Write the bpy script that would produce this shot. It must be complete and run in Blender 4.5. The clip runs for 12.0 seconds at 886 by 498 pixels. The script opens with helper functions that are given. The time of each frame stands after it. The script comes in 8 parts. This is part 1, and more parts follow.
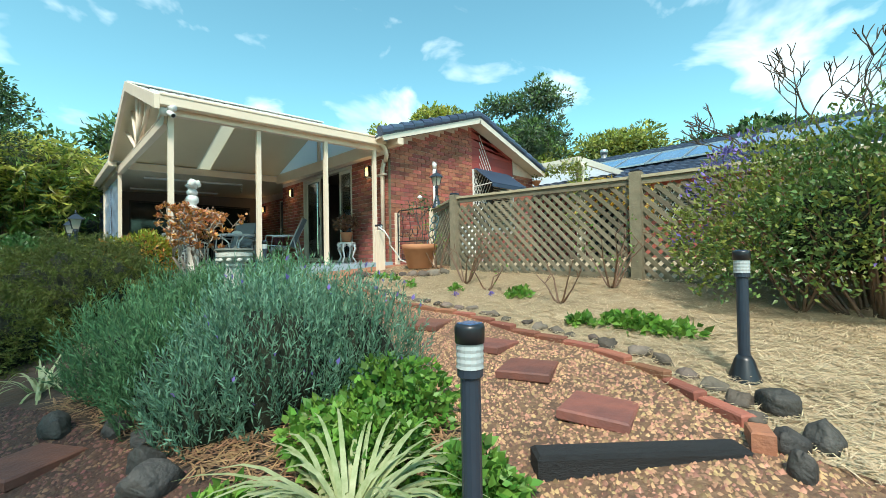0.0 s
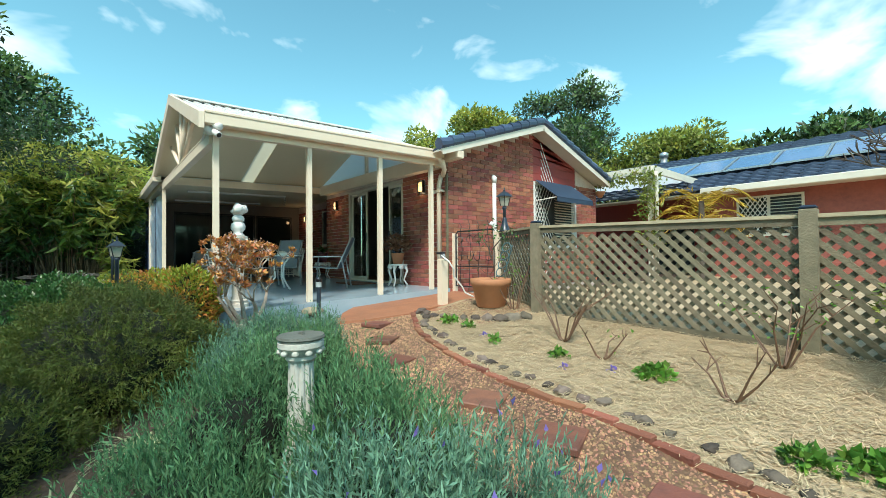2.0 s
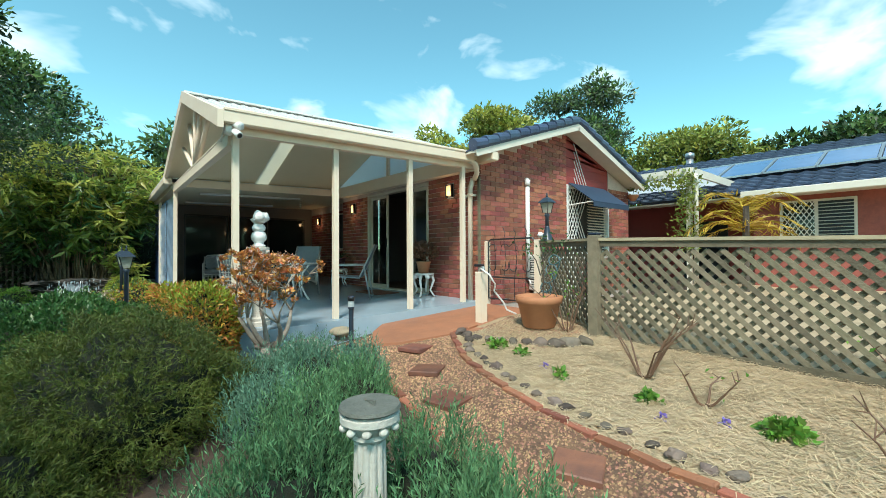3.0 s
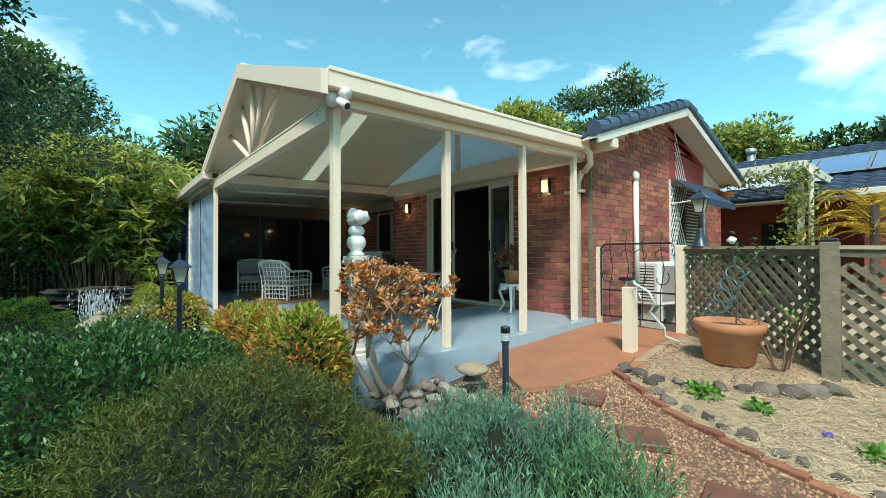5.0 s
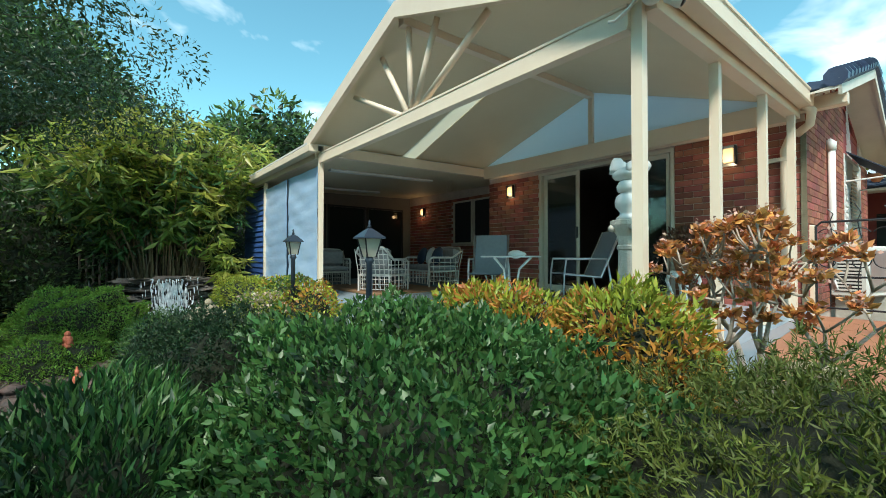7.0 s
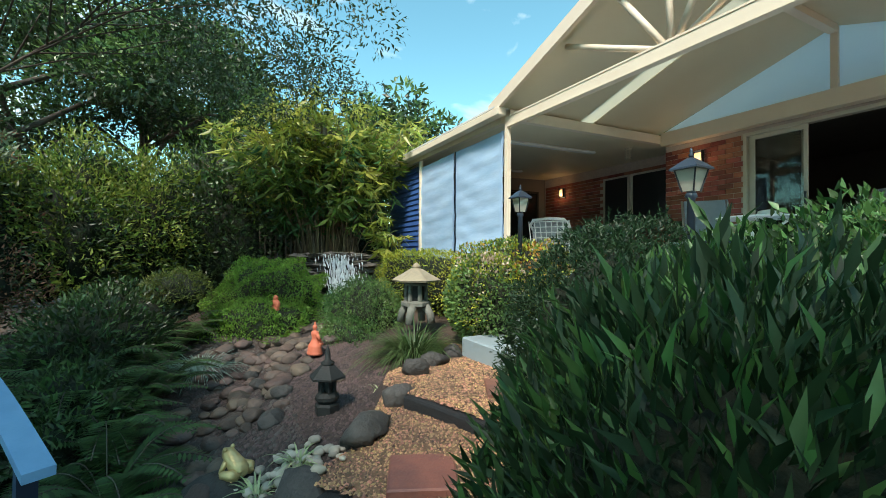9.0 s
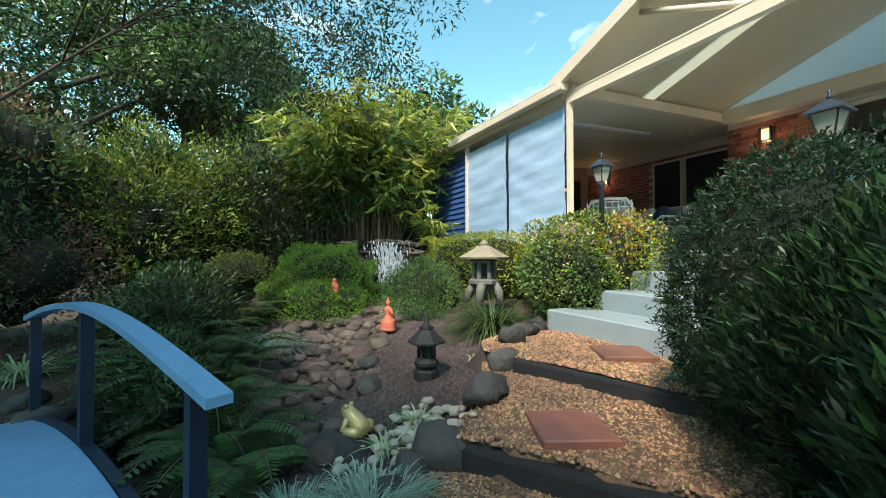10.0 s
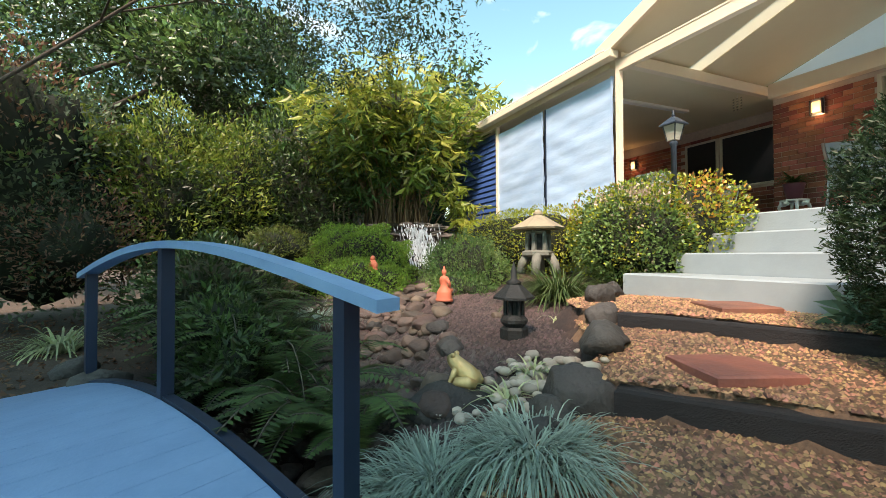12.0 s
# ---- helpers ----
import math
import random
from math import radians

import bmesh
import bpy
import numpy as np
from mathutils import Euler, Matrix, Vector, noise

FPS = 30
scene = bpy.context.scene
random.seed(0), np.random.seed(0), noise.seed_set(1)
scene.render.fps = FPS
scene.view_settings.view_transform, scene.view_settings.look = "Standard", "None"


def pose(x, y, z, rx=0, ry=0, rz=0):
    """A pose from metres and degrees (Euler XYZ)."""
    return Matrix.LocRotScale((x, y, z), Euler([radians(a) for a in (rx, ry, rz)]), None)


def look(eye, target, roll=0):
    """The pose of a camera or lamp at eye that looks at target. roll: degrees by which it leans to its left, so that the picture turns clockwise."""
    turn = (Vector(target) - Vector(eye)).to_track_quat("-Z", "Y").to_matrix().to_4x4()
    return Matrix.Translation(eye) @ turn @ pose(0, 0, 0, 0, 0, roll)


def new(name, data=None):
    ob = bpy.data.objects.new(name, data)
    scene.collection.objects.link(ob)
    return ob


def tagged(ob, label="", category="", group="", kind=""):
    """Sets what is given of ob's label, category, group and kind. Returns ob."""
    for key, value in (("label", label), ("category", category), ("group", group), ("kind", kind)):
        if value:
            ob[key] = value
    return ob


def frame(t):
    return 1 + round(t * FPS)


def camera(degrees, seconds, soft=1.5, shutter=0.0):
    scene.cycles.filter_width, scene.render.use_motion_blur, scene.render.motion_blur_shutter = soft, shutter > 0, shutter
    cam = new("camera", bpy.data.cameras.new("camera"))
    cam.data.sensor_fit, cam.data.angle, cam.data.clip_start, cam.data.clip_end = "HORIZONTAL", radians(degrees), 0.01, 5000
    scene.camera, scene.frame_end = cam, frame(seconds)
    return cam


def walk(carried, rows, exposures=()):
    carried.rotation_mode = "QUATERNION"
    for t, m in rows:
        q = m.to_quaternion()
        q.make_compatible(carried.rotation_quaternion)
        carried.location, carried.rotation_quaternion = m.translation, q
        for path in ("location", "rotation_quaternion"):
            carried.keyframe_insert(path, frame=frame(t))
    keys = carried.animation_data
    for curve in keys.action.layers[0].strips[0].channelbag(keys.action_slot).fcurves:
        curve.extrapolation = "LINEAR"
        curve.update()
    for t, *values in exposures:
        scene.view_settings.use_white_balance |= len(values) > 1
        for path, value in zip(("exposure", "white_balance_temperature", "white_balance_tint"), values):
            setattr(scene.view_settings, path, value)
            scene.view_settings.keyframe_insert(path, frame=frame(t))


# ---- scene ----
cam = camera(95.1, 12.0, soft=0.8)
PATH = [
    (0, (6.624, -1.234, 0.112), (5.199, 0.168, 0.143), -1.0),
    (0.5, (6.368, -1.145, 0.171), (4.912, 0.226, 0.201), -0.9),
    (1, (6.12, -1.066, 0.356), (4.633, 0.271, 0.39), -0.9),
    (1.5, (5.898, -1.046, 0.494), (4.39, 0.267, 0.533), -0.7),
    (2, (5.615, -1.071, 0.611), (4.088, 0.221, 0.639), -0.5),
    (2.5, (5.283, -1.053, 0.712), (3.743, 0.223, 0.736), -0.4),
    (4.5, (3.608, -1.267, 0.896), (2.061, 0.001, 0.922), -0.1),
    (5, (3.123, -1.405, 0.892), (1.568, -0.148, 0.921), -0.2),
    (5.5, (2.596, -1.572, 0.871), (1.04, -0.316, 0.898), -0.2),
    (6, (2.031, -1.833, 0.804), (0.477, -0.574, 0.835), -0.1),
    (6.5, (1.53, -2.105, 0.748), (-0.024, -0.847, 0.788), -0.1),
    (7, (1.096, -2.455, 0.63), (-0.474, -1.216, 0.664), 0.1),
    (7.5, (0.689, -2.815, 0.523), (-0.912, -1.617, 0.554), -0.1),
    (9.3, (-0.3, -3.799, 0.09), (-2.102, -2.931, 0.116), 0.3),
    (9.5, (-0.373, -3.904, 0.023), (-2.185, -3.058, 0.051), 0.1),
    (10, (-0.569, -4.132, -0.122), (-2.388, -3.301, -0.091), 0.0),
    (10.5, (-0.722, -4.315, -0.233), (-2.543, -3.487, -0.205), -0.1),
    (11, (-0.857, -4.44, -0.336), (-2.679, -3.615, -0.304), -0.1),
    (11.5, (-0.966, -4.52, -0.4), (-2.79, -3.699, -0.368), -0.2),
    (12, (-1.028, -4.563, -0.469), (-2.852, -3.744, -0.437), -0.2),
]
walk(cam, [(t, look(e, a, r)) for t, e, a, r in PATH], exposures=[(0, 0.42, 6800, 9), (2.5, 0.32, 6650, 8), (5.5, 0.28, 6450, 7), (7.5, 0.42, 6650, 9), (9.5, 0.66, 6950, 13), (11, 0.86, 7500, 19), (12, 1.06, 8200, 28)])

# ---- world, sun and light ----
SUN_DIR = Vector((0.43, -0.45, 0.79)).normalized()
sun = new("sun", bpy.data.lights.new("sun", "SUN"))
sun.data.energy, sun.data.angle, sun.data.color = 4.0, radians(11), (1.0, 0.96, 0.88)
sun.matrix_world = look((0, 0, 30), Vector((0, 0, 30)) - SUN_DIR)

world = bpy.data.worlds.new("sky")
scene.world = world
world.use_nodes = True
wt = world.node_tree
wt.nodes.clear()


def wnode(kind, **props):
    n = wt.nodes.new(kind)
    for k, v in props.items():
        n.inputs[k].default_value = v
    return n


sky = wt.nodes.new("ShaderNodeTexSky")
sky.sky_type, sky.sun_disc = "NISHITA", False
sky.sun_elevation = math.asin(SUN_DIR.z)
sky.sun_rotation = math.atan2(SUN_DIR.x, SUN_DIR.y)
sky.ozone_density, sky.dust_density = 1.6, 0.4
coord = wt.nodes.new("ShaderNodeTexCoord")
stretch = wt.nodes.new("ShaderNodeMapping")
stretch.inputs["Scale"].default_value = (1.0, 1.0, 1.7)
stretch.inputs["Rotation"].default_value = (0.0, 0.3, 0.9)
wt.links.new(coord.outputs["Generated"], stretch.inputs["Vector"])
cloud = wnode("ShaderNodeTexNoise", Scale=5.2, Detail=5.0, Roughness=0.5, Distortion=0.35)
wt.links.new(stretch.outputs["Vector"], cloud.inputs["Vector"])
veil = wt.nodes.new("ShaderNodeValToRGB")
veil.color_ramp.elements[0].position, veil.color_ramp.elements[1].position = 0.545, 0.90
wt.links.new(cloud.outputs["Fac"], veil.inputs["Fac"])
tint = wt.nodes.new("ShaderNodeMix")
tint.data_type, tint.blend_type = "RGBA", "MULTIPLY"
tint.inputs[0].default_value = 1.0
tint.inputs[7].default_value = (0.95, 1.60, 1.30, 1)
wt.links.new(sky.outputs["Color"], tint.inputs[6])
blend = wt.nodes.new("ShaderNodeMix")
blend.data_type = "RGBA"
wt.links.new(veil.outputs["Color"], blend.inputs[0])
wt.links.new(tint.outputs[2], blend.inputs[6])
blend.inputs[7].default_value = (11.5, 12.4, 12.6, 1)
sky_out = wnode("ShaderNodeBackground", Strength=0.15)
wt.links.new(blend.outputs[2], sky_out.inputs["Color"])
wt.links.new(sky_out.outputs[0], wt.nodes.new("ShaderNodeOutputWorld").inputs["Surface"])


# ---- materials ----
def material(name, color, rough=0.6, metal=0.0, other=None, amount=0.5, scale=8.0, detail=5.0, bump=0.0, bump_scale=60.0, per="", spread=0.35, coords="Object", stretch=(1, 1, 1), trans=0.0, grime=0.0):
    """Two-scale noise between color and other, optional variation per object or island, optional relief."""
    m = bpy.data.materials.new(name)
    m.use_nodes = True
    nt = m.node_tree
    p = nt.nodes["Principled BSDF"]
    tc = nt.nodes.new("ShaderNodeTexCoord")
    mp = nt.nodes.new("ShaderNodeMapping")
    mp.inputs["Scale"].default_value = stretch
    if coords == "World":
        geo = nt.nodes.new("ShaderNodeNewGeometry")
        nt.links.new(geo.outputs["Position"], mp.inputs["Vector"])
    else:
        nt.links.new(tc.outputs[coords], mp.inputs["Vector"])
    other = other or tuple(c * 0.7 for c in color)
    n1 = nt.nodes.new("ShaderNodeTexNoise")
    n1.inputs["Scale"].default_value, n1.inputs["Detail"].default_value = scale, detail
    n1.inputs["Roughness"].default_value = 0.62
    nt.links.new(mp.outputs["Vector"], n1.inputs["Vector"])
    n2 = nt.nodes.new("ShaderNodeTexNoise")
    n2.inputs["Scale"].default_value, n2.inputs["Detail"].default_value = scale * 0.13, 2.0
    nt.links.new(mp.outputs["Vector"], n2.inputs["Vector"])
    add = nt.nodes.new("ShaderNodeMath")
    add.operation = "ADD"
    nt.links.new(n1.outputs["Fac"], add.inputs[0])
    nt.links.new(n2.outputs["Fac"], add.inputs[1])
    rng = nt.nodes.new("ShaderNodeMapRange")
    rng.inputs["From Min"].default_value, rng.inputs["From Max"].default_value = 0.7, 1.3
    rng.inputs["To Max"].default_value = amount * 2
    nt.links.new(add.outputs[0], rng.inputs["Value"])
    mix = nt.nodes.new("ShaderNodeMix")
    mix.data_type = "RGBA"
    mix.inputs[6].default_value, mix.inputs[7].default_value = (*color, 1), (*other, 1)
    nt.links.new(rng.outputs["Result"], mix.inputs[0])
    out = mix.outputs[2]
    if per:
        src = nt.nodes.new("ShaderNodeObjectInfo" if per == "object" else "ShaderNodeNewGeometry")
        rnd = src.outputs["Random" if per == "object" else "Random Per Island"]
        hsv = nt.nodes.new("ShaderNodeHueSaturation")
        for key, lo, hi in (("Value", 1 - spread, 1 + spread), ("Hue", 0.5 - 0.045 * spread, 0.5 + 0.045 * spread)):
            r = nt.nodes.new("ShaderNodeMapRange")
            r.inputs["To Min"].default_value, r.inputs["To Max"].default_value = lo, hi
            if key == "Hue":
                sc = nt.nodes.new("ShaderNodeMath")
                sc.operation = "MULTIPLY"
                sc.inputs[1].default_value = 7.31
                fr = nt.nodes.new("ShaderNodeMath")
                fr.operation = "FRACT"
                nt.links.new(rnd, sc.inputs[0])
                nt.links.new(sc.outputs[0], fr.inputs[0])
                nt.links.new(fr.outputs[0], r.inputs["Value"])
            else:
                nt.links.new(rnd, r.inputs["Value"])
            nt.links.new(r.outputs["Result"], hsv.inputs[key])
        nt.links.new(out, hsv.inputs["Color"])
        out = hsv.outputs["Color"]
    nt.links.new(out, p.inputs["Base Color"])
    p.inputs["Roughness"].default_value, p.inputs["Metallic"].default_value = rough, metal
    if bump:
        n3 = nt.nodes.new("ShaderNodeTexNoise")
        n3.inputs["Scale"].default_value, n3.inputs["Detail"].default_value = bump_scale, 4.0
        nt.links.new(mp.outputs["Vector"], n3.inputs["Vector"])
        b = nt.nodes.new("ShaderNodeBump")
        b.inputs["Strength"].default_value, b.inputs["Distance"].default_value = min(1.0, bump), 0.012 * max(1.0, bump)
        nt.links.new(n3.outputs["Fac"], b.inputs["Height"])
        nt.links.new(b.outputs["Normal"], p.inputs["Normal"])
    if trans:
        tr = nt.nodes.new("ShaderNodeBsdfTranslucent")
        nt.links.new(out, tr.inputs["Color"])
        mx = nt.nodes.new("ShaderNodeMixShader")
        mx.inputs[0].default_value = trans
        nt.links.new(p.outputs[0], mx.inputs[1])
        nt.links.new(tr.outputs[0], mx.inputs[2])
        nt.links.new(mx.outputs[0], nt.nodes["Material Output"].inputs["Surface"])
    return m


def leaf(name, a, b, rough=0.45, scale=1.3, trans=0.3, spread=0.4):
    return material(name, a, rough, other=b, amount=0.5, scale=scale * 6, per="island", spread=spread, coords="World", trans=trans)


def glass(name, color=(0.9, 0.95, 0.95), rough=0.02, clear=0.0):
    m = bpy.data.materials.new(name)
    m.use_nodes = True
    p = m.node_tree.nodes["Principled BSDF"]
    p.inputs["Base Color"].default_value = (*color, 1)
    p.inputs["Roughness"].default_value = rough
    p.inputs["Transmission Weight"].default_value = 1.0
    p.inputs["IOR"].default_value = 1.45
    return m


def glow(name, color, strength):
    m = bpy.data.materials.new(name)
    m.use_nodes = True
    p = m.node_tree.nodes["Principled BSDF"]
    p.inputs["Base Color"].default_value = (*color, 1)
    p.inputs["Emission Color"].default_value = (*color, 1)
    p.inputs["Emission Strength"].default_value = strength
    return m


CREAM = material("cream_paint", (0.80, 0.68, 0.54), 0.45, other=(0.74, 0.61, 0.47), scale=3, bump=0.05)
CEILING = material("cream_ceiling_panel", (0.74, 0.645, 0.46), 0.6, other=(0.70, 0.60, 0.42), scale=2)
WHITE = material("white_paint", (0.80, 0.80, 0.78), 0.4, other=(0.70, 0.70, 0.68), scale=6)
INFILL = material("white_translucent_infill", (0.90, 0.92, 0.93), 0.5, other=(0.86, 0.89, 0.90), scale=3, trans=0.7)
ROOFWHITE = material("pale_metal_roofing", (0.75, 0.74, 0.70), 0.35, other=(0.6, 0.6, 0.58), scale=4)
BRICK = material("red_clay_brick", (0.36, 0.115, 0.075), 0.85, other=(0.22, 0.075, 0.055), scale=14, bump=0.5, bump_scale=90, per="object", spread=0.38)
BRICKJ = material("red_clay_brick_rest", (0.36, 0.115, 0.075), 0.85, other=(0.22, 0.075, 0.055), scale=14, bump=0.5, bump_scale=90, per="island", spread=0.38)
MORTAR = material("grey_mortar", (0.60, 0.48, 0.41), 0.95, other=(0.46, 0.37, 0.32), scale=20, bump=0.4)
REDBOARD = material("red_painted_board", (0.34, 0.055, 0.045), 0.6, other=(0.27, 0.045, 0.04), scale=4)
TILE = material("slate_blue_roof_tile", (0.055, 0.085, 0.15), 0.42, other=(0.035, 0.05, 0.085), scale=6, bump=0.3, per="object", spread=0.3)
TILEJ = material("slate_blue_roof_tile_rest", (0.05, 0.075, 0.13), 0.45, other=(0.035, 0.05, 0.085), scale=6, bump=0.3)
PATIO = material("pale_blue_floor_paint", (0.36, 0.46, 0.53), 0.18, other=(0.30, 0.40, 0.47), scale=3)
STEPS = material("pale_grey_step_paint", (0.27, 0.325, 0.345), 0.55, other=(0.22, 0.27, 0.29), scale=5, bump=0.1)
APRON = material("terracotta_concrete", (0.40, 0.165, 0.085), 0.7, other=(0.27, 0.12, 0.07), scale=5, bump=0.2)
TERRACOTTA = material("terracotta", (0.46, 0.20, 0.095), 0.75, other=(0.38, 0.16, 0.08), scale=9, bump=0.2)
PAVER = material("brown_red_paver", (0.27, 0.105, 0.065), 0.6, other=(0.13, 0.06, 0.048), scale=9, bump=0.35, per="object", spread=0.25)
EDGING = material("orange_edging_brick", (0.33, 0.12, 0.065), 0.85, other=(0.22, 0.09, 0.06), scale=16, bump=0.5, per="object", spread=0.3)
STONE = material("dark_basalt_stone", (0.075, 0.068, 0.06), 0.7, other=(0.022, 0.021, 0.021), scale=7, bump=1.4, bump_scale=30, per="object", spread=0.4)
CREEKSTONE = material("brown_creek_stone", (0.15, 0.095, 0.07), 0.7, other=(0.06, 0.05, 0.045), scale=8, bump=0.8, bump_scale=35, per="object", spread=0.5)
GRAVELLOW = material("orange_brown_path_gravel", (0.47, 0.255, 0.125), 0.55, other=(0.11, 0.068, 0.048), scale=3, per="island", spread=0.85)
STONEJ = material("dark_basalt_small_stone", (0.12, 0.10, 0.088), 0.8, other=(0.06, 0.05, 0.045), scale=9, bump=0.6, per="island", spread=0.5)
SANDSTONE = material("layered_ledge_stone", (0.20, 0.165, 0.135), 0.85, other=(0.11, 0.09, 0.08), scale=9, bump=0.8, per="object", spread=0.3)
PEBBLE = material("cream_pebble", (0.44, 0.39, 0.32), 0.6, other=(0.28, 0.25, 0.21), scale=12, per="object", spread=0.35)
GRAVEL = material("mixed_river_gravel", (0.46, 0.27, 0.15), 0.55, other=(0.17, 0.085, 0.055), scale=3, per="island", spread=0.65)
# Red-brown stone, its colour darkened for the shade beside the dark shrub.
GRAVELRED = material("shaded_red_brown_gravel", (0.19, 0.09, 0.06), 0.7, other=(0.085, 0.045, 0.035), scale=3, per="island", spread=0.7)
SOIL = material("garden_soil", (0.10, 0.065, 0.045), 0.95, other=(0.05, 0.035, 0.026), scale=5, bump=0.9, bump_scale=30)
GRAVELBED = material("gravel_bed", (0.20, 0.115, 0.065), 0.8, other=(0.085, 0.05, 0.034), scale=45, detail=8, bump=1.0, bump_scale=55)
STRAWBED = material("straw_mulch_bed", (0.50, 0.39, 0.25), 0.85, other=(0.33, 0.24, 0.145), scale=22, detail=8, bump=0.5, bump_scale=70)
STRAW = material("dry_straw", (0.62, 0.50, 0.33), 0.7, other=(0.46, 0.35, 0.21), scale=4, per="island", spread=0.3)
STRAWB = material("brown_straw", (0.38, 0.23, 0.115), 0.8, other=(0.24, 0.13, 0.07), scale=4, per="island", spread=0.4)
BORDER = material("grey_brown_border_stone", (0.17, 0.13, 0.10), 0.8, other=(0.075, 0.062, 0.052), scale=11, bump=1.0, bump_scale=40, per="object", spread=0.55)
BARK = material("brown_bark_chip", (0.10, 0.062, 0.055), 0.8, other=(0.045, 0.032, 0.032), scale=5, per="island", spread=0.6)
SLEEPER = material("weathered_black_sleeper", (0.02, 0.021, 0.024), 0.75, other=(0.009, 0.009, 0.01), scale=9, bump=0.8, stretch=(1, 8, 8))
LATTICE = material("weathered_grey_timber", (0.215, 0.18, 0.12), 0.85, other=(0.12, 0.105, 0.068), scale=14, bump=0.5, per="object", spread=0.25)
CAPWOOD = material("pale_weathered_cap_timber", (0.50, 0.42, 0.28), 0.8, other=(0.36, 0.30, 0.20), scale=10, bump=0.3)
BLACK = material("black_enamel", (0.012, 0.014, 0.018), 0.35, other=(0.02, 0.022, 0.026), scale=8)
LAMPBLUE = material("blue_black_enamel", (0.018, 0.028, 0.045), 0.35, other=(0.03, 0.045, 0.065), scale=8)
LAMPGLASS = material("frosted_lamp_glass", (0.62, 0.60, 0.50), 0.25, other=(0.5, 0.48, 0.4), scale=4, trans=0.3)
LENS = material("clear_ribbed_plastic", (0.66, 0.70, 0.70), 0.12, other=(0.55, 0.6, 0.6), scale=6, trans=0.35)
ALU = material("cream_aluminium", (0.62, 0.57, 0.47), 0.35, other=(0.56, 0.51, 0.42), scale=4)
DARKGLASS = glass("dark_window_glass", (0.55, 0.6, 0.6))
DARKPANE = material("dark_tinted_pane", (0.012, 0.02, 0.022), 0.06, other=(0.015, 0.024, 0.026), scale=2)
NAVY = material("navy_canvas", (0.03, 0.055, 0.10), 0.6, other=(0.02, 0.04, 0.075), scale=5)
BLUEWALL = material("deep_blue_weatherboard", (0.035, 0.10, 0.30), 0.5, other=(0.03, 0.08, 0.24), scale=4)
# Blue-white base colour also carries the sky reflected in the clear plastic.
BLIND = material("hazy_plastic_cafe_blind", (0.50, 0.67, 0.87), 0.10, other=(0.36, 0.55, 0.79), scale=2, trans=0.15, stretch=(1, 1, 3), bump=0.6, bump_scale=3)
BLUE = material("blue_bridge_paint", (0.21, 0.40, 0.62), 0.45, other=(0.15, 0.31, 0.52), scale=6, bump=0.15)
NAVYPAINT = material("navy_bridge_paint", (0.008, 0.018, 0.042), 0.5, other=(0.012, 0.026, 0.055), scale=6)
CONCRETE = material("cast_stone_white", (0.66, 0.63, 0.56), 0.85, other=(0.46, 0.43, 0.37), scale=9, bump=0.4)
GREYSTONE = material("mossy_grey_cast_stone", (0.19, 0.19, 0.165), 0.9, other=(0.09, 0.10, 0.08), scale=9, bump=0.6)
TANSTONE = material("tan_cast_stone", (0.36, 0.30, 0.20), 0.9, other=(0.22, 0.19, 0.14), scale=9, bump=0.5)
DARKSTONE = material("blackened_cast_stone", (0.022, 0.023, 0.022), 0.7, other=(0.012, 0.013, 0.012), scale=9, bump=0.5)
REDCLAY = material("orange_red_clay", (0.62, 0.16, 0.085), 0.7, other=(0.5, 0.13, 0.075), scale=12, bump=0.2)
GOLD = material("gilded_resin", (0.72, 0.52, 0.25), 0.38, 0.55, other=(0.55, 0.38, 0.17), scale=12, bump=0.3)
WICKER = material("white_rattan", (0.70, 0.68, 0.64), 0.55, other=(0.56, 0.54, 0.50), scale=12)
CUSHION = material("grey_floral_cushion", (0.36, 0.35, 0.35), 0.9, other=(0.22, 0.23, 0.25), scale=14)
SLING = material("grey_sling_fabric", (0.20, 0.23, 0.26), 0.7, other=(0.17, 0.19, 0.22), scale=20)
# Low light under cover is put into this dark wall colour.
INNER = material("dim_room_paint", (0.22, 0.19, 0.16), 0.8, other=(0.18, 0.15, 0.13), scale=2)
WOOD = material("brown_timber", (0.17, 0.09, 0.05), 0.6, other=(0.10, 0.055, 0.035), scale=6, stretch=(1, 1, 6))
TRUNK = material("grey_brown_bark", (0.115, 0.09, 0.07), 0.9, other=(0.055, 0.042, 0.034), scale=12, bump=0.8, bump_scale=25)
JADEBARK = material("pale_jade_bark", (0.42, 0.36, 0.29), 0.85, other=(0.27, 0.22, 0.18), scale=15, bump=0.6)
CANE = material("bamboo_cane", (0.24, 0.17, 0.085), 0.6, other=(0.14, 0.085, 0.045), scale=6, per="island", spread=0.4)
WATER = glass("clear_water", (0.85, 0.93, 0.95), 0.05)
FOAM = material("white_falling_water", (0.86, 0.88, 0.89), 0.3, other=(0.55, 0.6, 0.63), scale=10, per="island", spread=0.2, trans=0.3)
PLASTIC = material("ivory_plastic", (0.70, 0.69, 0.65), 0.4, other=(0.66, 0.65, 0.6), scale=3)
SOLAR = material("solar_cell_glass", (0.10, 0.19, 0.36), 0.08, other=(0.07, 0.14, 0.28), scale=3)
STEEL = material("galvanised_steel", (0.55, 0.56, 0.57), 0.35, 0.8, other=(0.45, 0.46, 0.47), scale=6)
HOUSEWHITE = material("white_fascia_paint", (0.70, 0.66, 0.57), 0.5, other=(0.6, 0.56, 0.48), scale=4)
SCONCE = glow("sconce_glass", (1.0, 0.72, 0.38), 0.5)

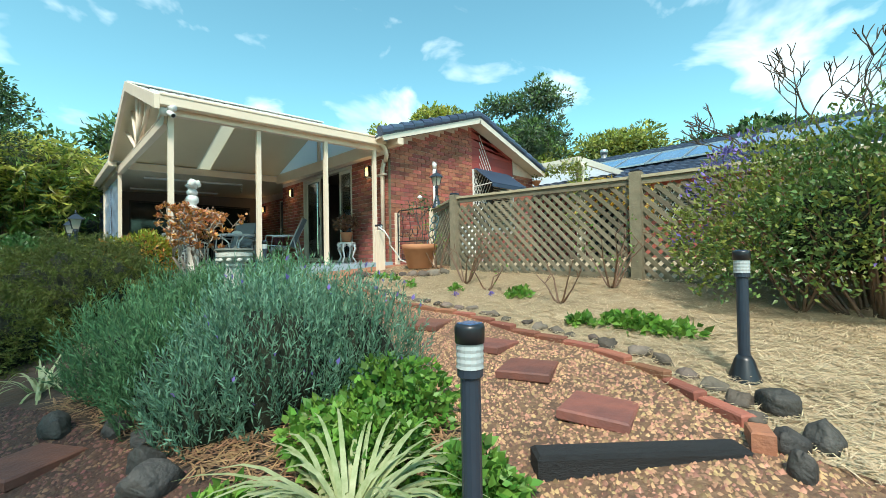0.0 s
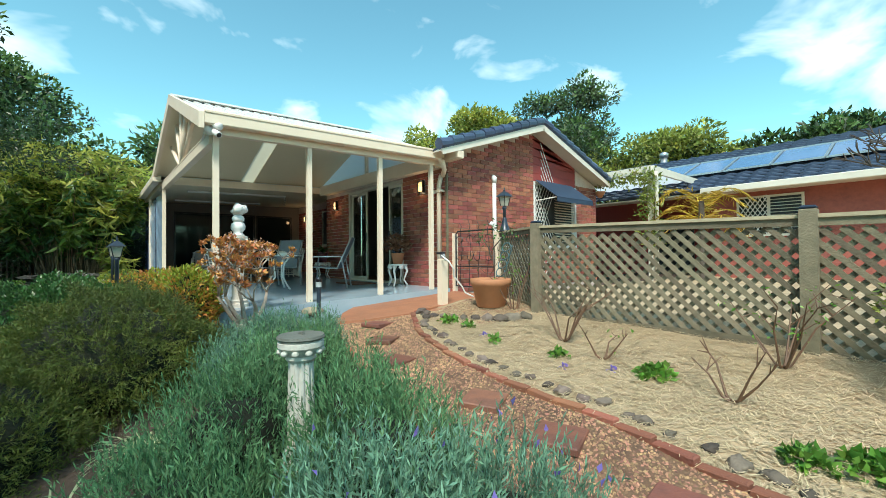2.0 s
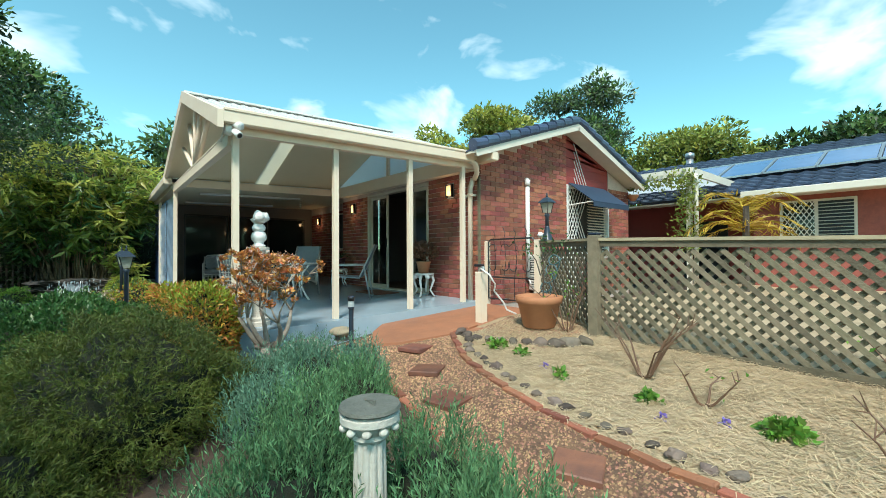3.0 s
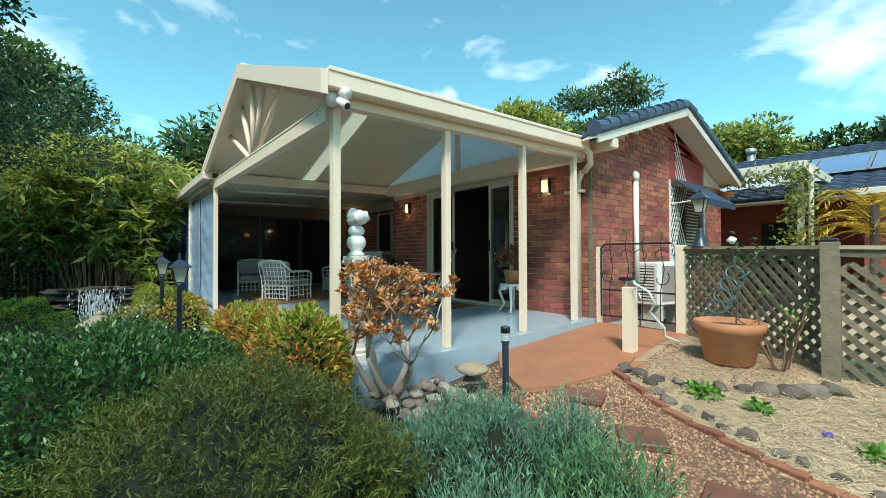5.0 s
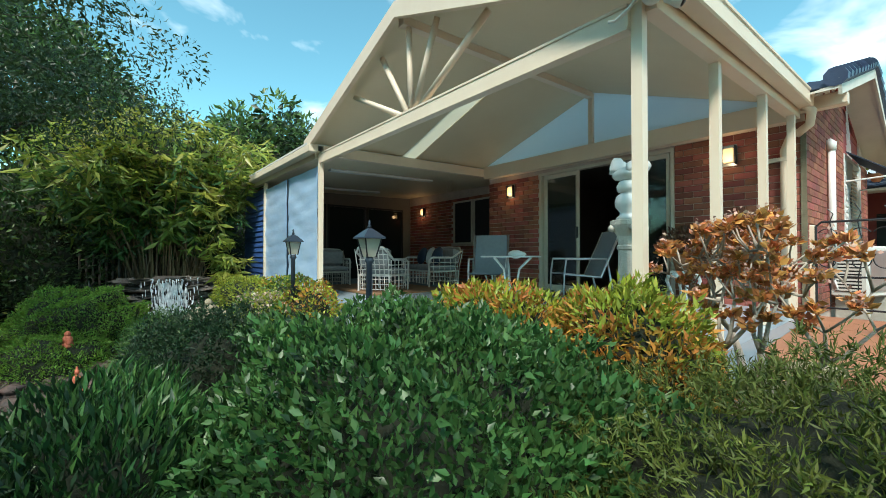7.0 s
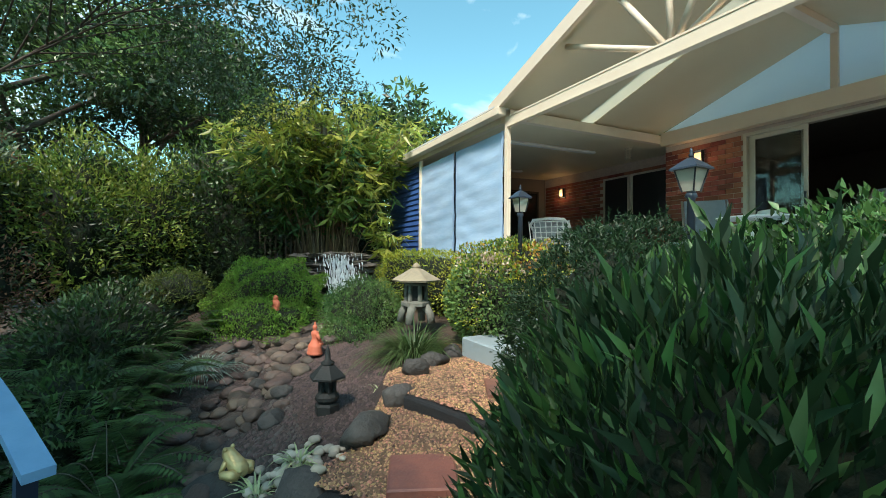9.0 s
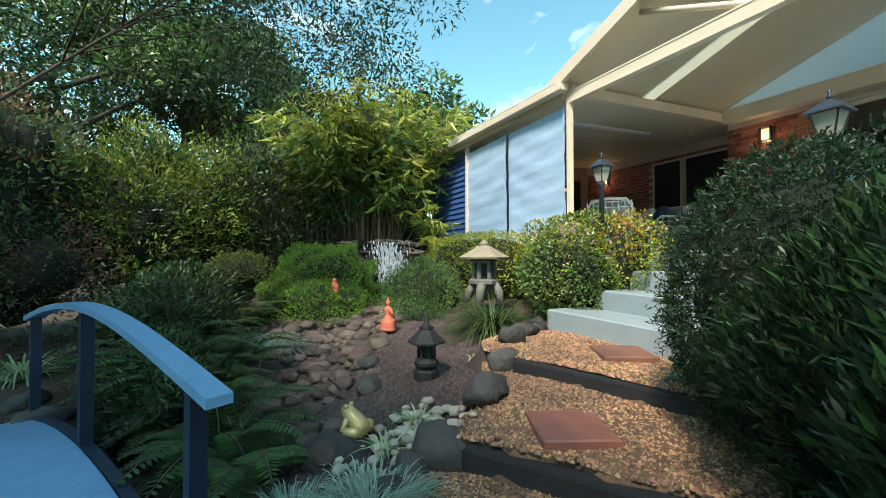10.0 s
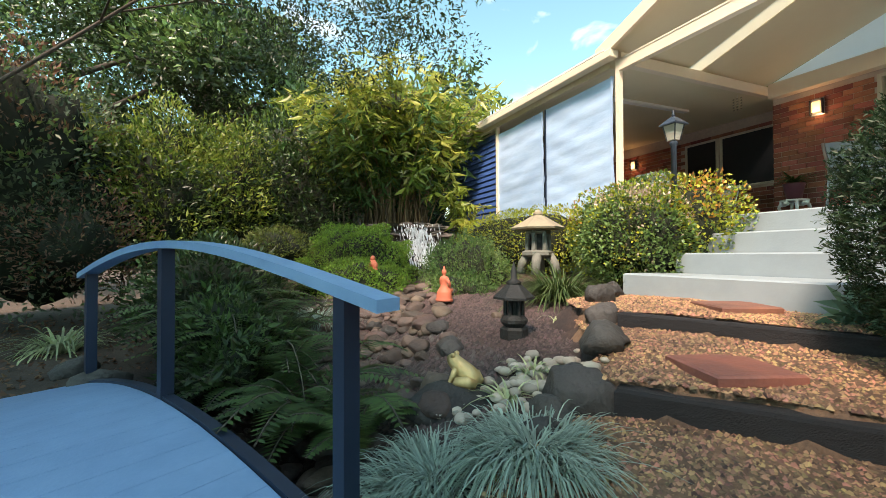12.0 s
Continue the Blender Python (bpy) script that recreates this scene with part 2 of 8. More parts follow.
L_LAV = leaf("lavender_foliage", (0.13, 0.28, 0.12), (0.075, 0.175, 0.07), 0.7, trans=0.2)
L_LAVB = leaf("grey_lavender_foliage", (0.15, 0.30, 0.20), (0.095, 0.20, 0.125), 0.7, trans=0.2)
L_DARK = leaf("dense_olive_foliage", (0.125, 0.155, 0.02), (0.05, 0.075, 0.013), 0.65, trans=0.2)
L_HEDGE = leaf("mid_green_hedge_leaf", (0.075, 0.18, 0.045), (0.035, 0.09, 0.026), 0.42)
# Dark green leaf, darkened further with tree shade put into its colour.
L_HEDGED = leaf("shaded_dark_hedge_leaf", (0.022, 0.06, 0.02), (0.011, 0.032, 0.011), 0.52)
L_NAND = leaf("yellow_green_nandina_leaf", (0.34, 0.37, 0.04), (0.20, 0.27, 0.04), 0.45)
L_NANR = leaf("orange_red_nandina_leaf", (0.56, 0.20, 0.05), (0.42, 0.24, 0.04), 0.45)
L_RAPH = leaf("glossy_round_hedge_leaf", (0.16, 0.26, 0.075), (0.08, 0.155, 0.045), 0.35)
L_YEL = leaf("yellow_tip_hedge_leaf", (0.46, 0.44, 0.04), (0.24, 0.31, 0.04), 0.45)
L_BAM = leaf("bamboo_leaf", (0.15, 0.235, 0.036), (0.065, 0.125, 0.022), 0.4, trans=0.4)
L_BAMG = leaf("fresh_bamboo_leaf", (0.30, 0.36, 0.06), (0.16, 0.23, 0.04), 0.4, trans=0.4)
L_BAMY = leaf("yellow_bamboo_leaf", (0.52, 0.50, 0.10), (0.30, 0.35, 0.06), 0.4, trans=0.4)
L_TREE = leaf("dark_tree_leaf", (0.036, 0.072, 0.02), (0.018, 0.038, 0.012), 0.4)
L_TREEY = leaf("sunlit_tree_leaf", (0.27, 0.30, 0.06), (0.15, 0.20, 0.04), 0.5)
L_GUM = leaf("blue_green_gum_leaf", (0.11, 0.155, 0.085), (0.06, 0.10, 0.055), 0.5)
L_JADE = leaf("jade_leaf_rosette", (0.70, 0.27, 0.10), (0.50, 0.27, 0.08), 0.4, spread=0.5)
L_PINK = leaf("dried_pink_flower_head", (0.66, 0.46, 0.38), (0.5, 0.28, 0.2), 0.7)
L_STRAP = leaf("variegated_strap_leaf", (0.52, 0.54, 0.33), (0.20, 0.29, 0.11), 0.45, scale=4)
L_GRASS = leaf("green_strap_leaf", (0.08, 0.13, 0.04), (0.045, 0.08, 0.025), 0.45)
L_BLUEG = leaf("silver_blue_grass", (0.36, 0.46, 0.39), (0.22, 0.32, 0.25), 0.55)
L_MOSS = leaf("bright_ground_cover", (0.18, 0.34, 0.04), (0.10, 0.21, 0.028), 0.6)
L_HERB = leaf("fresh_green_herb_leaf", (0.17, 0.34, 0.05), (0.10, 0.23, 0.035), 0.5)
L_FERN = leaf("fern_frond", (0.08, 0.155, 0.042), (0.035, 0.075, 0.022), 0.5)
L_GOLD = leaf("golden_palm_frond", (0.52, 0.34, 0.04), (0.36, 0.24, 0.03), 0.5)
L_FLOWER = leaf("violet_flower", (0.22, 0.17, 0.52), (0.16, 0.12, 0.42), 0.6)
L_CREAM = leaf("cream_flower", (0.62, 0.52, 0.42), (0.5, 0.36, 0.28), 0.6)
L_BROWN = leaf("dry_brown_leaf", (0.22, 0.11, 0.06), (0.13, 0.07, 0.045), 0.7)
# Near-black colour stands in for the shade deep inside foliage.
CORE = material("shrub_inner_shade", (0.012, 0.018, 0.006), 0.95, other=(0.007, 0.010, 0.004), scale=9, bump=0.8)


# ---- mesh helpers ----
class Shape:
    """Collects boxes, tubes, lathed and swept forms into one mesh."""

    def __init__(self):
        self.v, self.f = [], []

    def add(self, verts, faces):
        o = len(self.v)
        self.v += [tuple(p) for p in verts]
        self.f += [tuple(i + o for i in q) for q in faces]
        return self

    def box(self, x0, x1, y0, y1, z0, z1, bevel=0.0):
        if bevel:
            b = bevel
            v = []
            for z, e in ((z0, b), (z0 + b, 0), (z1 - b, 0), (z1, b)):
                v += [(x0 + e, y0 + e, z), (x1 - e, y0 + e, z), (x1 - e, y1 - e, z), (x0 + e, y1 - e, z)]
            q = [(3, 2, 1, 0), (12, 13, 14, 15)]
            for k in range(3):
                for i in range(4):
                    j = (i + 1) % 4
                    q.append((4 * k + i, 4 * k + j, 4 * k + 4 + j, 4 * k + 4 + i))
            return self.add(v, q)
        v = [(x, y, z) for z in (z0, z1) for x, y in ((x0, y0), (x1, y0), (x1, y1), (x0, y1))]
        return self.add(v, [(3, 2, 1, 0), (4, 5, 6, 7), (0, 1, 5, 4), (1, 2, 6, 5), (2, 3, 7, 6), (3, 0, 4, 7)])

    def beam(self, a, b, w, h, up=(0, 0, 1)):
        """A bar of section w by h from a to b."""
        a, b = Vector(a), Vector(b)
        d = (b - a).normalized()
        s = d.cross(Vector(up))
        s = s.normalized() if s.length > 1e-4 else Vector((1, 0, 0))
        u = s.cross(d)
        v = [p + s * (i * w / 2) + u * (j * h / 2) for p in (a, b) for i, j in ((-1, -1), (1, -1), (1, 1), (-1, 1))]
        return self.add(v, [(0, 1, 2, 3), (7, 6, 5, 4), (0, 4, 5, 1), (1, 5, 6, 2), (2, 6, 7, 3), (3, 7, 4, 0)])

    def tube(self, pts, radii, n=8, caps=True):
        pts = [Vector(p) for p in pts]
        if not hasattr(radii, "__len__"):
            radii = [radii] * len(pts)
        v, q = [], []
        side = None
        for k, p in enumerate(pts):
            d = (pts[min(k + 1, len(pts) - 1)] - pts[max(k - 1, 0)]).normalized()
            if side is None:
                side = d.orthogonal().normalized()
            side = (side - d * side.dot(d)).normalized()
            up = d.cross(side)
            for i in range(n):
                a = 2 * math.pi * i / n
                v.append(p + (side * math.cos(a) + up * math.sin(a)) * radii[k])
        for k in range(len(pts) - 1):
            for i in range(n):
                j = (i + 1) % n
                q.append((k * n + i, k * n + j, k * n + n + j, k * n + n + i))
        if caps:
            q += [tuple(reversed(range(n))), tuple(range((len(pts) - 1) * n, len(pts) * n))]
        return self.add(v, q)

    def lathe(self, profile, n=20, at=(0, 0, 0), squash=(1, 1), twist=0.0):
        v, q = [], []
        for r, z in profile:
            for i in range(n):
                a = 2 * math.pi * i / n + twist
                v.append((at[0] + r * math.cos(a) * squash[0], at[1] + r * math.sin(a) * squash[1], at[2] + z))
        m = len(profile)
        for k in range(m - 1):
            for i in range(n):
                j = (i + 1) % n
                q.append((k * n + i, k * n + j, k * n + n + j, k * n + n + i))
        q += [tuple(reversed(range(n))), tuple(range((m - 1) * n, m * n))]
        return self.add(v, q)

    def prism(self, poly, z0, z1):
        """A slab over a counter-clockwise polygon; z0 and z1 may be functions of x and y."""
        n = len(poly)
        f0 = z0 if callable(z0) else (lambda x, y: z0)
        f1 = z1 if callable(z1) else (lambda x, y: z1)
        v = [(x, y, f0(x, y)) for x, y in poly] + [(x, y, f1(x, y)) for x, y in poly]
        q = [tuple(reversed(range(n))), tuple(range(n, 2 * n))]
        q += [(i, (i + 1) % n, n + (i + 1) % n, n + i) for i in range(n)]
        return self.add(v, q)

    def blob(self, at, size, rough=0.25, seed=0, n=12, m=8):
        """A lumpy closed stone-like form."""
        v, q = [], []
        for k in range(m + 1):
            th = math.pi * k / m
            for i in range(n):
                a = 2 * math.pi * i / n
                d = Vector((math.sin(th) * math.cos(a), math.sin(th) * math.sin(a), math.cos(th)))
                r = 1 + rough * noise.noise(d * 1.7 + Vector((seed * 7.3, seed * 3.1, seed)))+ rough * 0.5 * noise.noise(d * 4 + Vector((seed, seed * 5.7, 0)))
                v.append((at[0] + d.x * r * size[0], at[1] + d.y * r * size[1], at[2] + d.z * r * size[2]))
        for k in range(m):
            for i in range(n):
                j = (i + 1) % n
                q.append((k * n + i, k * n + n + i, k * n + n + j, k * n + j))
        return self.add(v, q)

    def mesh(self, name, mat, smooth=False):
        me = bpy.data.meshes.new(name)
        me.from_pydata(self.v, [], self.f)
        me.materials.append(mat)
        if smooth:
            me.shade_smooth()
        me.update()
        return me


def part(name, shape, mat, parent=None, label="", smooth=False, at=None):
    me = shape if isinstance(shape, bpy.types.Mesh) else shape.mesh(name, mat, smooth)
    ob = new(name, me)
    if parent:
        ob.parent = parent
    if at:
        ob.matrix_basis = at
    if label:
        tagged(ob, label)
    return ob


def thing(name, label, category, group="", kind="", at=(0, 0, 0), turn=0.0):
    ob = new(name)
    ob.empty_display_size = 0.1
    ob.matrix_basis = pose(*at, 0, 0, turn)
    return tagged(ob, label, category, group, kind)


def solid(name, shape, mat, label, category, group="", kind="", smooth=False, at=None):
    return tagged(part(name, shape, mat, None, "", smooth, at), label, category, group, kind)


def fast_mesh(name, verts, quads, mat):
    """A mesh of quads from arrays."""
    me = bpy.data.meshes.new(name)
    me.vertices.add(len(verts))
    me.vertices.foreach_set("co", np.asarray(verts, dtype=np.float32).ravel())
    k = quads.shape[1]
    me.loops.add(quads.size)
    me.loops.foreach_set("vertex_index", quads.ravel().astype(np.int32))
    me.polygons.add(len(quads))
    me.polygons.foreach_set("loop_start", np.arange(0, quads.size, k, dtype=np.int32))
    me.polygons.foreach_set("loop_total", np.full(len(quads), k, dtype=np.int32))
    me.materials.append(mat)
    me.update(calc_edges=True)
    return me


def unit(a):
    return a / np.maximum(np.linalg.norm(a, axis=1, keepdims=True), 1e-6)


def leaf_mesh(name, pos, way, length, width, mat, rng, fold=0.25, bend=0.25):
    """Pointed, folded leaves at pos that point along way: two quads each."""
    n = len(pos)
    way = unit(way)
    ref = unit(rng.normal(size=(n, 3)))
    side = unit(np.cross(way, ref))
    nor = np.cross(side, way)
    ln = (length * rng.uniform(0.65, 1.25, n))[:, None]
    wd = ln / length * width * 0.5
    mid = pos + way * ln * 0.45 - nor * wd * fold * 0
    tip = pos + way * ln - nor * ln * bend
    l = mid + side * wd + nor * wd * fold
    r = mid - side * wd + nor * wd * fold
    v = np.stack([pos, l, mid, r, tip], 1).reshape(-1, 3)
    base = (np.arange(n) * 5)[:, None]
    q = np.concatenate([base + np.array([[0, 2, 4, 1]]), base + np.array([[0, 3, 4, 2]])], 1).reshape(-1, 4)
    return fast_mesh(name, v, q, mat)


def strap_mesh(name, roots, way, length, width, mat, rng, droop=0.5, seg=4):
    """Arching strap leaves from roots."""
    n = len(roots)
    way = unit(way)
    side = unit(np.cross(way, np.array([[0, 0, 1.0]])) + 1e-4)
    ln = (length * rng.uniform(0.6, 1.15, n))[:, None]
    dr = droop * rng.uniform(0.4, 1.3, n)[:, None]
    rows = []
    flat = way * np.array([[1, 1, 0]])
    for k in range(seg + 1):
        t = k / seg
        c = roots + way * ln * t + flat * ln * dr * 0.4 * t * t - np.array([[0, 0, 1.0]]) * ln * dr * t ** 2.2
        w = width * (1 - t ** 2.5) * 0.5 + 0.0006
        rows += [c - side * w, c + side * w]
    v = np.stack(rows, 1).reshape(-1, 3)
    m = 2 * (seg + 1)
    base = (np.arange(n) * m)[:, None]
    q = np.concatenate([base + np.array([[2 * k, 2 * k + 1, 2 * k + 3, 2 * k + 2]]) for k in range(seg)], 1).reshape(-1, 4)
    return fast_mesh(name, v, q, mat)


def lumps(d, seed, k=3.0):
    rng = np.random.default_rng(seed)
    out = np.zeros(len(d))
    for a in range(6):
        w = rng.normal(size=3) * k * (1 + a * 0.45)
        out += np.sin(d @ w + rng.uniform(0, 6.28)) / (1 + a * 0.6)
    return out / 2.2


def shell(rng, n, center, size, seed, box=0.0, low=-0.35, depth=0.25, lump=0.12, k=3.0):
    """Points and outward ways on a lumpy dome; box above 0 squares it off."""
    d = unit(rng.normal(size=(n * 2, 3)))
    d = d[d[:, 2] > low][:n]
    if box:
        e = 2 + 6 * box
        s = (np.abs(d) ** e).sum(1) ** (-1 / e)
    else:
        s = np.ones(len(d))
    r = s * (1 + lump * lumps(d, seed, k)) * (1 - depth * rng.uniform(0, 1, len(d)) ** 2)
    p = d * r[:, None] * np.array([size]) + np.array([center])
    return p, unit(d / np.array([size]))


def core(center, size, seed, shrink=0.8, box=0.0, lump=0.12, k=3.0, low=-1.0):
    """The shade inside a shrub, put into a dark, lumpy closed form."""
    s = Shape()
    n, m = 20, 12
    d = np.array([(math.sin(math.pi * a / m) * math.cos(2 * math.pi * b / n), math.sin(math.pi * a / m) * math.sin(2 * math.pi * b / n), math.cos(math.pi * a / m)) for a in range(m + 1) for b in range(n)])
    e = 2 + 6 * box
    sc = (np.abs(d) ** e).sum(1) ** (-1 / e) if box else np.ones(len(d))
    r = sc * (1 + lump * lumps(d, seed, k)) * shrink
    p = d * r[:, None] * np.array([size]) + np.array([center])
    p[:, 2] = np.maximum(p[:, 2], center[2] + size[2] * low)
    q = [(a * n + b, a * n + n + b, a * n + n + (b + 1) % n, a * n + (b + 1) % n) for a in range(m) for b in range(n)]
    return s.add(p, q)


def shrub(name, label, center, size, seed, mats, n, length, width, box=0.0, depth=0.25, lump=0.12, up=0.35, jitter=0.7, category="shrub", group="", low=-0.5, k=3.0, shrink=0.8, bend=0.25):
    """A shrub: a dark core for its inner shade and a crown of many leaves. mats: (material, share, threshold side)."""
    rng = np.random.default_rng(seed)
    ob = thing(name, label, category, group)
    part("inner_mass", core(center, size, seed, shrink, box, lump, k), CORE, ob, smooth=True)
    p, d = shell(rng, n, center, size, seed, box, low, depth, lump, k)
    way = d + np.array([[0, 0, up]]) + rng.normal(size=p.shape) * jitter
    # Height term paints shade: darker first materials low, tips and flowers on top.
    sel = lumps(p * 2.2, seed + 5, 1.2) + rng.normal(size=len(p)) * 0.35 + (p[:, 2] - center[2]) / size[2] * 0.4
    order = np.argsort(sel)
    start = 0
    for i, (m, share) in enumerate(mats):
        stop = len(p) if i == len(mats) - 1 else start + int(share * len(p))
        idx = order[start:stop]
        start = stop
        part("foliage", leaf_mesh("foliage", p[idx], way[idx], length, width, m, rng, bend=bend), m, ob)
    return ob


def spray_shrub(name, label, center, size, seed, mat, n, per=16, reach=0.15, length=0.032, width=0.0056, lump=0.2, k=9, low=-0.6):
    """A shrub of many short arching sprays, each set with fine leaves."""
    rng = np.random.default_rng(seed)
    ob = thing(name, label, "shrub")
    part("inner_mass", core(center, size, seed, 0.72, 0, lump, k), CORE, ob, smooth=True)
    p, d = shell(rng, n, center, size, seed, 0, low, 0.2, lump, k)
    m = len(p)
    out = unit(d * 0.8 + np.array([[0, 0, 0.45]]) + rng.normal(size=p.shape) * 0.45)
    ln = reach * rng.uniform(0.6, 1.3, m)
    pos, way = [], []
    for j in range(per):
        t = (j + 0.5) / per
        pos.append(p - out * (reach * 0.6) + out * (ln * t)[:, None] - np.array([[0, 0, 1.0]]) * (ln * 0.35 * t * t)[:, None])
        way.append(out * 0.8 + rng.normal(size=p.shape) * 0.5)
    part("foliage", leaf_mesh("foliage", np.concatenate(pos), np.concatenate(way), length, width, mat, rng), mat, ob)
    return ob


# ---- the lie of the land ----
def smooth(a, b, x):
    t = min(1.0, max(0.0, (x - a) / (b - a)))
    return t * t * (3 - 2 * t)


def polyline(pts, x):
    return float(np.interp(x, [p[0] for p in pts], [p[1] for p in pts]))


EDGE = [(1.20, 2.45), (1.28, 2.07), (1.9, 1.70), (2.3, 1.55), (3.0, 1.36), (3.5, 1.30), (4.4, 1.25), (4.85, 1.18), (5.48, 1.08), (5.91, 0.94), (6.28, 0.68), (6.36, 0.56)]
BED = [(0.9, 1.05), (2.0, 0.80), (3.4, 0.50), (4.3, 0.36), (5.2, 0.10), (5.9, -0.22)]
POTROW = [(1.28, 2.2), (1.50, 2.16), (1.75, 2.22), (2.05, 2.33), (2.40, 2.55), (2.62, 2.78)]
ISLAND = [(-0.5, -3.0), (1.5, -2.5), (2.6, -1.7), (3.6, -1.2), (4.4, -0.95), (5.1, -0.80), (5.9, -0.45)]
BANK = [(-4.2, -1.6), (-3.75, -1.75), (-3.43, -2.48), (-2.6, -2.95), (-2.35, -3.45), (-2.0, -4.1), (-1.5, -4.6)]


def left_of_bank(x, y):
    xs = np.interp(y, [p[1] for p in reversed(BANK)], [p[0] for p in reversed(BANK)])
    return x < xs


def sleeper_side(x, y, a, b):
    return (b[0] - a[0]) * (y - a[1]) - (b[1] - a[1]) * (x - a[0])


def land(x, y):
    up = -0.303 - 0.0362 * (x - 2) + 0.1306 * (y - 1.34)
    up += 0.06 * math.exp(-((x - 0.9) ** 2 + (y - 1.3) ** 2) / 0.2)
    up = min(up, -0.055 + 0.008 * math.sin(x * 3 + y * 2)) if y < 12 else up
    up = max(up, -0.75)
    low = -0.96 + 0.19 * (y + 2.8)
    low = min(max(low, -1.3), -0.45)
    if left_of_bank(x, y):
        base = -1.03 + (0.08 if y > -3 else 0.2) * (y + 3.0) - 0.03 * (x + 3)
        base = min(max(base, -1.4), -0.55)
        creek_y = -3.9 + 0.40 * max(0.0, -4.2 - x) if x < -4.2 else -3.9 - 0.5 * (x + 4.2)
        base -= 0.22 * math.exp(-((y - creek_y) / 0.55) ** 2) * smooth(-8.6, -7.0, x)
        base += 0.55 * math.exp(-(((x + 8.6) / 1.7) ** 2 + ((y + 3.3) / 0.8) ** 2))
        base += 0.55 * smooth(-8.6, -10.4, x) * smooth(-2.6, -1.2, y)
        low = base
    else:
        s1 = sleeper_side(x, y, (-2.84, -2.52), (-1.3, -2.0))
        s2 = sleeper_side(x, y, (-2.22, -3.24), (-1.0, -2.35))
        terrace = -0.81 if s1 > 0.03 else (-0.90 - 0.07 * min(1.0, max(0.0, -s1)) if s2 > 0.03 else -1.10 - 0.05 * min(2, -s2))
        low = terrace if x < -0.8 else low
    t = smooth(-0.9, 2.4, x + 0.35 * (y + 1))
    return low * (1 - t) + up * t + 0.012 * math.sin(5.1 * x + 1.3) * math.sin(4.3 * y)


def zone(x, y):
    """0 soil, 1 gravel, 2 straw, 3 bark"""
    if -9.5 < x < 1.0 and -1.2 < y:
        return 0
    if x > 0.9:
        if x < 6.35:
            if y > polyline(EDGE, x):
                return 2
            if y > polyline(BED, x):
                return 1
            return 0 if y > polyline(ISLAND, x) else 4
        return 2 if y > 0.55 - 0.1 * (x - 6.35) else 1
    if left_of_bank(x, y):
        return 3 if x > -9 and y > -5.5 else 0
    return 1


def grid_axis(lo, hi, fine_lo, fine_hi, fine, coarse):
    a = list(np.arange(fine_lo, fine_hi + 1e-6, fine))
    left, s, x = [], fine, fine_lo
    while x > lo:
        s = min(s * 1.35, coarse)
        x -= s
        left.append(x)
    right, s, x = [], fine, fine_hi
    while x < hi:
        s = min(s * 1.35, coarse)
        x += s
        right.append(x)
    return left[::-1] + a + right


def build_ground():
    xs = grid_axis(-900, 900, -10, 8.5, 0.11, 120)
    ys = grid_axis(-900, 900, -6.5, 4.2, 0.11, 120)
    me = bpy.data.meshes.new("ground")
    v = []
    for y in ys:
        for x in xs:
            cx, cy = min(max(x, -14), 12), min(max(y, -9), 7)
            z = land(cx, cy)
            far = max(abs(x), abs(y))
            z -= 0.4 * smooth(14, 60, far)
            if -9.7 < x < 0.05 and 0.0 < y < 8 or (-5 < x < 1.2 and 2.2 < y < 12):
                z = min(z, -0.25)
            v.append((x, y, z))
    n = len(xs)
    q = [(j * n + i, j * n + i + 1, (j + 1) * n + i + 1, (j + 1) * n + i) for j in range(len(ys) - 1) for i in range(n - 1)]
    me.from_pydata(v, [], q)
    for m in (SOIL, GRAVELBED, STRAWBED, BARKBED, REDBED):
        me.materials.append(m)
    ids = [zone(0.5 * (xs[i] + xs[i + 1]), 0.5 * (ys[j] + ys[j + 1])) for j in range(len(ys) - 1) for i in range(n - 1)]
    me.polygons.foreach_set("material_index", ids)
    me.shade_smooth()
    return tagged(new("ground", me), "sloping garden ground of gravel paths, straw mulch and soil beds", "ground", kind="structure")


# The red bed's colour is darkened for the same shrub shade.
REDBED = material("shaded_red_gravel_bed", (0.10, 0.05, 0.034), 0.85, other=(0.045, 0.026, 0.02), scale=45, detail=8, bump=1.0, bump_scale=55)
BARKBED = material("dark_bark_bed", (0.075, 0.045, 0.035), 0.9, other=(0.03, 0.022, 0.02), scale=30, detail=8, bump=1.0, bump_scale=45)
build_ground()


# ---- patio slab, steps and apron ----
def slab_z(x, y):
    return -0.02 * (3.80 - y)


s = Shape().prism([(-9.6, -0.3), (0.05, -0.3), (0.05, 3.80), (-5.19, 3.80), (-5.19, 4.68), (-9.6, 4.68)], -1.0, slab_z)
solid("patio_floor", s, PATIO, "pale blue painted concrete patio floor", "floor", kind="structure")
steps = thing("garden_steps", "pale grey painted concrete steps up to the patio", "steps", kind="structure")
for y0, y1, x0, z in ((-1.63, -1.18, -3.66, -0.632), (-1.18, -0.80, -3.48, -0.455), (-0.80, -0.47, -3.50, -0.275), (-0.47, -0.302, -3.50, -0.09)):
    part("step", Shape().box(x0, -1.35, y0, y1 - 0.002, -1.15, z, 0.012), STEPS, steps)
s = Shape().prism([(0.055, 1.85), (0.40, 1.50), (0.92, 1.20), (1.10, 1.45), (1.25, 2.08), (1.45, 2.8), (1.2, 3.9), (0.055, 3.9)], -0.4, lambda x, y: -0.055 * (3.95 - y) - 0.055)
solid("apron", s, APRON, "terracotta coloured concrete apron beside the patio", "pavement", kind="structure")

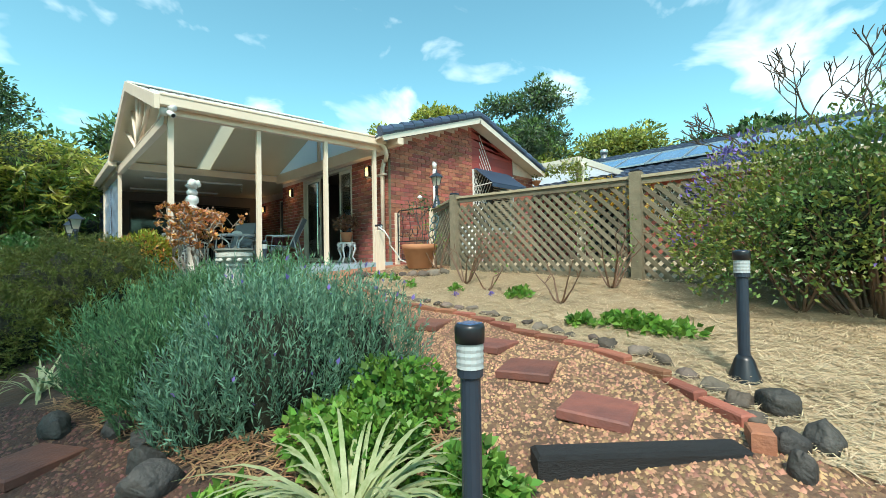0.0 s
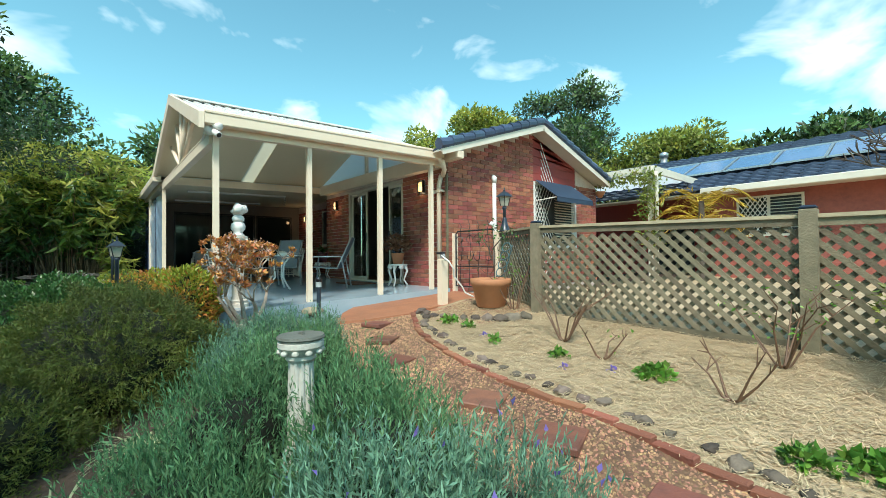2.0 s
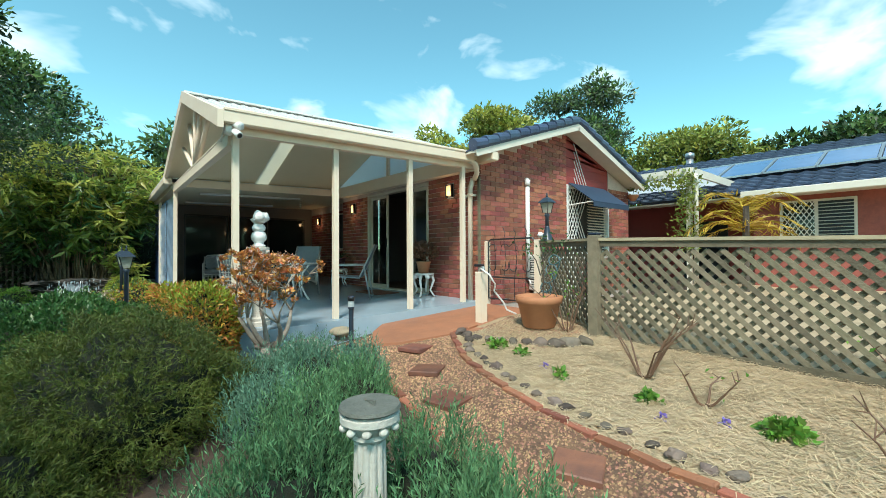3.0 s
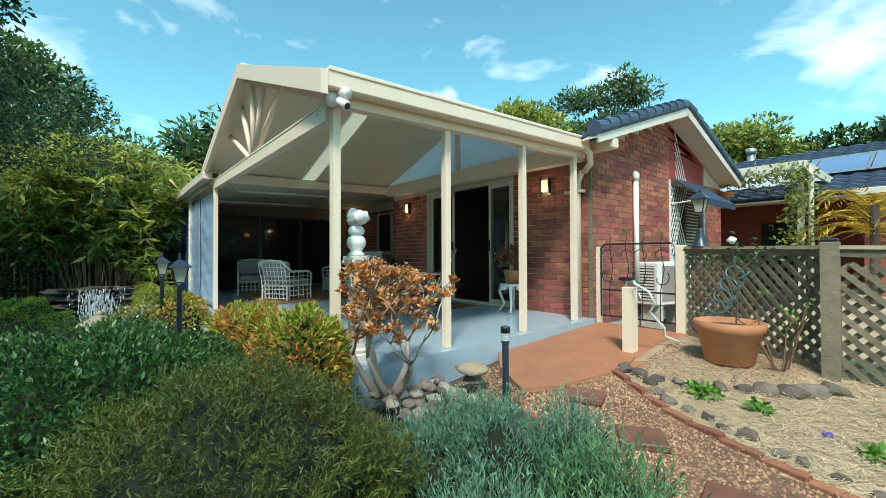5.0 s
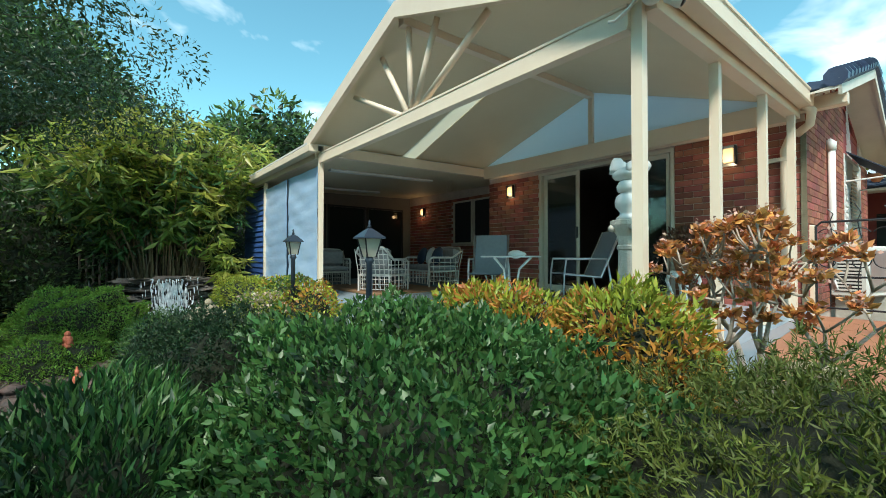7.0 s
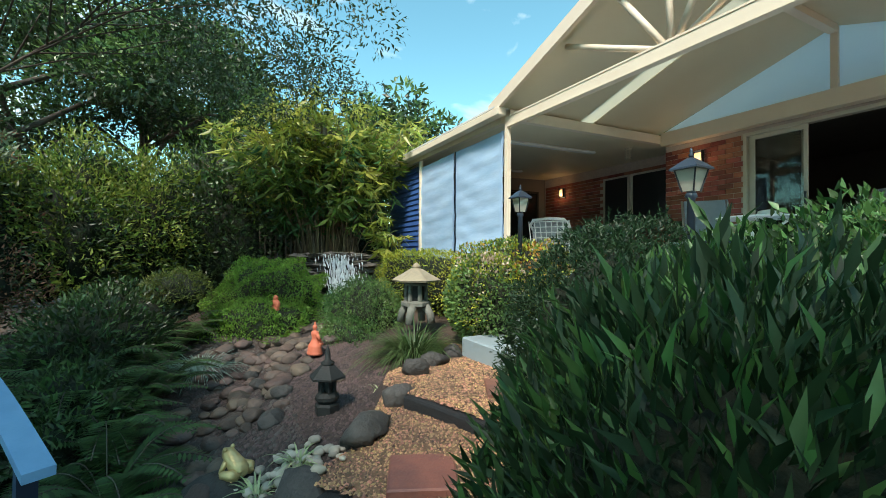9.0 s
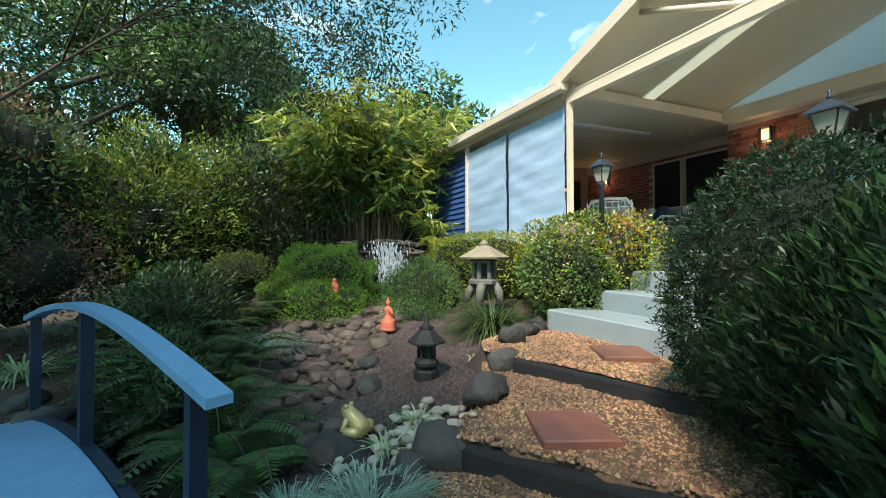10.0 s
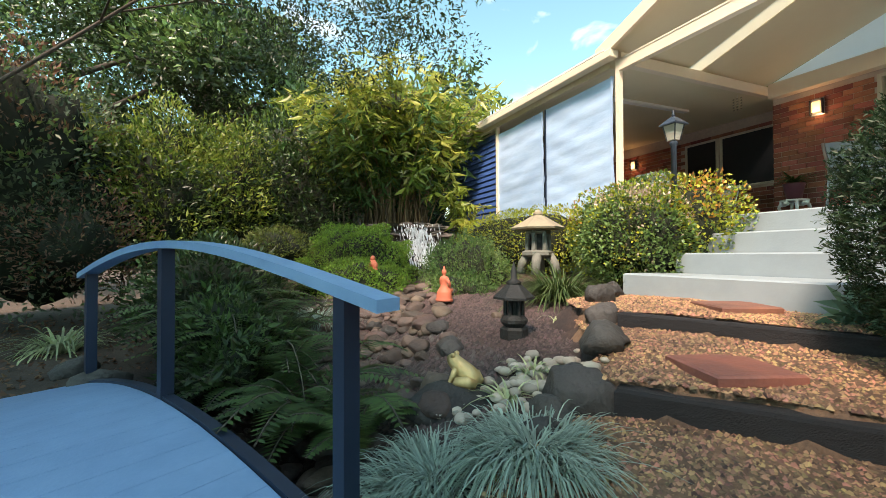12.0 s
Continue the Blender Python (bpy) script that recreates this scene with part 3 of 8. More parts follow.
# ---- patio cover ----
SKYSTRIP = material("translucent_skylight_sheet", (0.84, 0.82, 0.72), 0.45, other=(0.8, 0.77, 0.66), scale=3, trans=0.65)
POST_H = 2.13
PW = 5.16
RIDGE = 3.325


def patio_cover():
    ob = thing("patio_cover", "cream gabled insulated patio cover on slim posts", "patio cover")
    for x, y in ((-0.05, 0.035), (-0.022, 1.225), (0.002, 2.392), (0.012, 3.442), (-PW + 0.06, 0), (-8.28, 0.0)):
        part("post", Shape().box(x - 0.034, x + 0.034, y - 0.034, y + 0.034, slab_z(x, y), POST_H + 0.06, 0.006), CREAM, ob)
    part("eave_beam", Shape().box(-0.05, 0.05, 0.05, 3.67, POST_H, POST_H + 0.13), CREAM, ob)
    part("back_beam", Shape().box(-PW - 0.05, -PW + 0.05, 0.05, 3.67, POST_H + 0.03, POST_H + 0.19), CREAM, ob)
    part("tie_beam", Shape().box(-PW + 0.095, -0.085, -0.035, 0.045, POST_H - 0.10, POST_H + 0.05, 0.006).box(-PW + 0.095, -0.085, -0.042, 0.05, POST_H + 0.035, POST_H + 0.055).box(-PW + 0.095, -0.085, -0.042, 0.05, POST_H - 0.105, POST_H - 0.085), CREAM, ob)
    part("wall_plate", Shape().box(-PW + 0.05, -0.05, 3.60, 3.78, POST_H - 0.02, POST_H + 0.23), CREAM, ob)
    # truss webs fanning from the middle of the tie
    cx, cz, half = -PW / 2, POST_H + 0.05, PW / 2
    slope = (RIDGE - 0.13 - POST_H - 0.12) / half
    for a, run in ((-1, 1.30), (-1, 0.58), (0, 0.0), (1, 0.52), (1, 1.25)):
        x1 = cx + a * run
        z1 = RIDGE - 0.16 - slope * run
        part("truss_web", Shape().tube([(cx + 0.05 + a * (0.06 if run < 1 else 0.15), 0, cz - 0.02), (x1, 0, z1 + 0.03)], 0.034, 12), CREAM, ob, smooth=True)
    # sloping ceiling and roof sheets: two slopes
    for side in (-1, 1):
        ex = cx + side * (half + 0.13)
        ez = POST_H + (0.13 if side > 0 else 0.19)
        for ya, yb in (((-0.12, 1.58), (1.88, 3.67)) if side < 0 else ((-0.12, 3.67),)):
            part("ceiling_panel", Shape().add([(cx, ya, RIDGE - 0.1), (ex, ya, ez), (ex, yb, ez), (cx, yb, RIDGE - 0.1),
                                               (cx, ya, RIDGE - 0.04), (ex, ya, ez + 0.06), (ex, yb, ez + 0.06), (cx, yb, RIDGE - 0.04)],
                                              [(0, 1, 2, 3), (7, 6, 5, 4), (0, 4, 5, 1), (1, 5, 6, 2), (2, 6, 7, 3), (3, 7, 4, 0)]), CEILING, ob)
        fx = cx + side * (half + 0.19)
        fz = ez + 0.012 - 0.06 * slope
        part("rake_fascia", Shape().add([(cx, y, z) for y in (-0.19, -0.13) for z in (RIDGE - 0.15, RIDGE + 0.03)] + [(fx, y, z) for y in (-0.19, -0.13) for z in (fz - 0.1, fz + 0.09)], [(0, 1, 5, 4), (2, 6, 7, 3), (1, 3, 7, 5), (0, 4, 6, 2), (4, 5, 7, 6), (0, 2, 3, 1)]), CREAM, ob)
        # ribbed roofing
        rs = Shape()
        for k in range(24):
            y = -0.13 + k * 0.162
            if side > 0 or not 1.53 < y < 1.93:
                part("roof_rib", Shape().beam((cx, y, RIDGE - 0.02), (ex, y, ez + 0.08), 0.05, 0.03), ROOFWHITE, ob)
        for ya, yb in (((-0.16, 1.58), (1.88, 3.75)) if side < 0 else ((-0.16, 3.75),)):
            rs.add([(cx, ya, RIDGE - 0.03), (ex, ya, ez + 0.07), (ex, yb, ez + 0.07), (cx, yb, RIDGE - 0.03)], [(0, 1, 2, 3)])
        part("roof_sheet", rs, ROOFWHITE, ob)
    a = Vector((cx - 0.02, 1.73, RIDGE - 0.085))
    b = Vector((cx - half - 0.1, 1.73, POST_H + 0.205))
    part("skylight_strip", Shape().beam(a, b, 0.31, 0.008), SKYSTRIP, ob, "pale translucent skylight strip")
    part("ridge_beam", Shape().box(cx - 0.05, cx + 0.05, -0.1, 3.58, RIDGE - 0.21, RIDGE - 0.112), CREAM, ob)
    gs = Shape().box(0.06, 0.19, -0.128, 3.55, POST_H + 0.08, POST_H + 0.24, 0.012).box(0.052, 0.2, -0.127, 3.56, POST_H + 0.205, POST_H + 0.247, 0.01)
    part("gutter", gs, CREAM, ob)
    part("ridge_cap", Shape().beam((cx, -0.17, RIDGE), (cx, 3.7, RIDGE), 0.24, 0.03), ROOFWHITE, ob)
    # clear infill above the house wall
    part("gable_infill", Shape().add([(cx - half + 0.05, 3.65, POST_H + 0.23), (cx + half - 0.05, 3.65, POST_H + 0.23), (cx, 3.65, RIDGE - 0.10), (cx - half + 0.05, 3.67, POST_H + 0.23), (cx + half - 0.05, 3.67, POST_H + 0.23), (cx, 3.67, RIDGE - 0.10)],
                                     [(0, 1, 2), (5, 4, 3), (0, 3, 4, 1), (1, 4, 5, 2), (2, 5, 3, 0)]), INFILL, ob, "pale translucent gable infill sheet")
    part("king_post", Shape().box(cx - 0.04, cx + 0.04, 3.59, 3.648, POST_H + 0.23, RIDGE - 0.13), CREAM, ob)
    # flat-roofed back bay
    part("bay_ceiling", Shape().box(-9.7, -PW - 0.06, 0.07, 4.9, POST_H + 0.05, POST_H + 0.12), CEILING, ob)
    part("bay_beam", Shape().box(-9.6, -PW - 0.05, -0.05, 0.05, POST_H - 0.02, POST_H + 0.12), CREAM, ob)
    part("bay_gutter", Shape().box(-9.7, -PW + 0.1, -0.21, -0.06, POST_H + 0.06, POST_H + 0.18, 0.012), CREAM, ob)
    part("bay_roof", Shape().box(-9.75, -PW - 0.02, -0.2, 4.9, POST_H + 0.19, POST_H + 0.22), ROOFWHITE, ob)
    for x in (-6.2, -8.6):
        part("light_batten", Shape().box(x - 0.06, x + 0.06, 0.6, 3.0, POST_H - 0.0, POST_H + 0.048, 0.01), WHITE, ob)
    # the cover leans a little: it falls towards the garden and towards the gutter
    for o in ob.children:
        for w in o.data.vertices:
            x, y, z = w.co
            w.co = (x - 0.055, y, z + min(1.0, max(0.0, z / 2)) * (0.026 * y - 0.014 * x))
    return ob


patio_cover()

# ---- cafe blinds and the blue end wall ----
for x0, x1 in ((-6.76, -5.26), (-8.34, -6.82)):
    b = thing("cafe_blind", "clear blue-tinted plastic cafe blind with sky reflection in its colour, pulled down", "blind", "cafe blinds")
    s = Shape()
    nx, nz = 20, 44
    v, q = [], []
    for k in range(nz + 1):
        for i in range(nx + 1):
            x = x0 + (x1 - x0) * i / nx
            z = 0.0 + (POST_H - 0.05) * k / nz
            y = 0.008 * math.sin(3.1 * z + 0.6 * math.sin(2 * x)) + 0.006 * math.sin(13 * z + 1.2 * x + 2 * math.sin(3 * x)) + 0.003 * math.sin(29 * z - 2 * x)
            v.append((x, y, z))
    q = [(k * (nx + 1) + i, k * (nx + 1) + i + 1, (k + 1) * (nx + 1) + i + 1, (k + 1) * (nx + 1) + i) for k in range(nz) for i in range(nx)]
    part("sheet", s.add(v, q), BLIND, b, smooth=True)
    for x in (x0 + 0.015, x1 - 0.015):
        part("border_strip", Shape().box(x - 0.015, x + 0.015, -0.022, -0.014, 0.0, POST_H - 0.05), NAVYPAINT if x < x0 + 0.1 and x0 > -7 else BLIND, b)
    part("bottom_rail", Shape().box(x0, x1, -0.025, 0.02, -0.03, 0.03), STEEL, b)
bw = thing("blue_wall", "deep blue weatherboard end wall", "wall", kind="structure")
for k in range(18):
    part("board", Shape().add([(-10.4, 0.02, k * 0.12), (-8.46, 0.02, k * 0.12), (-8.46, 0.05, k * 0.12 + 0.122), (-10.4, 0.05, k * 0.12 + 0.122), (-10.4, 0.08, k * 0.12), (-8.46, 0.08, k * 0.12), (-8.46, 0.08, k * 0.12 + 0.122), (-10.4, 0.08, k * 0.12 + 0.122)],
                              [(0, 1, 2, 3), (7, 6, 5, 4), (0, 4, 5, 1), (1, 5, 6, 2), (2, 6, 7, 3), (3, 7, 4, 0)]), BLUEWALL, bw)
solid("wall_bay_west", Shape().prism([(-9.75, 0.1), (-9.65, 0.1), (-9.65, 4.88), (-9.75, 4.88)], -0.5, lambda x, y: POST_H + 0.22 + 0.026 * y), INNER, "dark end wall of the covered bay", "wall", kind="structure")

# ---- house ----
CORNER_X, FRONT_Y = 0.015, 3.80
house = thing("house", "red brick house with slate blue tiled gable roof", "house")
H_RIDGE_Y, H_RIDGE_Z, H_EAVE_Z = 6.24, 3.41, 2.46
# front wall either side of the sliding door, recessed bay wall, side gable wall
part("wall", Shape().box(-1.42, CORNER_X, FRONT_Y, FRONT_Y + 0.22, -0.3, 2.45), MORTAR, house)
part("wall", Shape().box(-5.19, -3.84, FRONT_Y, FRONT_Y + 0.22, -0.3, 2.45), MORTAR, house)
part("wall", Shape().box(-3.84, -1.42, FRONT_Y, FRONT_Y + 0.22, 2.2, 2.45), MORTAR, house)
part("wall", Shape().box(-9.648, -5.19, 4.68, 4.88, -0.3, 2.46), MORTAR, house)
part("wall", Shape().box(-5.19, -4.99, FRONT_Y + 0.222, 4.678, -0.3, 2.42), MORTAR, house)


def gable_z(y):
    return H_RIDGE_Z - 0.10 - abs(y - H_RIDGE_Y) * (H_RIDGE_Z - H_EAVE_Z) / (H_RIDGE_Y - 3.45)


def side_panel(y0, y1, z0, z1, x0, x1):
    pts = [(y0, z0), (y1, z0), (y1, min(z1, gable_z(y1)))]
    if y0 < H_RIDGE_Y < y1 and z1 > gable_z(H_RIDGE_Y):
        pts.append((H_RIDGE_Y, gable_z(H_RIDGE_Y)))
    pts.append((y0, min(z1, gable_z(y0))))
    n = len(pts)
    v = [(x1, y, z) for y, z in pts] + [(x0, y, z) for y, z in pts]
    return Shape().add(v, [tuple(range(n)), tuple(reversed(range(n, 2 * n)))] + [(i, n + i, n + (i + 1) % n, (i + 1) % n) for i in range(n)])


part("wall", side_panel(FRONT_Y + 0.222, 6.32, -0.3, 9, CORNER_X - 0.22, CORNER_X), MORTAR, house)
part("wall", side_panel(8.05, 9.0, -0.3, 9, CORNER_X - 0.22, CORNER_X), MORTAR, house)
part("wall", side_panel(6.32, 8.05, -0.3, 0.75, CORNER_X - 0.22, CORNER_X), MORTAR, house)
for k in range(6):
    part("gable_board", side_panel(6.322, 8.05, 2.25 + k * 0.19, 2.25 + k * 0.19 + 0.186, CORNER_X - 0.1, CORNER_X - 0.02 - 0.004 * (k % 2)), REDBOARD, house, "red painted horizontal gable board")
# roof: two slopes with tiles, soffit and barge
for side in (-1, 1):
    ye = H_RIDGE_Y + side * (H_RIDGE_Y - 3.35)
    zr, ze = H_RIDGE_Z, H_EAVE_Z - 0.04
    xs = -0.02 if side < 0 else -3.5
    part("soffit", Shape().add([(xs, H_RIDGE_Y, zr - 0.08), (0.36, H_RIDGE_Y, zr - 0.08), (0.36, ye, ze - 0.04), (xs, ye, ze - 0.04), (xs, H_RIDGE_Y, zr - 0.04), (0.36, H_RIDGE_Y, zr - 0.04), (0.36, ye, ze), (xs, ye, ze)],
                               [(0, 1, 2, 3), (7, 6, 5, 4), (0, 4, 5, 1), (1, 5, 6, 2), (2, 6, 7, 3), (3, 7, 4, 0)]), HOUSEWHITE, house)
    part("barge_board", Shape().beam((0.37, H_RIDGE_Y, zr - 0.05), (0.37, ye, ze - 0.02), 0.03, 0.17, up=(0, 0, 1)), HOUSEWHITE, house)
    ts = Shape()
    rows = 10
    for r in range(rows):
        t0, t1 = r / rows, (r + 1) / rows
        for c in range(1 if side < 0 and r >= rows - 2 else 13):
            x1 = 0.3 - c * 0.30
            x0 = x1 - 0.30
            y0, y1 = H_RIDGE_Y + (ye - H_RIDGE_Y) * t1, H_RIDGE_Y + (ye - H_RIDGE_Y) * t0
            z0, z1 = zr + (ze - zr) * t1 + 0.055, zr + (ze - zr) * t0 + 0.02
            xm = 0.5 * (x0 + x1)
            v = [(x0, y0, z0), (xm, y0, z0 - 0.035), (x1, y0, z0), (x0, y1, z1), (xm, y1, z1 - 0.035), (x1, y1, z1), (x0, y0, z0 - 0.05), (xm, y0, z0 - 0.075), (x1, y0, z0 - 0.05)]
            ts.add(v, [(0, 1, 4, 3), (1, 2, 5, 4), (6, 7, 1, 0), (7, 8, 2, 1)])
    part("roof_tiles", ts, TILEJ, house)
    for r in range(11):
        t0, t1 = r / 11, (r + 1.12) / 11
        a = Vector((0.34, H_RIDGE_Y + (ye - H_RIDGE_Y) * t0, zr + (ze - zr) * t0 + 0.065))
        b = Vector((0.34, H_RIDGE_Y + (ye - H_RIDGE_Y) * t1, zr + (ze - zr) * t1 + 0.09))
        part("barge_tile", Shape().tube([a, b], [0.085, 0.1], 10), TILE, house)
part("house_gutter", Shape().box(-0.4, 0.38, 3.72, 3.86, 2.31, 2.46, 0.015), CREAM, house)

# ---- sliding door, windows and fittings of the house ----
door = thing("door_1", "cream aluminium sliding glass door, partly open", "door", kind="structure")
DX0, DX1, DY = -3.84, -1.42, FRONT_Y + 0.03
for x0, x1, z0, z1 in ((DX0, DX0 + 0.05, 0.0, 2.2), (DX1 - 0.05, DX1, 0.0, 2.2), (DX0 + 0.05, DX1 - 0.05, 2.15, 2.2), (DX0 + 0.05, DX1 - 0.05, -0.02, 0.03)):
    part("door_frame", Shape().box(x0, x1, DY - 0.05, DY + 0.08, z0, z1), ALU, door)


def sash(x0, x1, y, parent, handle=0):
    s = Shape()
    for a, b, c, d in ((x0, x0 + 0.05, 0.03, 2.15), (x1 - 0.05, x1, 0.03, 2.15), (x0 + 0.05, x1 - 0.05, 2.08, 2.15), (x0 + 0.05, x1 - 0.05, 0.03, 0.10)):
        s.box(a, b, y - 0.015, y + 0.015, c, d)
    ob = part("sash", s, ALU, parent)
    part("pane", Shape().box(x0 + 0.05, x1 - 0.05, y - 0.003, y + 0.003, 0.10, 2.08), DARKGLASS, ob).visible_shadow = False
    if handle:
        hx = x0 + 0.025 if handle < 0 else x1 - 0.025
        part("handle", Shape().box(hx - 0.012, hx + 0.012, y - 0.045, y - 0.016, 0.95, 1.15, 0.004), BLACK, ob, "black door handle")


sash(DX0 + 0.05, DX0 + 0.79, DY + 0.05, door)
sash(DX0 + 0.10, DX0 + 0.83, DY + 0.015, door, 1)
sash(DX1 - 0.60, DX1 - 0.05, DY + 0.05, door)
sash(DX1 - 0.62, DX1 - 0.08, DY + 0.015, door, -1)
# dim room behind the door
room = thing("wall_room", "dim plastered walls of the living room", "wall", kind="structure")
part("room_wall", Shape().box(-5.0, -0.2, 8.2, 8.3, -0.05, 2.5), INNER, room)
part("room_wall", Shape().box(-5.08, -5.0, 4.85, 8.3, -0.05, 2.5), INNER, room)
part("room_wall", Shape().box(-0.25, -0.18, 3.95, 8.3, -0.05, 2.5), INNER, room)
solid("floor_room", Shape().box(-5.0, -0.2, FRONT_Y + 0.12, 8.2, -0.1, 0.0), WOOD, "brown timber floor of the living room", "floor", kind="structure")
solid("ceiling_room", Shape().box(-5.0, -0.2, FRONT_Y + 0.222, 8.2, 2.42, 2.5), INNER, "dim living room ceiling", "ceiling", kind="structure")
for x, y in ((-2.3, 4.9), (-1.6, 5.4)):
    d = thing("downlight", "small bright recessed ceiling downlight", "ceiling light", "downlights")
    part("trim_ring", Shape().lathe([(0.035, 2.405), (0.055, 2.405), (0.055, 2.418)], 12, (x, y, 0)), WHITE, d)
    part("lens", Shape().lathe([(0.001, 2.402), (0.034, 2.402), (0.034, 2.41)], 12, (x, y, 0)), glow("downlight_lens", (1, 0.9, 0.7), 12.0), d)
sofa_in = thing("indoor_sofa", "pale fabric sofa inside the living room", "sofa", at=(-2.3, 5.6, 0))
part("base", Shape().box(-0.7, 0.7, -0.35, 0.35, 0.08, 0.42, 0.03), CUSHION, sofa_in)
part("backrest", Shape().box(-0.7, 0.7, 0.2, 0.4, 0.42, 0.85, 0.04), CUSHION, sofa_in)
for x in (-0.62, 0.62):
    part("leg", Shape().box(x - 0.03, x + 0.03, -0.3, -0.24, 0.0, 0.08), WOOD, sofa_in)
solid("door_mat", Shape().box(-2.95, -2.05, 3.0, 3.5, -0.02, 0.012, 0.006), material("brown_coir", (0.16, 0.07, 0.045), 0.95, scale=40, bump=0.6), "dark reddish brown coir door mat on the patio floor", "door mat")

# recessed bay windows
win = thing("window_bay", "dark aluminium window with security screen", "window", kind="structure")
for x0, x1 in ((-7.43, -6.68), (-6.63, -5.3)):
    fr = Shape().box(x0, x0 + 0.04, 4.63, 4.69, 0.95, 2.1).box(x1 - 0.04, x1, 4.63, 4.69, 0.95, 2.1).box(x0 + 0.04, x1 - 0.04, 4.63, 4.69, 2.06, 2.1).box(x0 + 0.04, x1 - 0.04, 4.63, 4.69, 0.95, 0.99)
    w = part("window_frame", fr, ALU, win)
    part("pane", Shape().box(x0 + 0.04, x1 - 0.04, 4.665, 4.672, 0.99, 2.06), BLACK, w, "dark reflective pane")
sl = thing("sliding_glass_wall", "dark glazed doors at the end of the bay", "door", kind="structure")
for y0, y1 in ((0.7, 1.9), (1.95, 3.1), (3.15, 4.4)):
    fr = Shape().box(-9.645, -9.6, y0, y0 + 0.05, -0.08, 2.05).box(-9.645, -9.6, y1 - 0.05, y1, -0.08, 2.05).box(-9.645, -9.6, y0 + 0.05, y1 - 0.05, 2.0, 2.05)
    w = part("window_frame", fr, BLACK, sl)
    part("pane", Shape().box(-9.64, -9.63, y0 + 0.05, y1 - 0.05, -0.08, 2.0), DARKPANE, w)

# side window with grille, shutter and awning
sw = thing("window_side", "side window with white diamond grille and louvre shutters", "window", kind="structure")
for y0, y1, z0, z1 in ((6.33, 6.38, 0.76, 2.24), (7.99, 8.04, 0.76, 2.24), (6.38, 7.99, 2.19, 2.24), (6.38, 7.99, 0.76, 0.81)):
    part("window_frame", Shape().box(CORNER_X - 0.12, CORNER_X + 0.02, y0, y1, z0, z1), WHITE, sw)
part("pane", Shape().box(CORNER_X - 0.1, CORNER_X - 0.09, 6.38, 7.99, 0.81, 2.19), BLACK, sw)
for k in range(22):
    z = 0.84 + k * 0.062
    part("louvre", Shape().beam((CORNER_X - 0.03, 7.2, z), (CORNER_X - 0.03, 7.98, z), 0.045, 0.008, up=(0.6, 0, 1)), CREAM, sw)
for k in range(-8, 9):
    for d in (-1, 1):
        y0 = 6.8 + k * 0.1
        pts = []
        for z in (0.82, 2.18):
            pts.append((y0 + d * (z - 1.5) * 0.55, z))
        a, b = pts
        # clip to the sash
        cl = []
        for (y, z), (oy, oz) in ((a, b), (b, a)):
            if y < 6.39 or y > 7.19:
                lim = 6.39 if y < 6.39 else 6.6
                if abs(oy - y) < 1e-6 or (y < 6.39 and oy < 6.39) or (y > 7.19 and oy > 7.19):
                    cl = None
                    break
                t = (lim - y) / (oy - y)
                y, z = lim, z + (oz - z) * t
            cl.append((y, z))
        if cl:
            part("grille_bar", Shape().beam((CORNER_X + 0.012, *cl[0]), (CORNER_X + 0.012, *cl[1]), 0.012, 0.012), WHITE, sw)
aw = thing("awning", "navy canvas window awning on a folding arm", "awning")
part("canopy", Shape().add([(CORNER_X + 0.03, 6.36, 2.26), (CORNER_X + 0.03, 7.8, 2.26), (0.62, 7.8, 1.82), (0.62, 6.36, 1.82), (CORNER_X + 0.03, 6.36, 2.275), (CORNER_X + 0.03, 7.8, 2.275), (0.625, 7.8, 1.835), (0.625, 6.36, 1.835)],
                           [(0, 1, 2, 3), (7, 6, 5, 4), (0, 4, 5, 1), (1, 5, 6, 2), (2, 6, 7, 3), (3, 7, 4, 0)]), NAVY, aw)
part("valance", Shape().box(0.61, 0.625, 6.36, 7.8, 1.73, 1.82), NAVY, aw)
for y in (6.38, 7.78):
    part("arm", Shape().tube([(CORNER_X + 0.03, y, 1.8), (0.6, y, 1.83)], 0.012, 6), WHITE, aw)

# pipes on the corner
pp = thing("vent_pipe", "white plastic vent pipe on the brick wall", "pipe")
part("pipe", Shape().tube([(CORNER_X + 0.06, 4.98, 0.35), (CORNER_X + 0.06, 4.98, 2.1)], 0.04, 12), WHITE, pp, smooth=True)
part("cowl", Shape().tube([(CORNER_X + 0.06, 4.98, 2.05), (CORNER_X + 0.06, 4.98, 2.15), (CORNER_X + 0.03, 4.98, 2.2)], [0.05, 0.055, 0.03], 12), WHITE, pp, smooth=True)
part("hose", Shape().tube([(CORNER_X + 0.06, 4.98, 0.36), (CORNER_X + 0.09, 5.03, 0.2), (CORNER_X + 0.2, 5.13, 0.08)], 0.015, 8), WHITE, pp, smooth=True)
dp = thing("downpipe", "cream round downpipe at the patio corner", "downpipe")
part("elbow", Shape().tube([(0.07, 3.50, 2.33), (0.11, 3.60, 2.27), (0.08, 3.66, 2.14), (-0.05, 3.73, 2.06)], 0.045, 12), CREAM, dp, smooth=True)
part("pipe", Shape().tube([(-0.09, 3.73, 2.08), (-0.16, 3.73, 1.9), (-0.16, 3.73, 0.0)], 0.045, 12), CREAM, dp, smooth=True)
part("bracket", Shape().box(-0.36, -0.06, 3.68, 3.78, 1.77, 1.81), CREAM, dp)
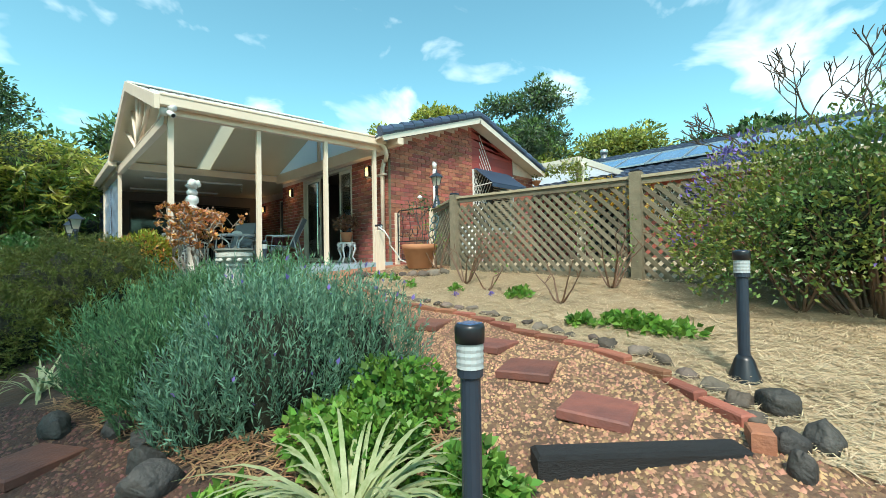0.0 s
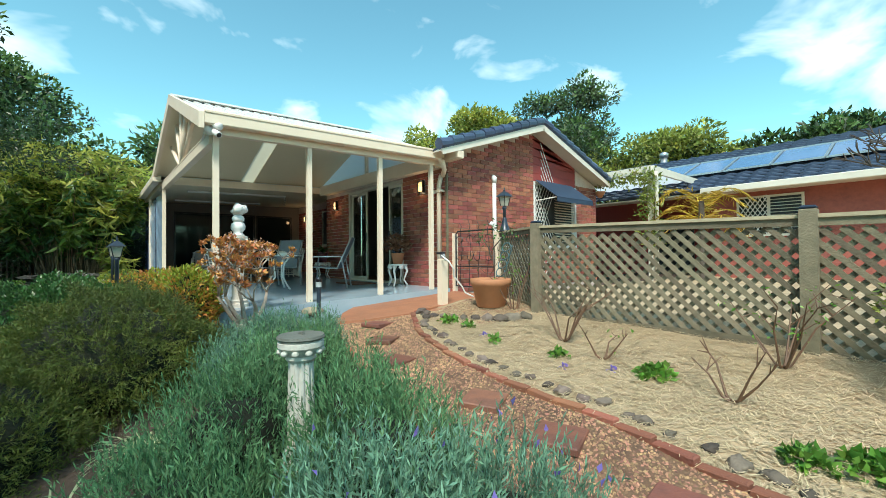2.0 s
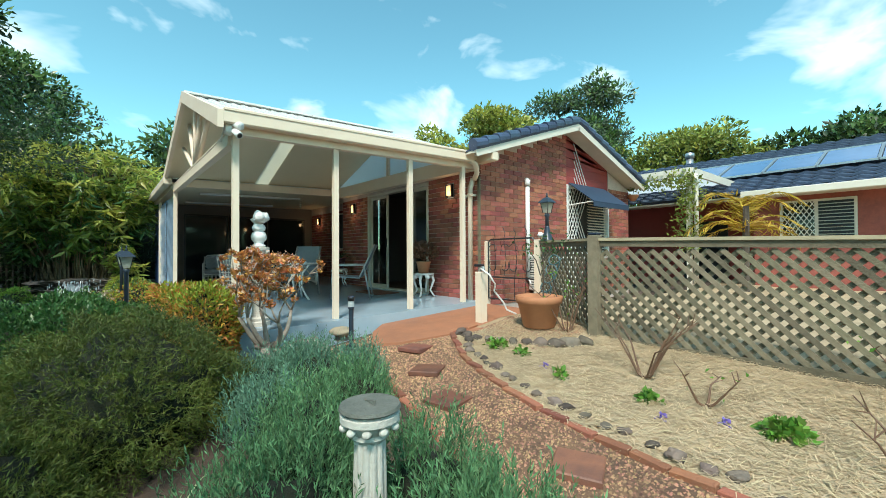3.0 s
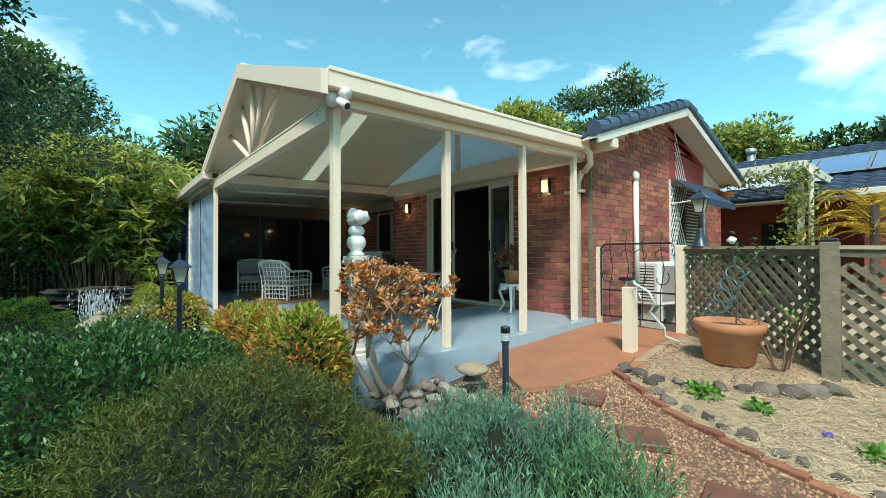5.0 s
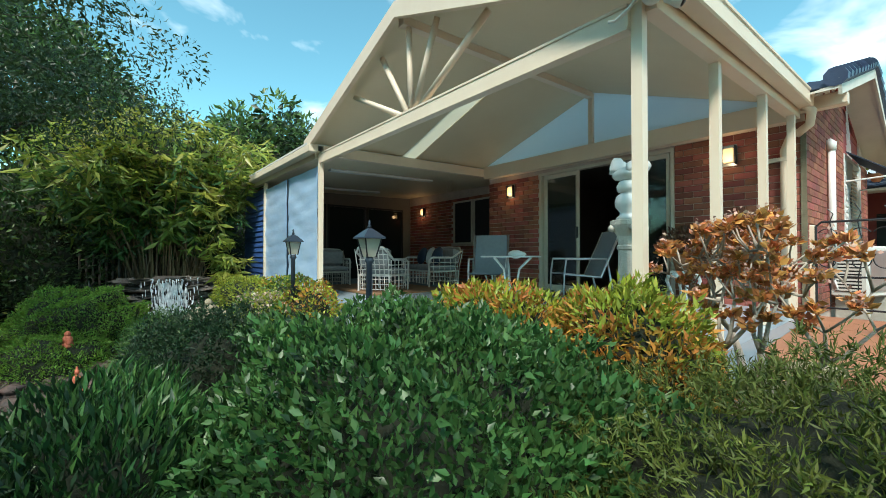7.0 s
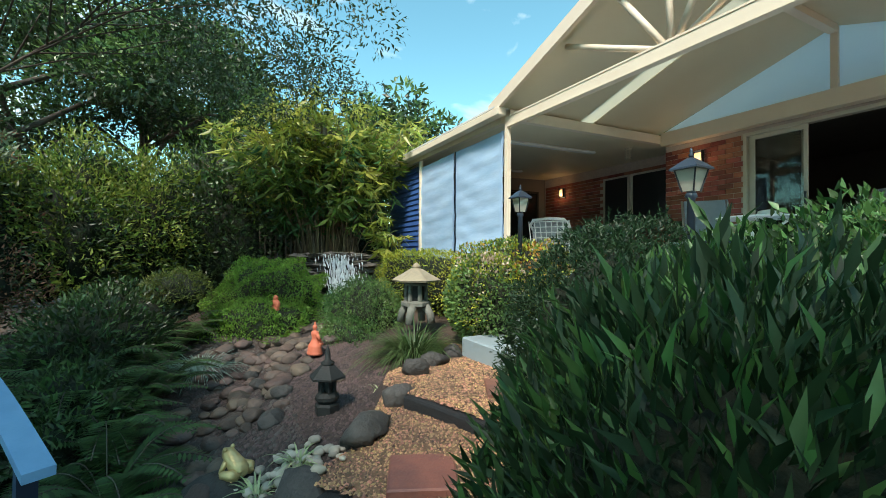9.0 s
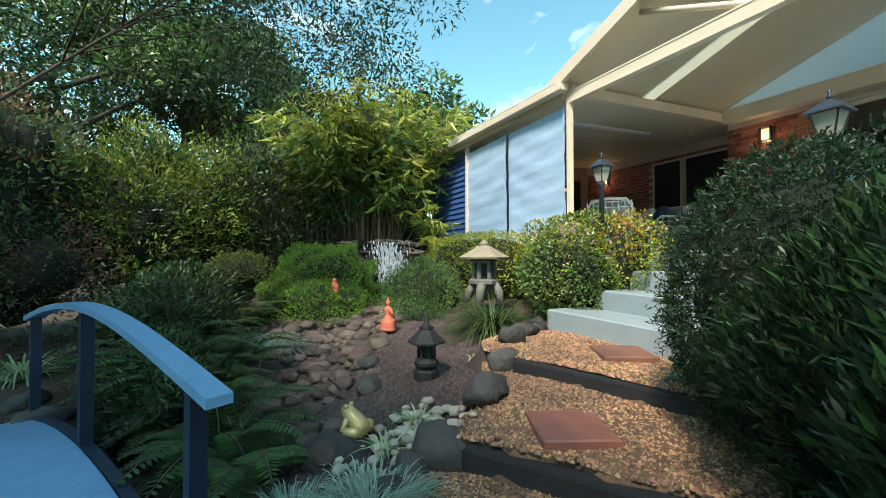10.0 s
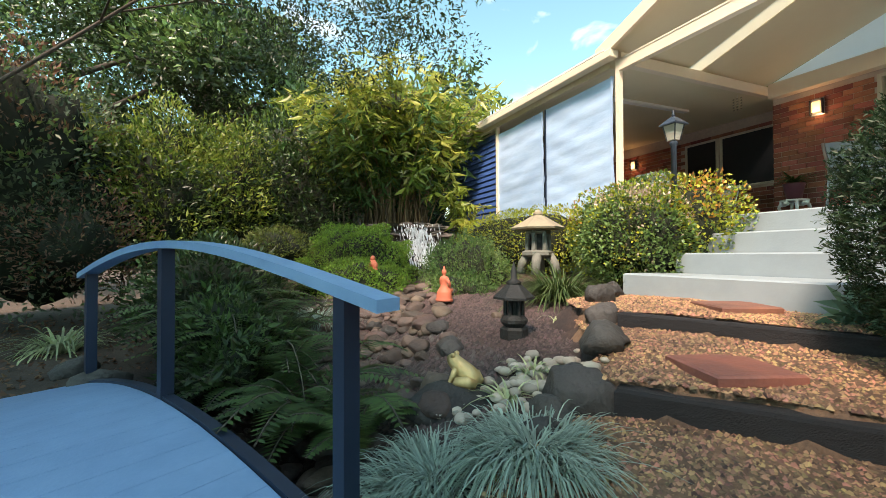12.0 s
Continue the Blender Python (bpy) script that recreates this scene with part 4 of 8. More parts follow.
solid("corner_strip", Shape().box(CORNER_X - 0.04, CORNER_X + 0.012, FRONT_Y - 0.03, FRONT_Y - 0.004, -0.05, 2.1, 0.004), LATTICE, "grey weathered timber corner strip", "trim", kind="structure")


def wall_light(x, y):
    ob = thing("wall_light", "square frosted wall light, lit warm, on brick", "wall light", "wall lights", at=(x, y, 1.95))
    part("back_plate", Shape().box(-0.09, 0.09, -0.02, 0.0, -0.14, 0.14, 0.004), STEEL, ob)
    part("lamp_glass", Shape().box(-0.056, 0.056, -0.07, -0.022, -0.095, 0.095, 0.01), SCONCE, ob, "warm glowing frosted glass")
    for sx in (-0.078, 0.078):
        part("side_bar", Shape().box(sx - 0.008, sx + 0.008, -0.08, -0.021, -0.12, 0.12), BLACK, ob)
    for k in range(4):
        part("edge_stud", Shape().box(-0.085, -0.072, -0.084, -0.08, -0.09 + k * 0.055, -0.06 + k * 0.055), BLACK, ob)
    lamp = new("sconce_lamp", bpy.data.lights.new("sconce_lamp", "POINT"))
    lamp.data.energy, lamp.data.color, lamp.data.shadow_soft_size = 1.3, (1.0, 0.66, 0.33), 0.05
    lamp.location = (x, y - 0.16, 1.9)
    return ob


for x, y in ((-0.74, FRONT_Y), (-4.55, FRONT_Y), (-8.9, 4.68)):
    wall_light(x, y)

# security camera on the corner post
sc = thing("floodlight_camera", "white security floodlight camera under the roof corner", "security camera", at=(0.0, -0.04, 2.16))
sc.scale = (0.86, 0.86, 0.86)
part("junction", Shape().blob((0.02, -0.02, 0), (0.07, 0.07, 0.075), 0.02, 1), WHITE, sc, smooth=True)
part("arm", Shape().tube([(0.05, 0.0, 0.03), (0.09, 0.03, 0.05), (0.10, 0.04, -0.02), (0.06, 0.0, -0.03)], 0.018, 8), WHITE, sc, smooth=True)
part("camera_body", Shape().tube([(0.085, 0.02, -0.025), (0.10, 0.028, -0.035), (0.165, 0.065, -0.085), (0.18, 0.072, -0.096)], [0.03, 0.042, 0.048, 0.044], 12), WHITE, sc, smooth=True)
part("lens", Shape().tube([(0.178, 0.071, -0.094), (0.186, 0.075, -0.1)], [0.036, 0.03], 12), BLACK, sc, smooth=True)
part("lamp_head", Shape().tube([(0.085, 0.025, 0.055), (0.10, 0.035, 0.05), (0.165, 0.085, 0.03), (0.175, 0.092, 0.027)], [0.03, 0.042, 0.052, 0.05], 12), WHITE, sc, smooth=True)
part("cable", Shape().tube([(-0.06, -0.06, 0.0), (-0.12, -0.07, -0.06), (-0.22, -0.065, -0.1), (-0.27, -0.06, -0.08)], 0.012, 6), PLASTIC, sc, smooth=True)

# air conditioner
ac = thing("air_conditioner", "ivory outdoor air conditioner unit beside the wall", "air conditioner", at=(0.30, 5.42, 0.05), turn=-12)
part("casing", Shape().box(-0.17, 0.17, -0.42, 0.42, 0.05, 0.72, 0.02), PLASTIC, ac)
part("fan_guard", Shape().box(0.172, 0.18, -0.3, 0.2, 0.12, 0.66), STEEL, ac)
part("grille_back", Shape().box(-0.13, 0.13, -0.424, -0.421, 0.12, 0.66), BLACK, ac)
for k in range(12):
    part("grille_slat", Shape().box(-0.13, 0.13, -0.432, -0.425, 0.13 + k * 0.045, 0.155 + k * 0.045), PLASTIC, ac)
for y in (-0.3, 0.3):
    part("foot", Shape().box(-0.16, 0.16, y - 0.04, y + 0.04, -0.35, 0.05), CONCRETE, ac)


# ---- gate and lattice fence ----
gp = thing("gate", "black wrought iron garden gate with scrollwork, closed", "gate")
GY = 3.93
gx0, gx1 = 0.075, 1.055
part("gate_frame", Shape().tube([(gx0, GY, 0.03), (gx0, GY, 0.98), (gx0 + 0.05, GY, 1.03), (gx1 - 0.05, GY, 1.03), (gx1, GY, 0.98), (gx1, GY, 0.03)], 0.014, 6), BLACK, gp)
for z in (0.04, 0.40):
    part("gate_rail", Shape().tube([(gx0, GY, z), (gx1, GY, z)], 0.012, 6), BLACK, gp)


def scroll(x, z, r, flip, turn):
    pts = []
    for k in range(22):
        a = k / 21 * 4.2
        rr = r * (1 - 0.75 * k / 21)
        pts.append((x + flip * (rr * math.cos(a + turn)), GY, z + rr * math.sin(a + turn)))
    return Shape().tube(pts, 0.006, 5)


for k in range(4):
    xx = gx0 + 0.12 + k * 0.225
    part("scroll", scroll(xx, 0.86, 0.11, 1 if k % 2 else -1, 0.4), BLACK, gp)
    part("scroll", scroll(xx, 0.58, 0.12, -1 if k % 2 else 1, 2.4), BLACK, gp)
    part("bar", Shape().tube([(xx, GY, 0.04), (xx, GY, 0.40), (xx + 0.05, GY, 0.7), (xx, GY, 1.03)], 0.006, 5), BLACK, gp)
    part("spire", Shape().tube([(xx, GY, 1.03), (xx + 0.03, GY, 1.12), (xx - 0.02, GY, 1.18 + 0.05 * (k % 2))], 0.006, 5), BLACK, gp)
for x in (0.015, 1.12):
    solid("gate_post", Shape().box(x - 0.05, x + 0.05, GY - 0.05, GY + 0.05, -0.1, 1.0, 0.008), CREAM, "cream painted square gate post", "post", "gate posts")
bo = thing("tap_post", "cream timber tap post beside the path", "post", at=(1.047, 2.782, -0.03))
part("post", Shape().box(-0.055, 0.055, -0.055, 0.055, -0.1, 0.58, 0.006), CREAM, bo)
part("tap", Shape().tube([(-0.03, 0, 0.58), (-0.03, 0, 0.64), (0.06, -0.02, 0.64), (0.08, -0.02, 0.6)], 0.018, 8), STEEL, bo, smooth=True)
part("tap_head", Shape().box(-0.1, 0.03, -0.035, 0.035, 0.645, 0.68, 0.008), BLACK, bo)
hose = [(1.14, 2.68, 0.6), (1.28, 2.7, 0.52), (1.3, 2.78, 0.4), (1.22, 2.85, 0.3), (1.34, 2.9, 0.15), (1.3, 3.0, 0.05), (1.42, 3.05, 0.0)]
solid("garden_hose", Shape().tube(hose, 0.012, 8), WHITE, "pale coiled garden hose hanging from the tap", "hose", smooth=True)
coil = []
for k in range(90):
    a = k * 0.42
    coil.append((1.52 + 0.004 * k + 0.09 * math.cos(a), 3.42 - 0.0015 * k + 0.03 * math.sin(a), 0.05 + k * 0.008 + 0.09 * math.sin(a)))
solid("coiled_hose", Shape().tube(coil, 0.009, 6), material("teal_hose_plastic", (0.10, 0.20, 0.22), 0.4), "dark teal coiled hose hung on the lattice", "hose", smooth=True)

fence = thing("lattice_fence", "weathered grey timber lattice fence with pale cap", "fence")
RUNS = [((1.18, 3.93), (2.55, 3.06), 0.955, 0.93), ((2.55, 3.06), (5.05, 3.17), 0.93, 0.875), ((5.05, 3.17), (7.5, 3.25), 0.875, 0.85), ((7.5, 3.25), (10.2, 3.3), 0.85, 0.83)]
for (ax, ay), (bx, by), za, zb in RUNS:
    L = math.hypot(bx - ax, by - ay)
    ux, uy = (bx - ax) / L, (by - ay) / L
    nx_, ny_ = uy, -ux
    bot = min(land(ax, ay), land(bx, by)) + 0.03
    top = min(za, zb) - 0.06
    part("cap", Shape().beam((ax, ay, za + 0.012), (bx, by, zb + 0.012), 0.10, 0.03), CAPWOOD, fence, "pale timber cap")
    part("rail", Shape().beam((ax + nx_ * 0.022, ay + ny_ * 0.022, za - 0.035), (bx + nx_ * 0.022, by + ny_ * 0.022, zb - 0.035), 0.02, 0.06), LATTICE, fence)
    part("rail", Shape().beam((ax, ay, bot), (bx, by, bot), 0.05, 0.07), LATTICE, fence)
    hgt = top - bot
    step = 0.118
    for d, off in ((1, 0.012), (-1, -0.006)):
        s0 = -hgt
        while s0 < L:
            lo, hi = s0, s0 + hgt
            t0, t1 = max(0.0, -lo / hgt), min(1.0, (L - lo) / hgt)
            if t1 - t0 > 0.06:
                sa, sb = lo + hgt * t0, lo + hgt * t1
                z0, z1 = bot + hgt * t0, bot + hgt * t1
                if d > 0:
                    z0, z1 = top - hgt * t0, top - hgt * t1
                pa = (ax + ux * sa + nx_ * off, ay + uy * sa + ny_ * off, z0)
                pb = (ax + ux * sb + nx_ * off, ay + uy * sb + ny_ * off, z1)
                part("slat", Shape().beam(pa, pb, 0.012, 0.042, up=(-nx_ * 0.001, -ny_ * 0.001, 1)), LATTICE, fence)
            s0 += step
for x, y, z in ((2.55, 3.03, 1.015), (5.05, 3.14, 0.97), (7.5, 3.22, 0.92)):
    p = part("post", Shape().box(x - 0.055, x + 0.055, y - 0.055, y + 0.055, land(x, y) - 0.1, z - 0.03, 0.006), LATTICE, fence)
    part("post_cap", Shape().box(x - 0.05, x + 0.05, y - 0.05, y + 0.05, z - 0.03, z, 0.012), NAVYPAINT, p, "navy metal post cap")


# ---- lamps ----
def carriage_lamp(name, label, x, y, z0, h, glass_r=0.075, base="flare"):
    """A lantern-headed lamp: flared base, pole, four-sided glass head and peaked hat."""
    ob = thing(name, label, "garden lamp", "carriage lamps", at=(x, y, z0))
    hz = h - 0.30
    part("base", Shape().lathe([(0.10, 0.0), (0.085, 0.02), (0.05, 0.12), (0.032, 0.2), (0.03, 0.22)], 12), LAMPBLUE, ob, smooth=True)
    part("pole", Shape().lathe([(0.028, 0.2), (0.025, hz - 0.05), (0.04, hz - 0.03), (0.028, hz)], 12), LAMPBLUE, ob, smooth=True)
    part("lamp_glass", Shape().lathe([(0.05, hz + 0.005), (glass_r + 0.012, hz + 0.15)], 4, twist=math.pi / 4), LAMPGLASS, ob, "cream frosted glass")
    for a in range(4):
        t = math.pi / 4 + a * math.pi / 2
        part("glazing_bar", Shape().tube([(0.056 * math.cos(t), 0.056 * math.sin(t), hz), ((glass_r + 0.018) * math.cos(t), (glass_r + 0.018) * math.sin(t), hz + 0.155)], 0.006, 5), BLACK, ob)
    part("hat", Shape().lathe([(glass_r + 0.055, hz + 0.15), (glass_r + 0.05, hz + 0.162), (0.055, hz + 0.215), (0.02, hz + 0.235)], 4, twist=math.pi / 4), LAMPBLUE, ob)
    part("finial", Shape().lathe([(0.012, hz + 0.235), (0.018, hz + 0.25), (0.008, hz + 0.265), (0.012, hz + 0.28), (0.002, hz + 0.305)], 8), LAMPBLUE, ob, smooth=True)
    return ob


carriage_lamp("carriage_lamp", "blue-black carriage lamp standing on the fence cap", 1.37, 3.80, 0.967, 0.70)
carriage_lamp("carriage_lamp", "blue-black carriage lamp on a pole in the clipped hedge", -3.692, -0.90, -0.45, 1.39)
carriage_lamp("carriage_lamp", "blue-black carriage lamp on a pole beside the steps", -1.857, -0.886, -0.47, 1.388, 0.085)


def solar_light(x, y, z0, h):
    ob = thing("solar_light", "black solar stake light with clear ribbed head", "solar light", "solar lights", at=(x, y, z0))
    part("base", Shape().lathe([(0.088, 0.0), (0.084, 0.02), (0.062, 0.07), (0.04, 0.14), (0.029, 0.16)], 14), BLACK, ob, smooth=True)
    part("stake", Shape().lathe([(0.025, 0.12), (0.025, h - 0.13), (0.032, h - 0.125), (0.032, h - 0.105)], 14), LAMPBLUE, ob)
    prof = []
    for k in range(9):
        prof.append((0.0325 if k % 2 else 0.034, h - 0.105 + k * 0.0078))
    part("lens", Shape().lathe(prof, 16), LENS, ob, "clear ribbed lens")
    part("cap", Shape().lathe([(0.036, h - 0.045), (0.037, h - 0.008), (0.034, h)], 16), BLACK, ob, smooth=True)
    part("solar_cell", Shape().box(-0.022, 0.022, -0.022, 0.022, h + 0.0005, h + 0.003), SOLAR, ob)
    return ob


solar_light(5.963, -0.498, -0.69, 0.635)
solar_light(6.244, 1.13, -0.545, 0.655)
solar_light(1.03, 0.89, -0.33, 0.68)

# ---- pots, pedestals and statues ----
pot = thing("terracotta_pot", "large round terracotta pot beside the fence", "pot", at=(1.889, 2.912, -0.085))
part("bowl", Shape().lathe([(0.17, 0.0), (0.185, 0.01), (0.25, 0.28), (0.268, 0.29), (0.278, 0.37), (0.255, 0.375), (0.24, 0.33), (0.0, 0.32)], 32), TERRACOTTA, pot, smooth=True)
part("soil", Shape().lathe([(0.0, 0.322), (0.235, 0.328)], 24), SOIL, pot)
rng = np.random.default_rng(4)
rose = thing("potted_rose", "thin potted rose with one white bloom", "rose", at=(1.889, 2.912, 0.225))
for a, b in (((0.05, 0.02, 0), (0.03, 0.0, 0.75)), ((0.03, 0, 0.45), (0.22, 0.1, 0.7)), ((0.03, 0, 0.3), (-0.12, -0.05, 0.62))):
    m = (Vector(a) + Vector(b)) / 2 + Vector((0.03, 0.0, 0.02))
    part("stem", Shape().tube([a, m, b], [0.009, 0.007, 0.004], 6), TRUNK, rose)
p_ = np.array([(0.03, 0, 0.72), (0.2, 0.09, 0.68), (-0.1, -0.04, 0.6), (0.1, 0.05, 0.55)])[rng.integers(0, 4, 90)] + rng.normal(size=(90, 3)) * 0.07
part("foliage", leaf_mesh("foliage", p_, rng.normal(size=(90, 3)), 0.05, 0.025, L_HEDGE, rng), L_HEDGE, rose)
part("bloom", Shape().blob((0.03, 0, 0.79), (0.035, 0.035, 0.03), 0.4, 3), WHITE, rose, "white rose bloom", smooth=True)


def fluted(r0, r1, z0, z1, at, n=16, depth=0.12):
    s = Shape()
    v, q = [], []
    m = n * 4
    for r, z in ((r0, z0), (r1, z1)):
        for i in range(m):
            a = 2 * math.pi * i / m
            rr = r * (1 - depth * (0.5 + 0.5 * math.cos(n * a)) ** 2)
            v.append((at[0] + rr * math.cos(a), at[1] + rr * math.sin(a), at[2] + z))
    q = [(i, (i + 1) % m, m + (i + 1) % m, m + i) for i in range(m)]
    return s.add(v, q)


sd = thing("sundial", "white fluted cast stone sundial pedestal among lavender", "sundial", at=(3.45, -0.245, land(3.45, -0.245)))
hz = 0.19 - land(3.45, -0.245)
part("base", Shape().lathe([(0.115, 0.0), (0.115, 0.05), (0.1, 0.06), (0.1, 0.1), (0.08, 0.12), (0.088, 0.135), (0.075, 0.155)], 24), CONCRETE, sd)
part("shaft", fluted(0.075, 0.065, 0.15, hz - 0.14, (0, 0, 0), 12), CONCRETE, sd)
part("capital", Shape().lathe([(0.068, hz - 0.14), (0.08, hz - 0.125), (0.075, hz - 0.11), (0.10, hz - 0.075), (0.12, hz - 0.06), (0.12, hz - 0.035), (0.105, hz - 0.03), (0.105, hz - 0.025)], 24), CONCRETE, sd)
for k in range(10):
    a = k * 2 * math.pi / 10
    part("egg_moulding", Shape().blob((0.105 * math.cos(a), 0.105 * math.sin(a), hz - 0.085), (0.02, 0.02, 0.016), 0.1, k, 8, 5), CONCRETE, sd, smooth=True)
part("dial_plate", Shape().lathe([(0.115, hz - 0.024), (0.125, hz - 0.015), (0.12, hz - 0.002), (0.0, hz + 0.001)], 32), GREYSTONE, sd)
part("gnomon", Shape().add([(-0.05, -0.004, hz), (0.04, -0.004, hz), (0.04, -0.004, hz + 0.02), (-0.05, 0.004, hz), (0.04, 0.004, hz), (0.04, 0.004, hz + 0.02)], [(0, 1, 2), (5, 4, 3), (0, 3, 4, 1), (1, 4, 5, 2), (2, 5, 3, 0)]), GREYSTONE, sd)

BX, BY = -0.34, 0.35
pd = thing("column_pedestal", "white carved cast stone column beside the post", "pedestal", at=(BX, BY, slab_z(BX, BY)))
part("base", Shape().lathe([(0.13, 0.0), (0.13, 0.05), (0.11, 0.06), (0.115, 0.09), (0.09, 0.11), (0.085, 0.14)], 20), CONCRETE, pd)
part("shaft", Shape().lathe([(0.08, 0.14), (0.072, 0.5), (0.068, 0.74), (0.078, 0.75), (0.078, 0.77), (0.066, 0.78)], 20), CONCRETE, pd)
part("capital", Shape().lathe([(0.066, 0.78), (0.075, 0.84), (0.11, 0.9), (0.12, 0.92), (0.12, 0.95), (0.105, 0.955)], 16), CONCRETE, pd)
for k in range(4):
    a = k * math.pi / 2 + math.pi / 4
    part("volute", Shape().blob((0.108 * math.cos(a), 0.108 * math.sin(a), 0.895), (0.03, 0.03, 0.028), 0.1, k, 10, 6), CONCRETE, pd, smooth=True)
s = Shape().lathe([(0.075, 0.0), (0.08, 0.015), (0.06, 0.03), (0.055, 0.05), (0.085, 0.09), (0.09, 0.13), (0.075, 0.17), (0.05, 0.19), (0.07, 0.2), (0.078, 0.235), (0.06, 0.27), (0.04, 0.28)], 24)
s.blob((0.0, 0.0, 0.33), (0.11, 0.08, 0.055), 0.35, 5).blob((0.1, -0.02, 0.36), (0.055, 0.06, 0.06), 0.45, 6).blob((-0.085, 0.02, 0.375), (0.055, 0.06, 0.075), 0.5, 7).blob((0.03, 0.06, 0.36), (0.06, 0.05, 0.06), 0.4, 11).blob((-0.1, 0.01, 0.41), (0.018, 0.025, 0.03), 0.3, 8).blob((0.04, -0.04, 0.36), (0.04, 0.03, 0.045), 0.4, 9)
solid("bird_statue", s, WHITE, "white plaster bird on a round urn, on the column", "statue", smooth=True, at=Matrix.Translation((BX, BY, slab_z(BX, BY) + 0.957)))

bb = thing("stone_bird_bath", "small tan stone bowl on the gravel", "bird bath", at=(0.53, 1.02, -0.20))
part("foot", Shape().lathe([(0.09, 0.0), (0.07, 0.04), (0.08, 0.07)], 14), SANDSTONE, bb)
part("bowl", Shape().blob((0, 0, 0.10), (0.15, 0.14, 0.05), 0.2, 3, 18, 8), TANSTONE, bb, smooth=True)


# ---- patio furniture ----
def wicker_seat(name, label, category, x, y, turn, w=0.66, group=""):
    ob = thing(name, label, category, group, at=(x, y, slab_z(x, y)), turn=turn)
    hw, dpt = w / 2, 0.34
    for sx in (-hw, hw):
        for sy in (-dpt, dpt):
            part("leg", Shape().tube([(sx, sy, 0.0), (sx, sy, 0.34)], 0.018, 8), WICKER, ob)
    part("seat_frame", Shape().box(-hw, hw, -dpt, dpt, 0.30, 0.335, 0.01), WICKER, ob)
    n = max(6, int(w / 0.085))
    for k in range(n + 1):
        xx = -hw + w * k / n
        part("skirt_bar", Shape().tube([(xx, -dpt, 0.05), (xx, -dpt, 0.3)], 0.008, 5), WICKER, ob)
        part("back_bar", Shape().tube([(xx, dpt, 0.05), (xx, dpt + 0.02, 0.4), (xx * 1.05, dpt + 0.1, 0.8)], 0.009, 5), WICKER, ob)
    for k in range(9):
        z = 0.07 + k * 0.09
        o = 0.0 if z < 0.4 else (z - 0.4) * 0.24
        part("back_weave", Shape().tube([(-hw, dpt - 0.06 + o, z), (-hw * 0.7, dpt + 0.01 + o, z), (0, dpt + 0.03 + o, z), (hw * 0.7, dpt + 0.01 + o, z), (hw, dpt - 0.06 + o, z)], 0.009, 5), WICKER, ob)
    for sx in (-1, 1):
        part("armrest", Shape().tube([(sx * hw, -dpt, 0.3), (sx * hw, -dpt - 0.02, 0.55), (sx * hw, -dpt + 0.08, 0.61), (sx * hw, dpt * 0.6, 0.61), (sx * hw, dpt + 0.08, 0.75)], 0.022, 8), WICKER, ob, smooth=True)
        for k in range(5):
            yy = -dpt + 0.1 + k * 0.13
            part("arm_bar", Shape().tube([(sx * hw, yy, 0.05), (sx * hw, yy, 0.6)], 0.008, 5), WICKER, ob)
        for z in (0.12, 0.22, 0.42, 0.51):
            part("arm_rung", Shape().tube([(sx * hw, -dpt, z), (sx * hw, dpt, z)], 0.008, 5), WICKER, ob)
    part("top_rail", Shape().tube([(-hw, dpt + 0.06, 0.74), (-hw * 0.8, dpt + 0.11, 0.82), (0, dpt + 0.13, 0.84), (hw * 0.8, dpt + 0.11, 0.82), (hw, dpt + 0.06, 0.74)], 0.024, 8), WICKER, ob, smooth=True)
    for k in range(1 if w < 1 else 2):
        c0 = -hw + 0.03 + (w - 0.06) * k / (1 if w < 1 else 2)
        c1 = c0 + (w - 0.06) / (1 if w < 1 else 2) - 0.01
        part("seat_cushion", Shape().box(c0, c1, -dpt + 0.02, dpt - 0.06, 0.336, 0.45, 0.035), CUSHION, ob, "grey floral seat cushion")
        part("back_cushion", Shape().box(c0, c1, dpt - 0.11, dpt + 0.03, 0.452, 0.82, 0.05), CUSHION, ob, "grey floral back cushion")
    return ob


wicker_seat("wicker_armchair", "white rattan armchair with grey floral cushion, seen from behind", "armchair", -5.62, 1.42, -152, group="rattan seats")
wicker_seat("wicker_armchair", "white rattan armchair with grey cushion by the bay end", "armchair", -7.65, 1.25, 78, group="rattan seats")
wicker_seat("wicker_sofa", "white rattan two-seat sofa with grey cushions", "sofa", -6.3, 3.0, -12, w=1.45, group="rattan seats")
for dx, mat_, t in ((-0.35, NAVY, 12), (0.1, WHITE, -8), (0.42, NAVY, 20)):
    c = solid("cushion", Shape().blob((0, 0, 0), (0.2, 0.07, 0.2), 0.06, 2), mat_, "loose square cushion on the rattan sofa", "cushion", "sofa cushions", smooth=True, at=pose(-6.3 + dx, 2.97 - dx * 0.2, 0.63, -18, t, -12))
solid("rug", Shape().box(-7.6, -4.98, 0.9, 2.7, -0.052, -0.018, 0.004), material("tan_outdoor_rug", (0.28, 0.16, 0.08), 0.95, other=(0.2, 0.11, 0.06), scale=30), "tan outdoor rug under the rattan seats", "rug")

tb = thing("round_table", "white iron round patio table with curled legs", "table", at=(-2.64, 1.66, -0.043))
part("tabletop", Shape().lathe([(0.0, 0.655), (0.40, 0.655), (0.41, 0.665), (0.40, 0.675), (0.0, 0.676)], 32), WHITE, tb)
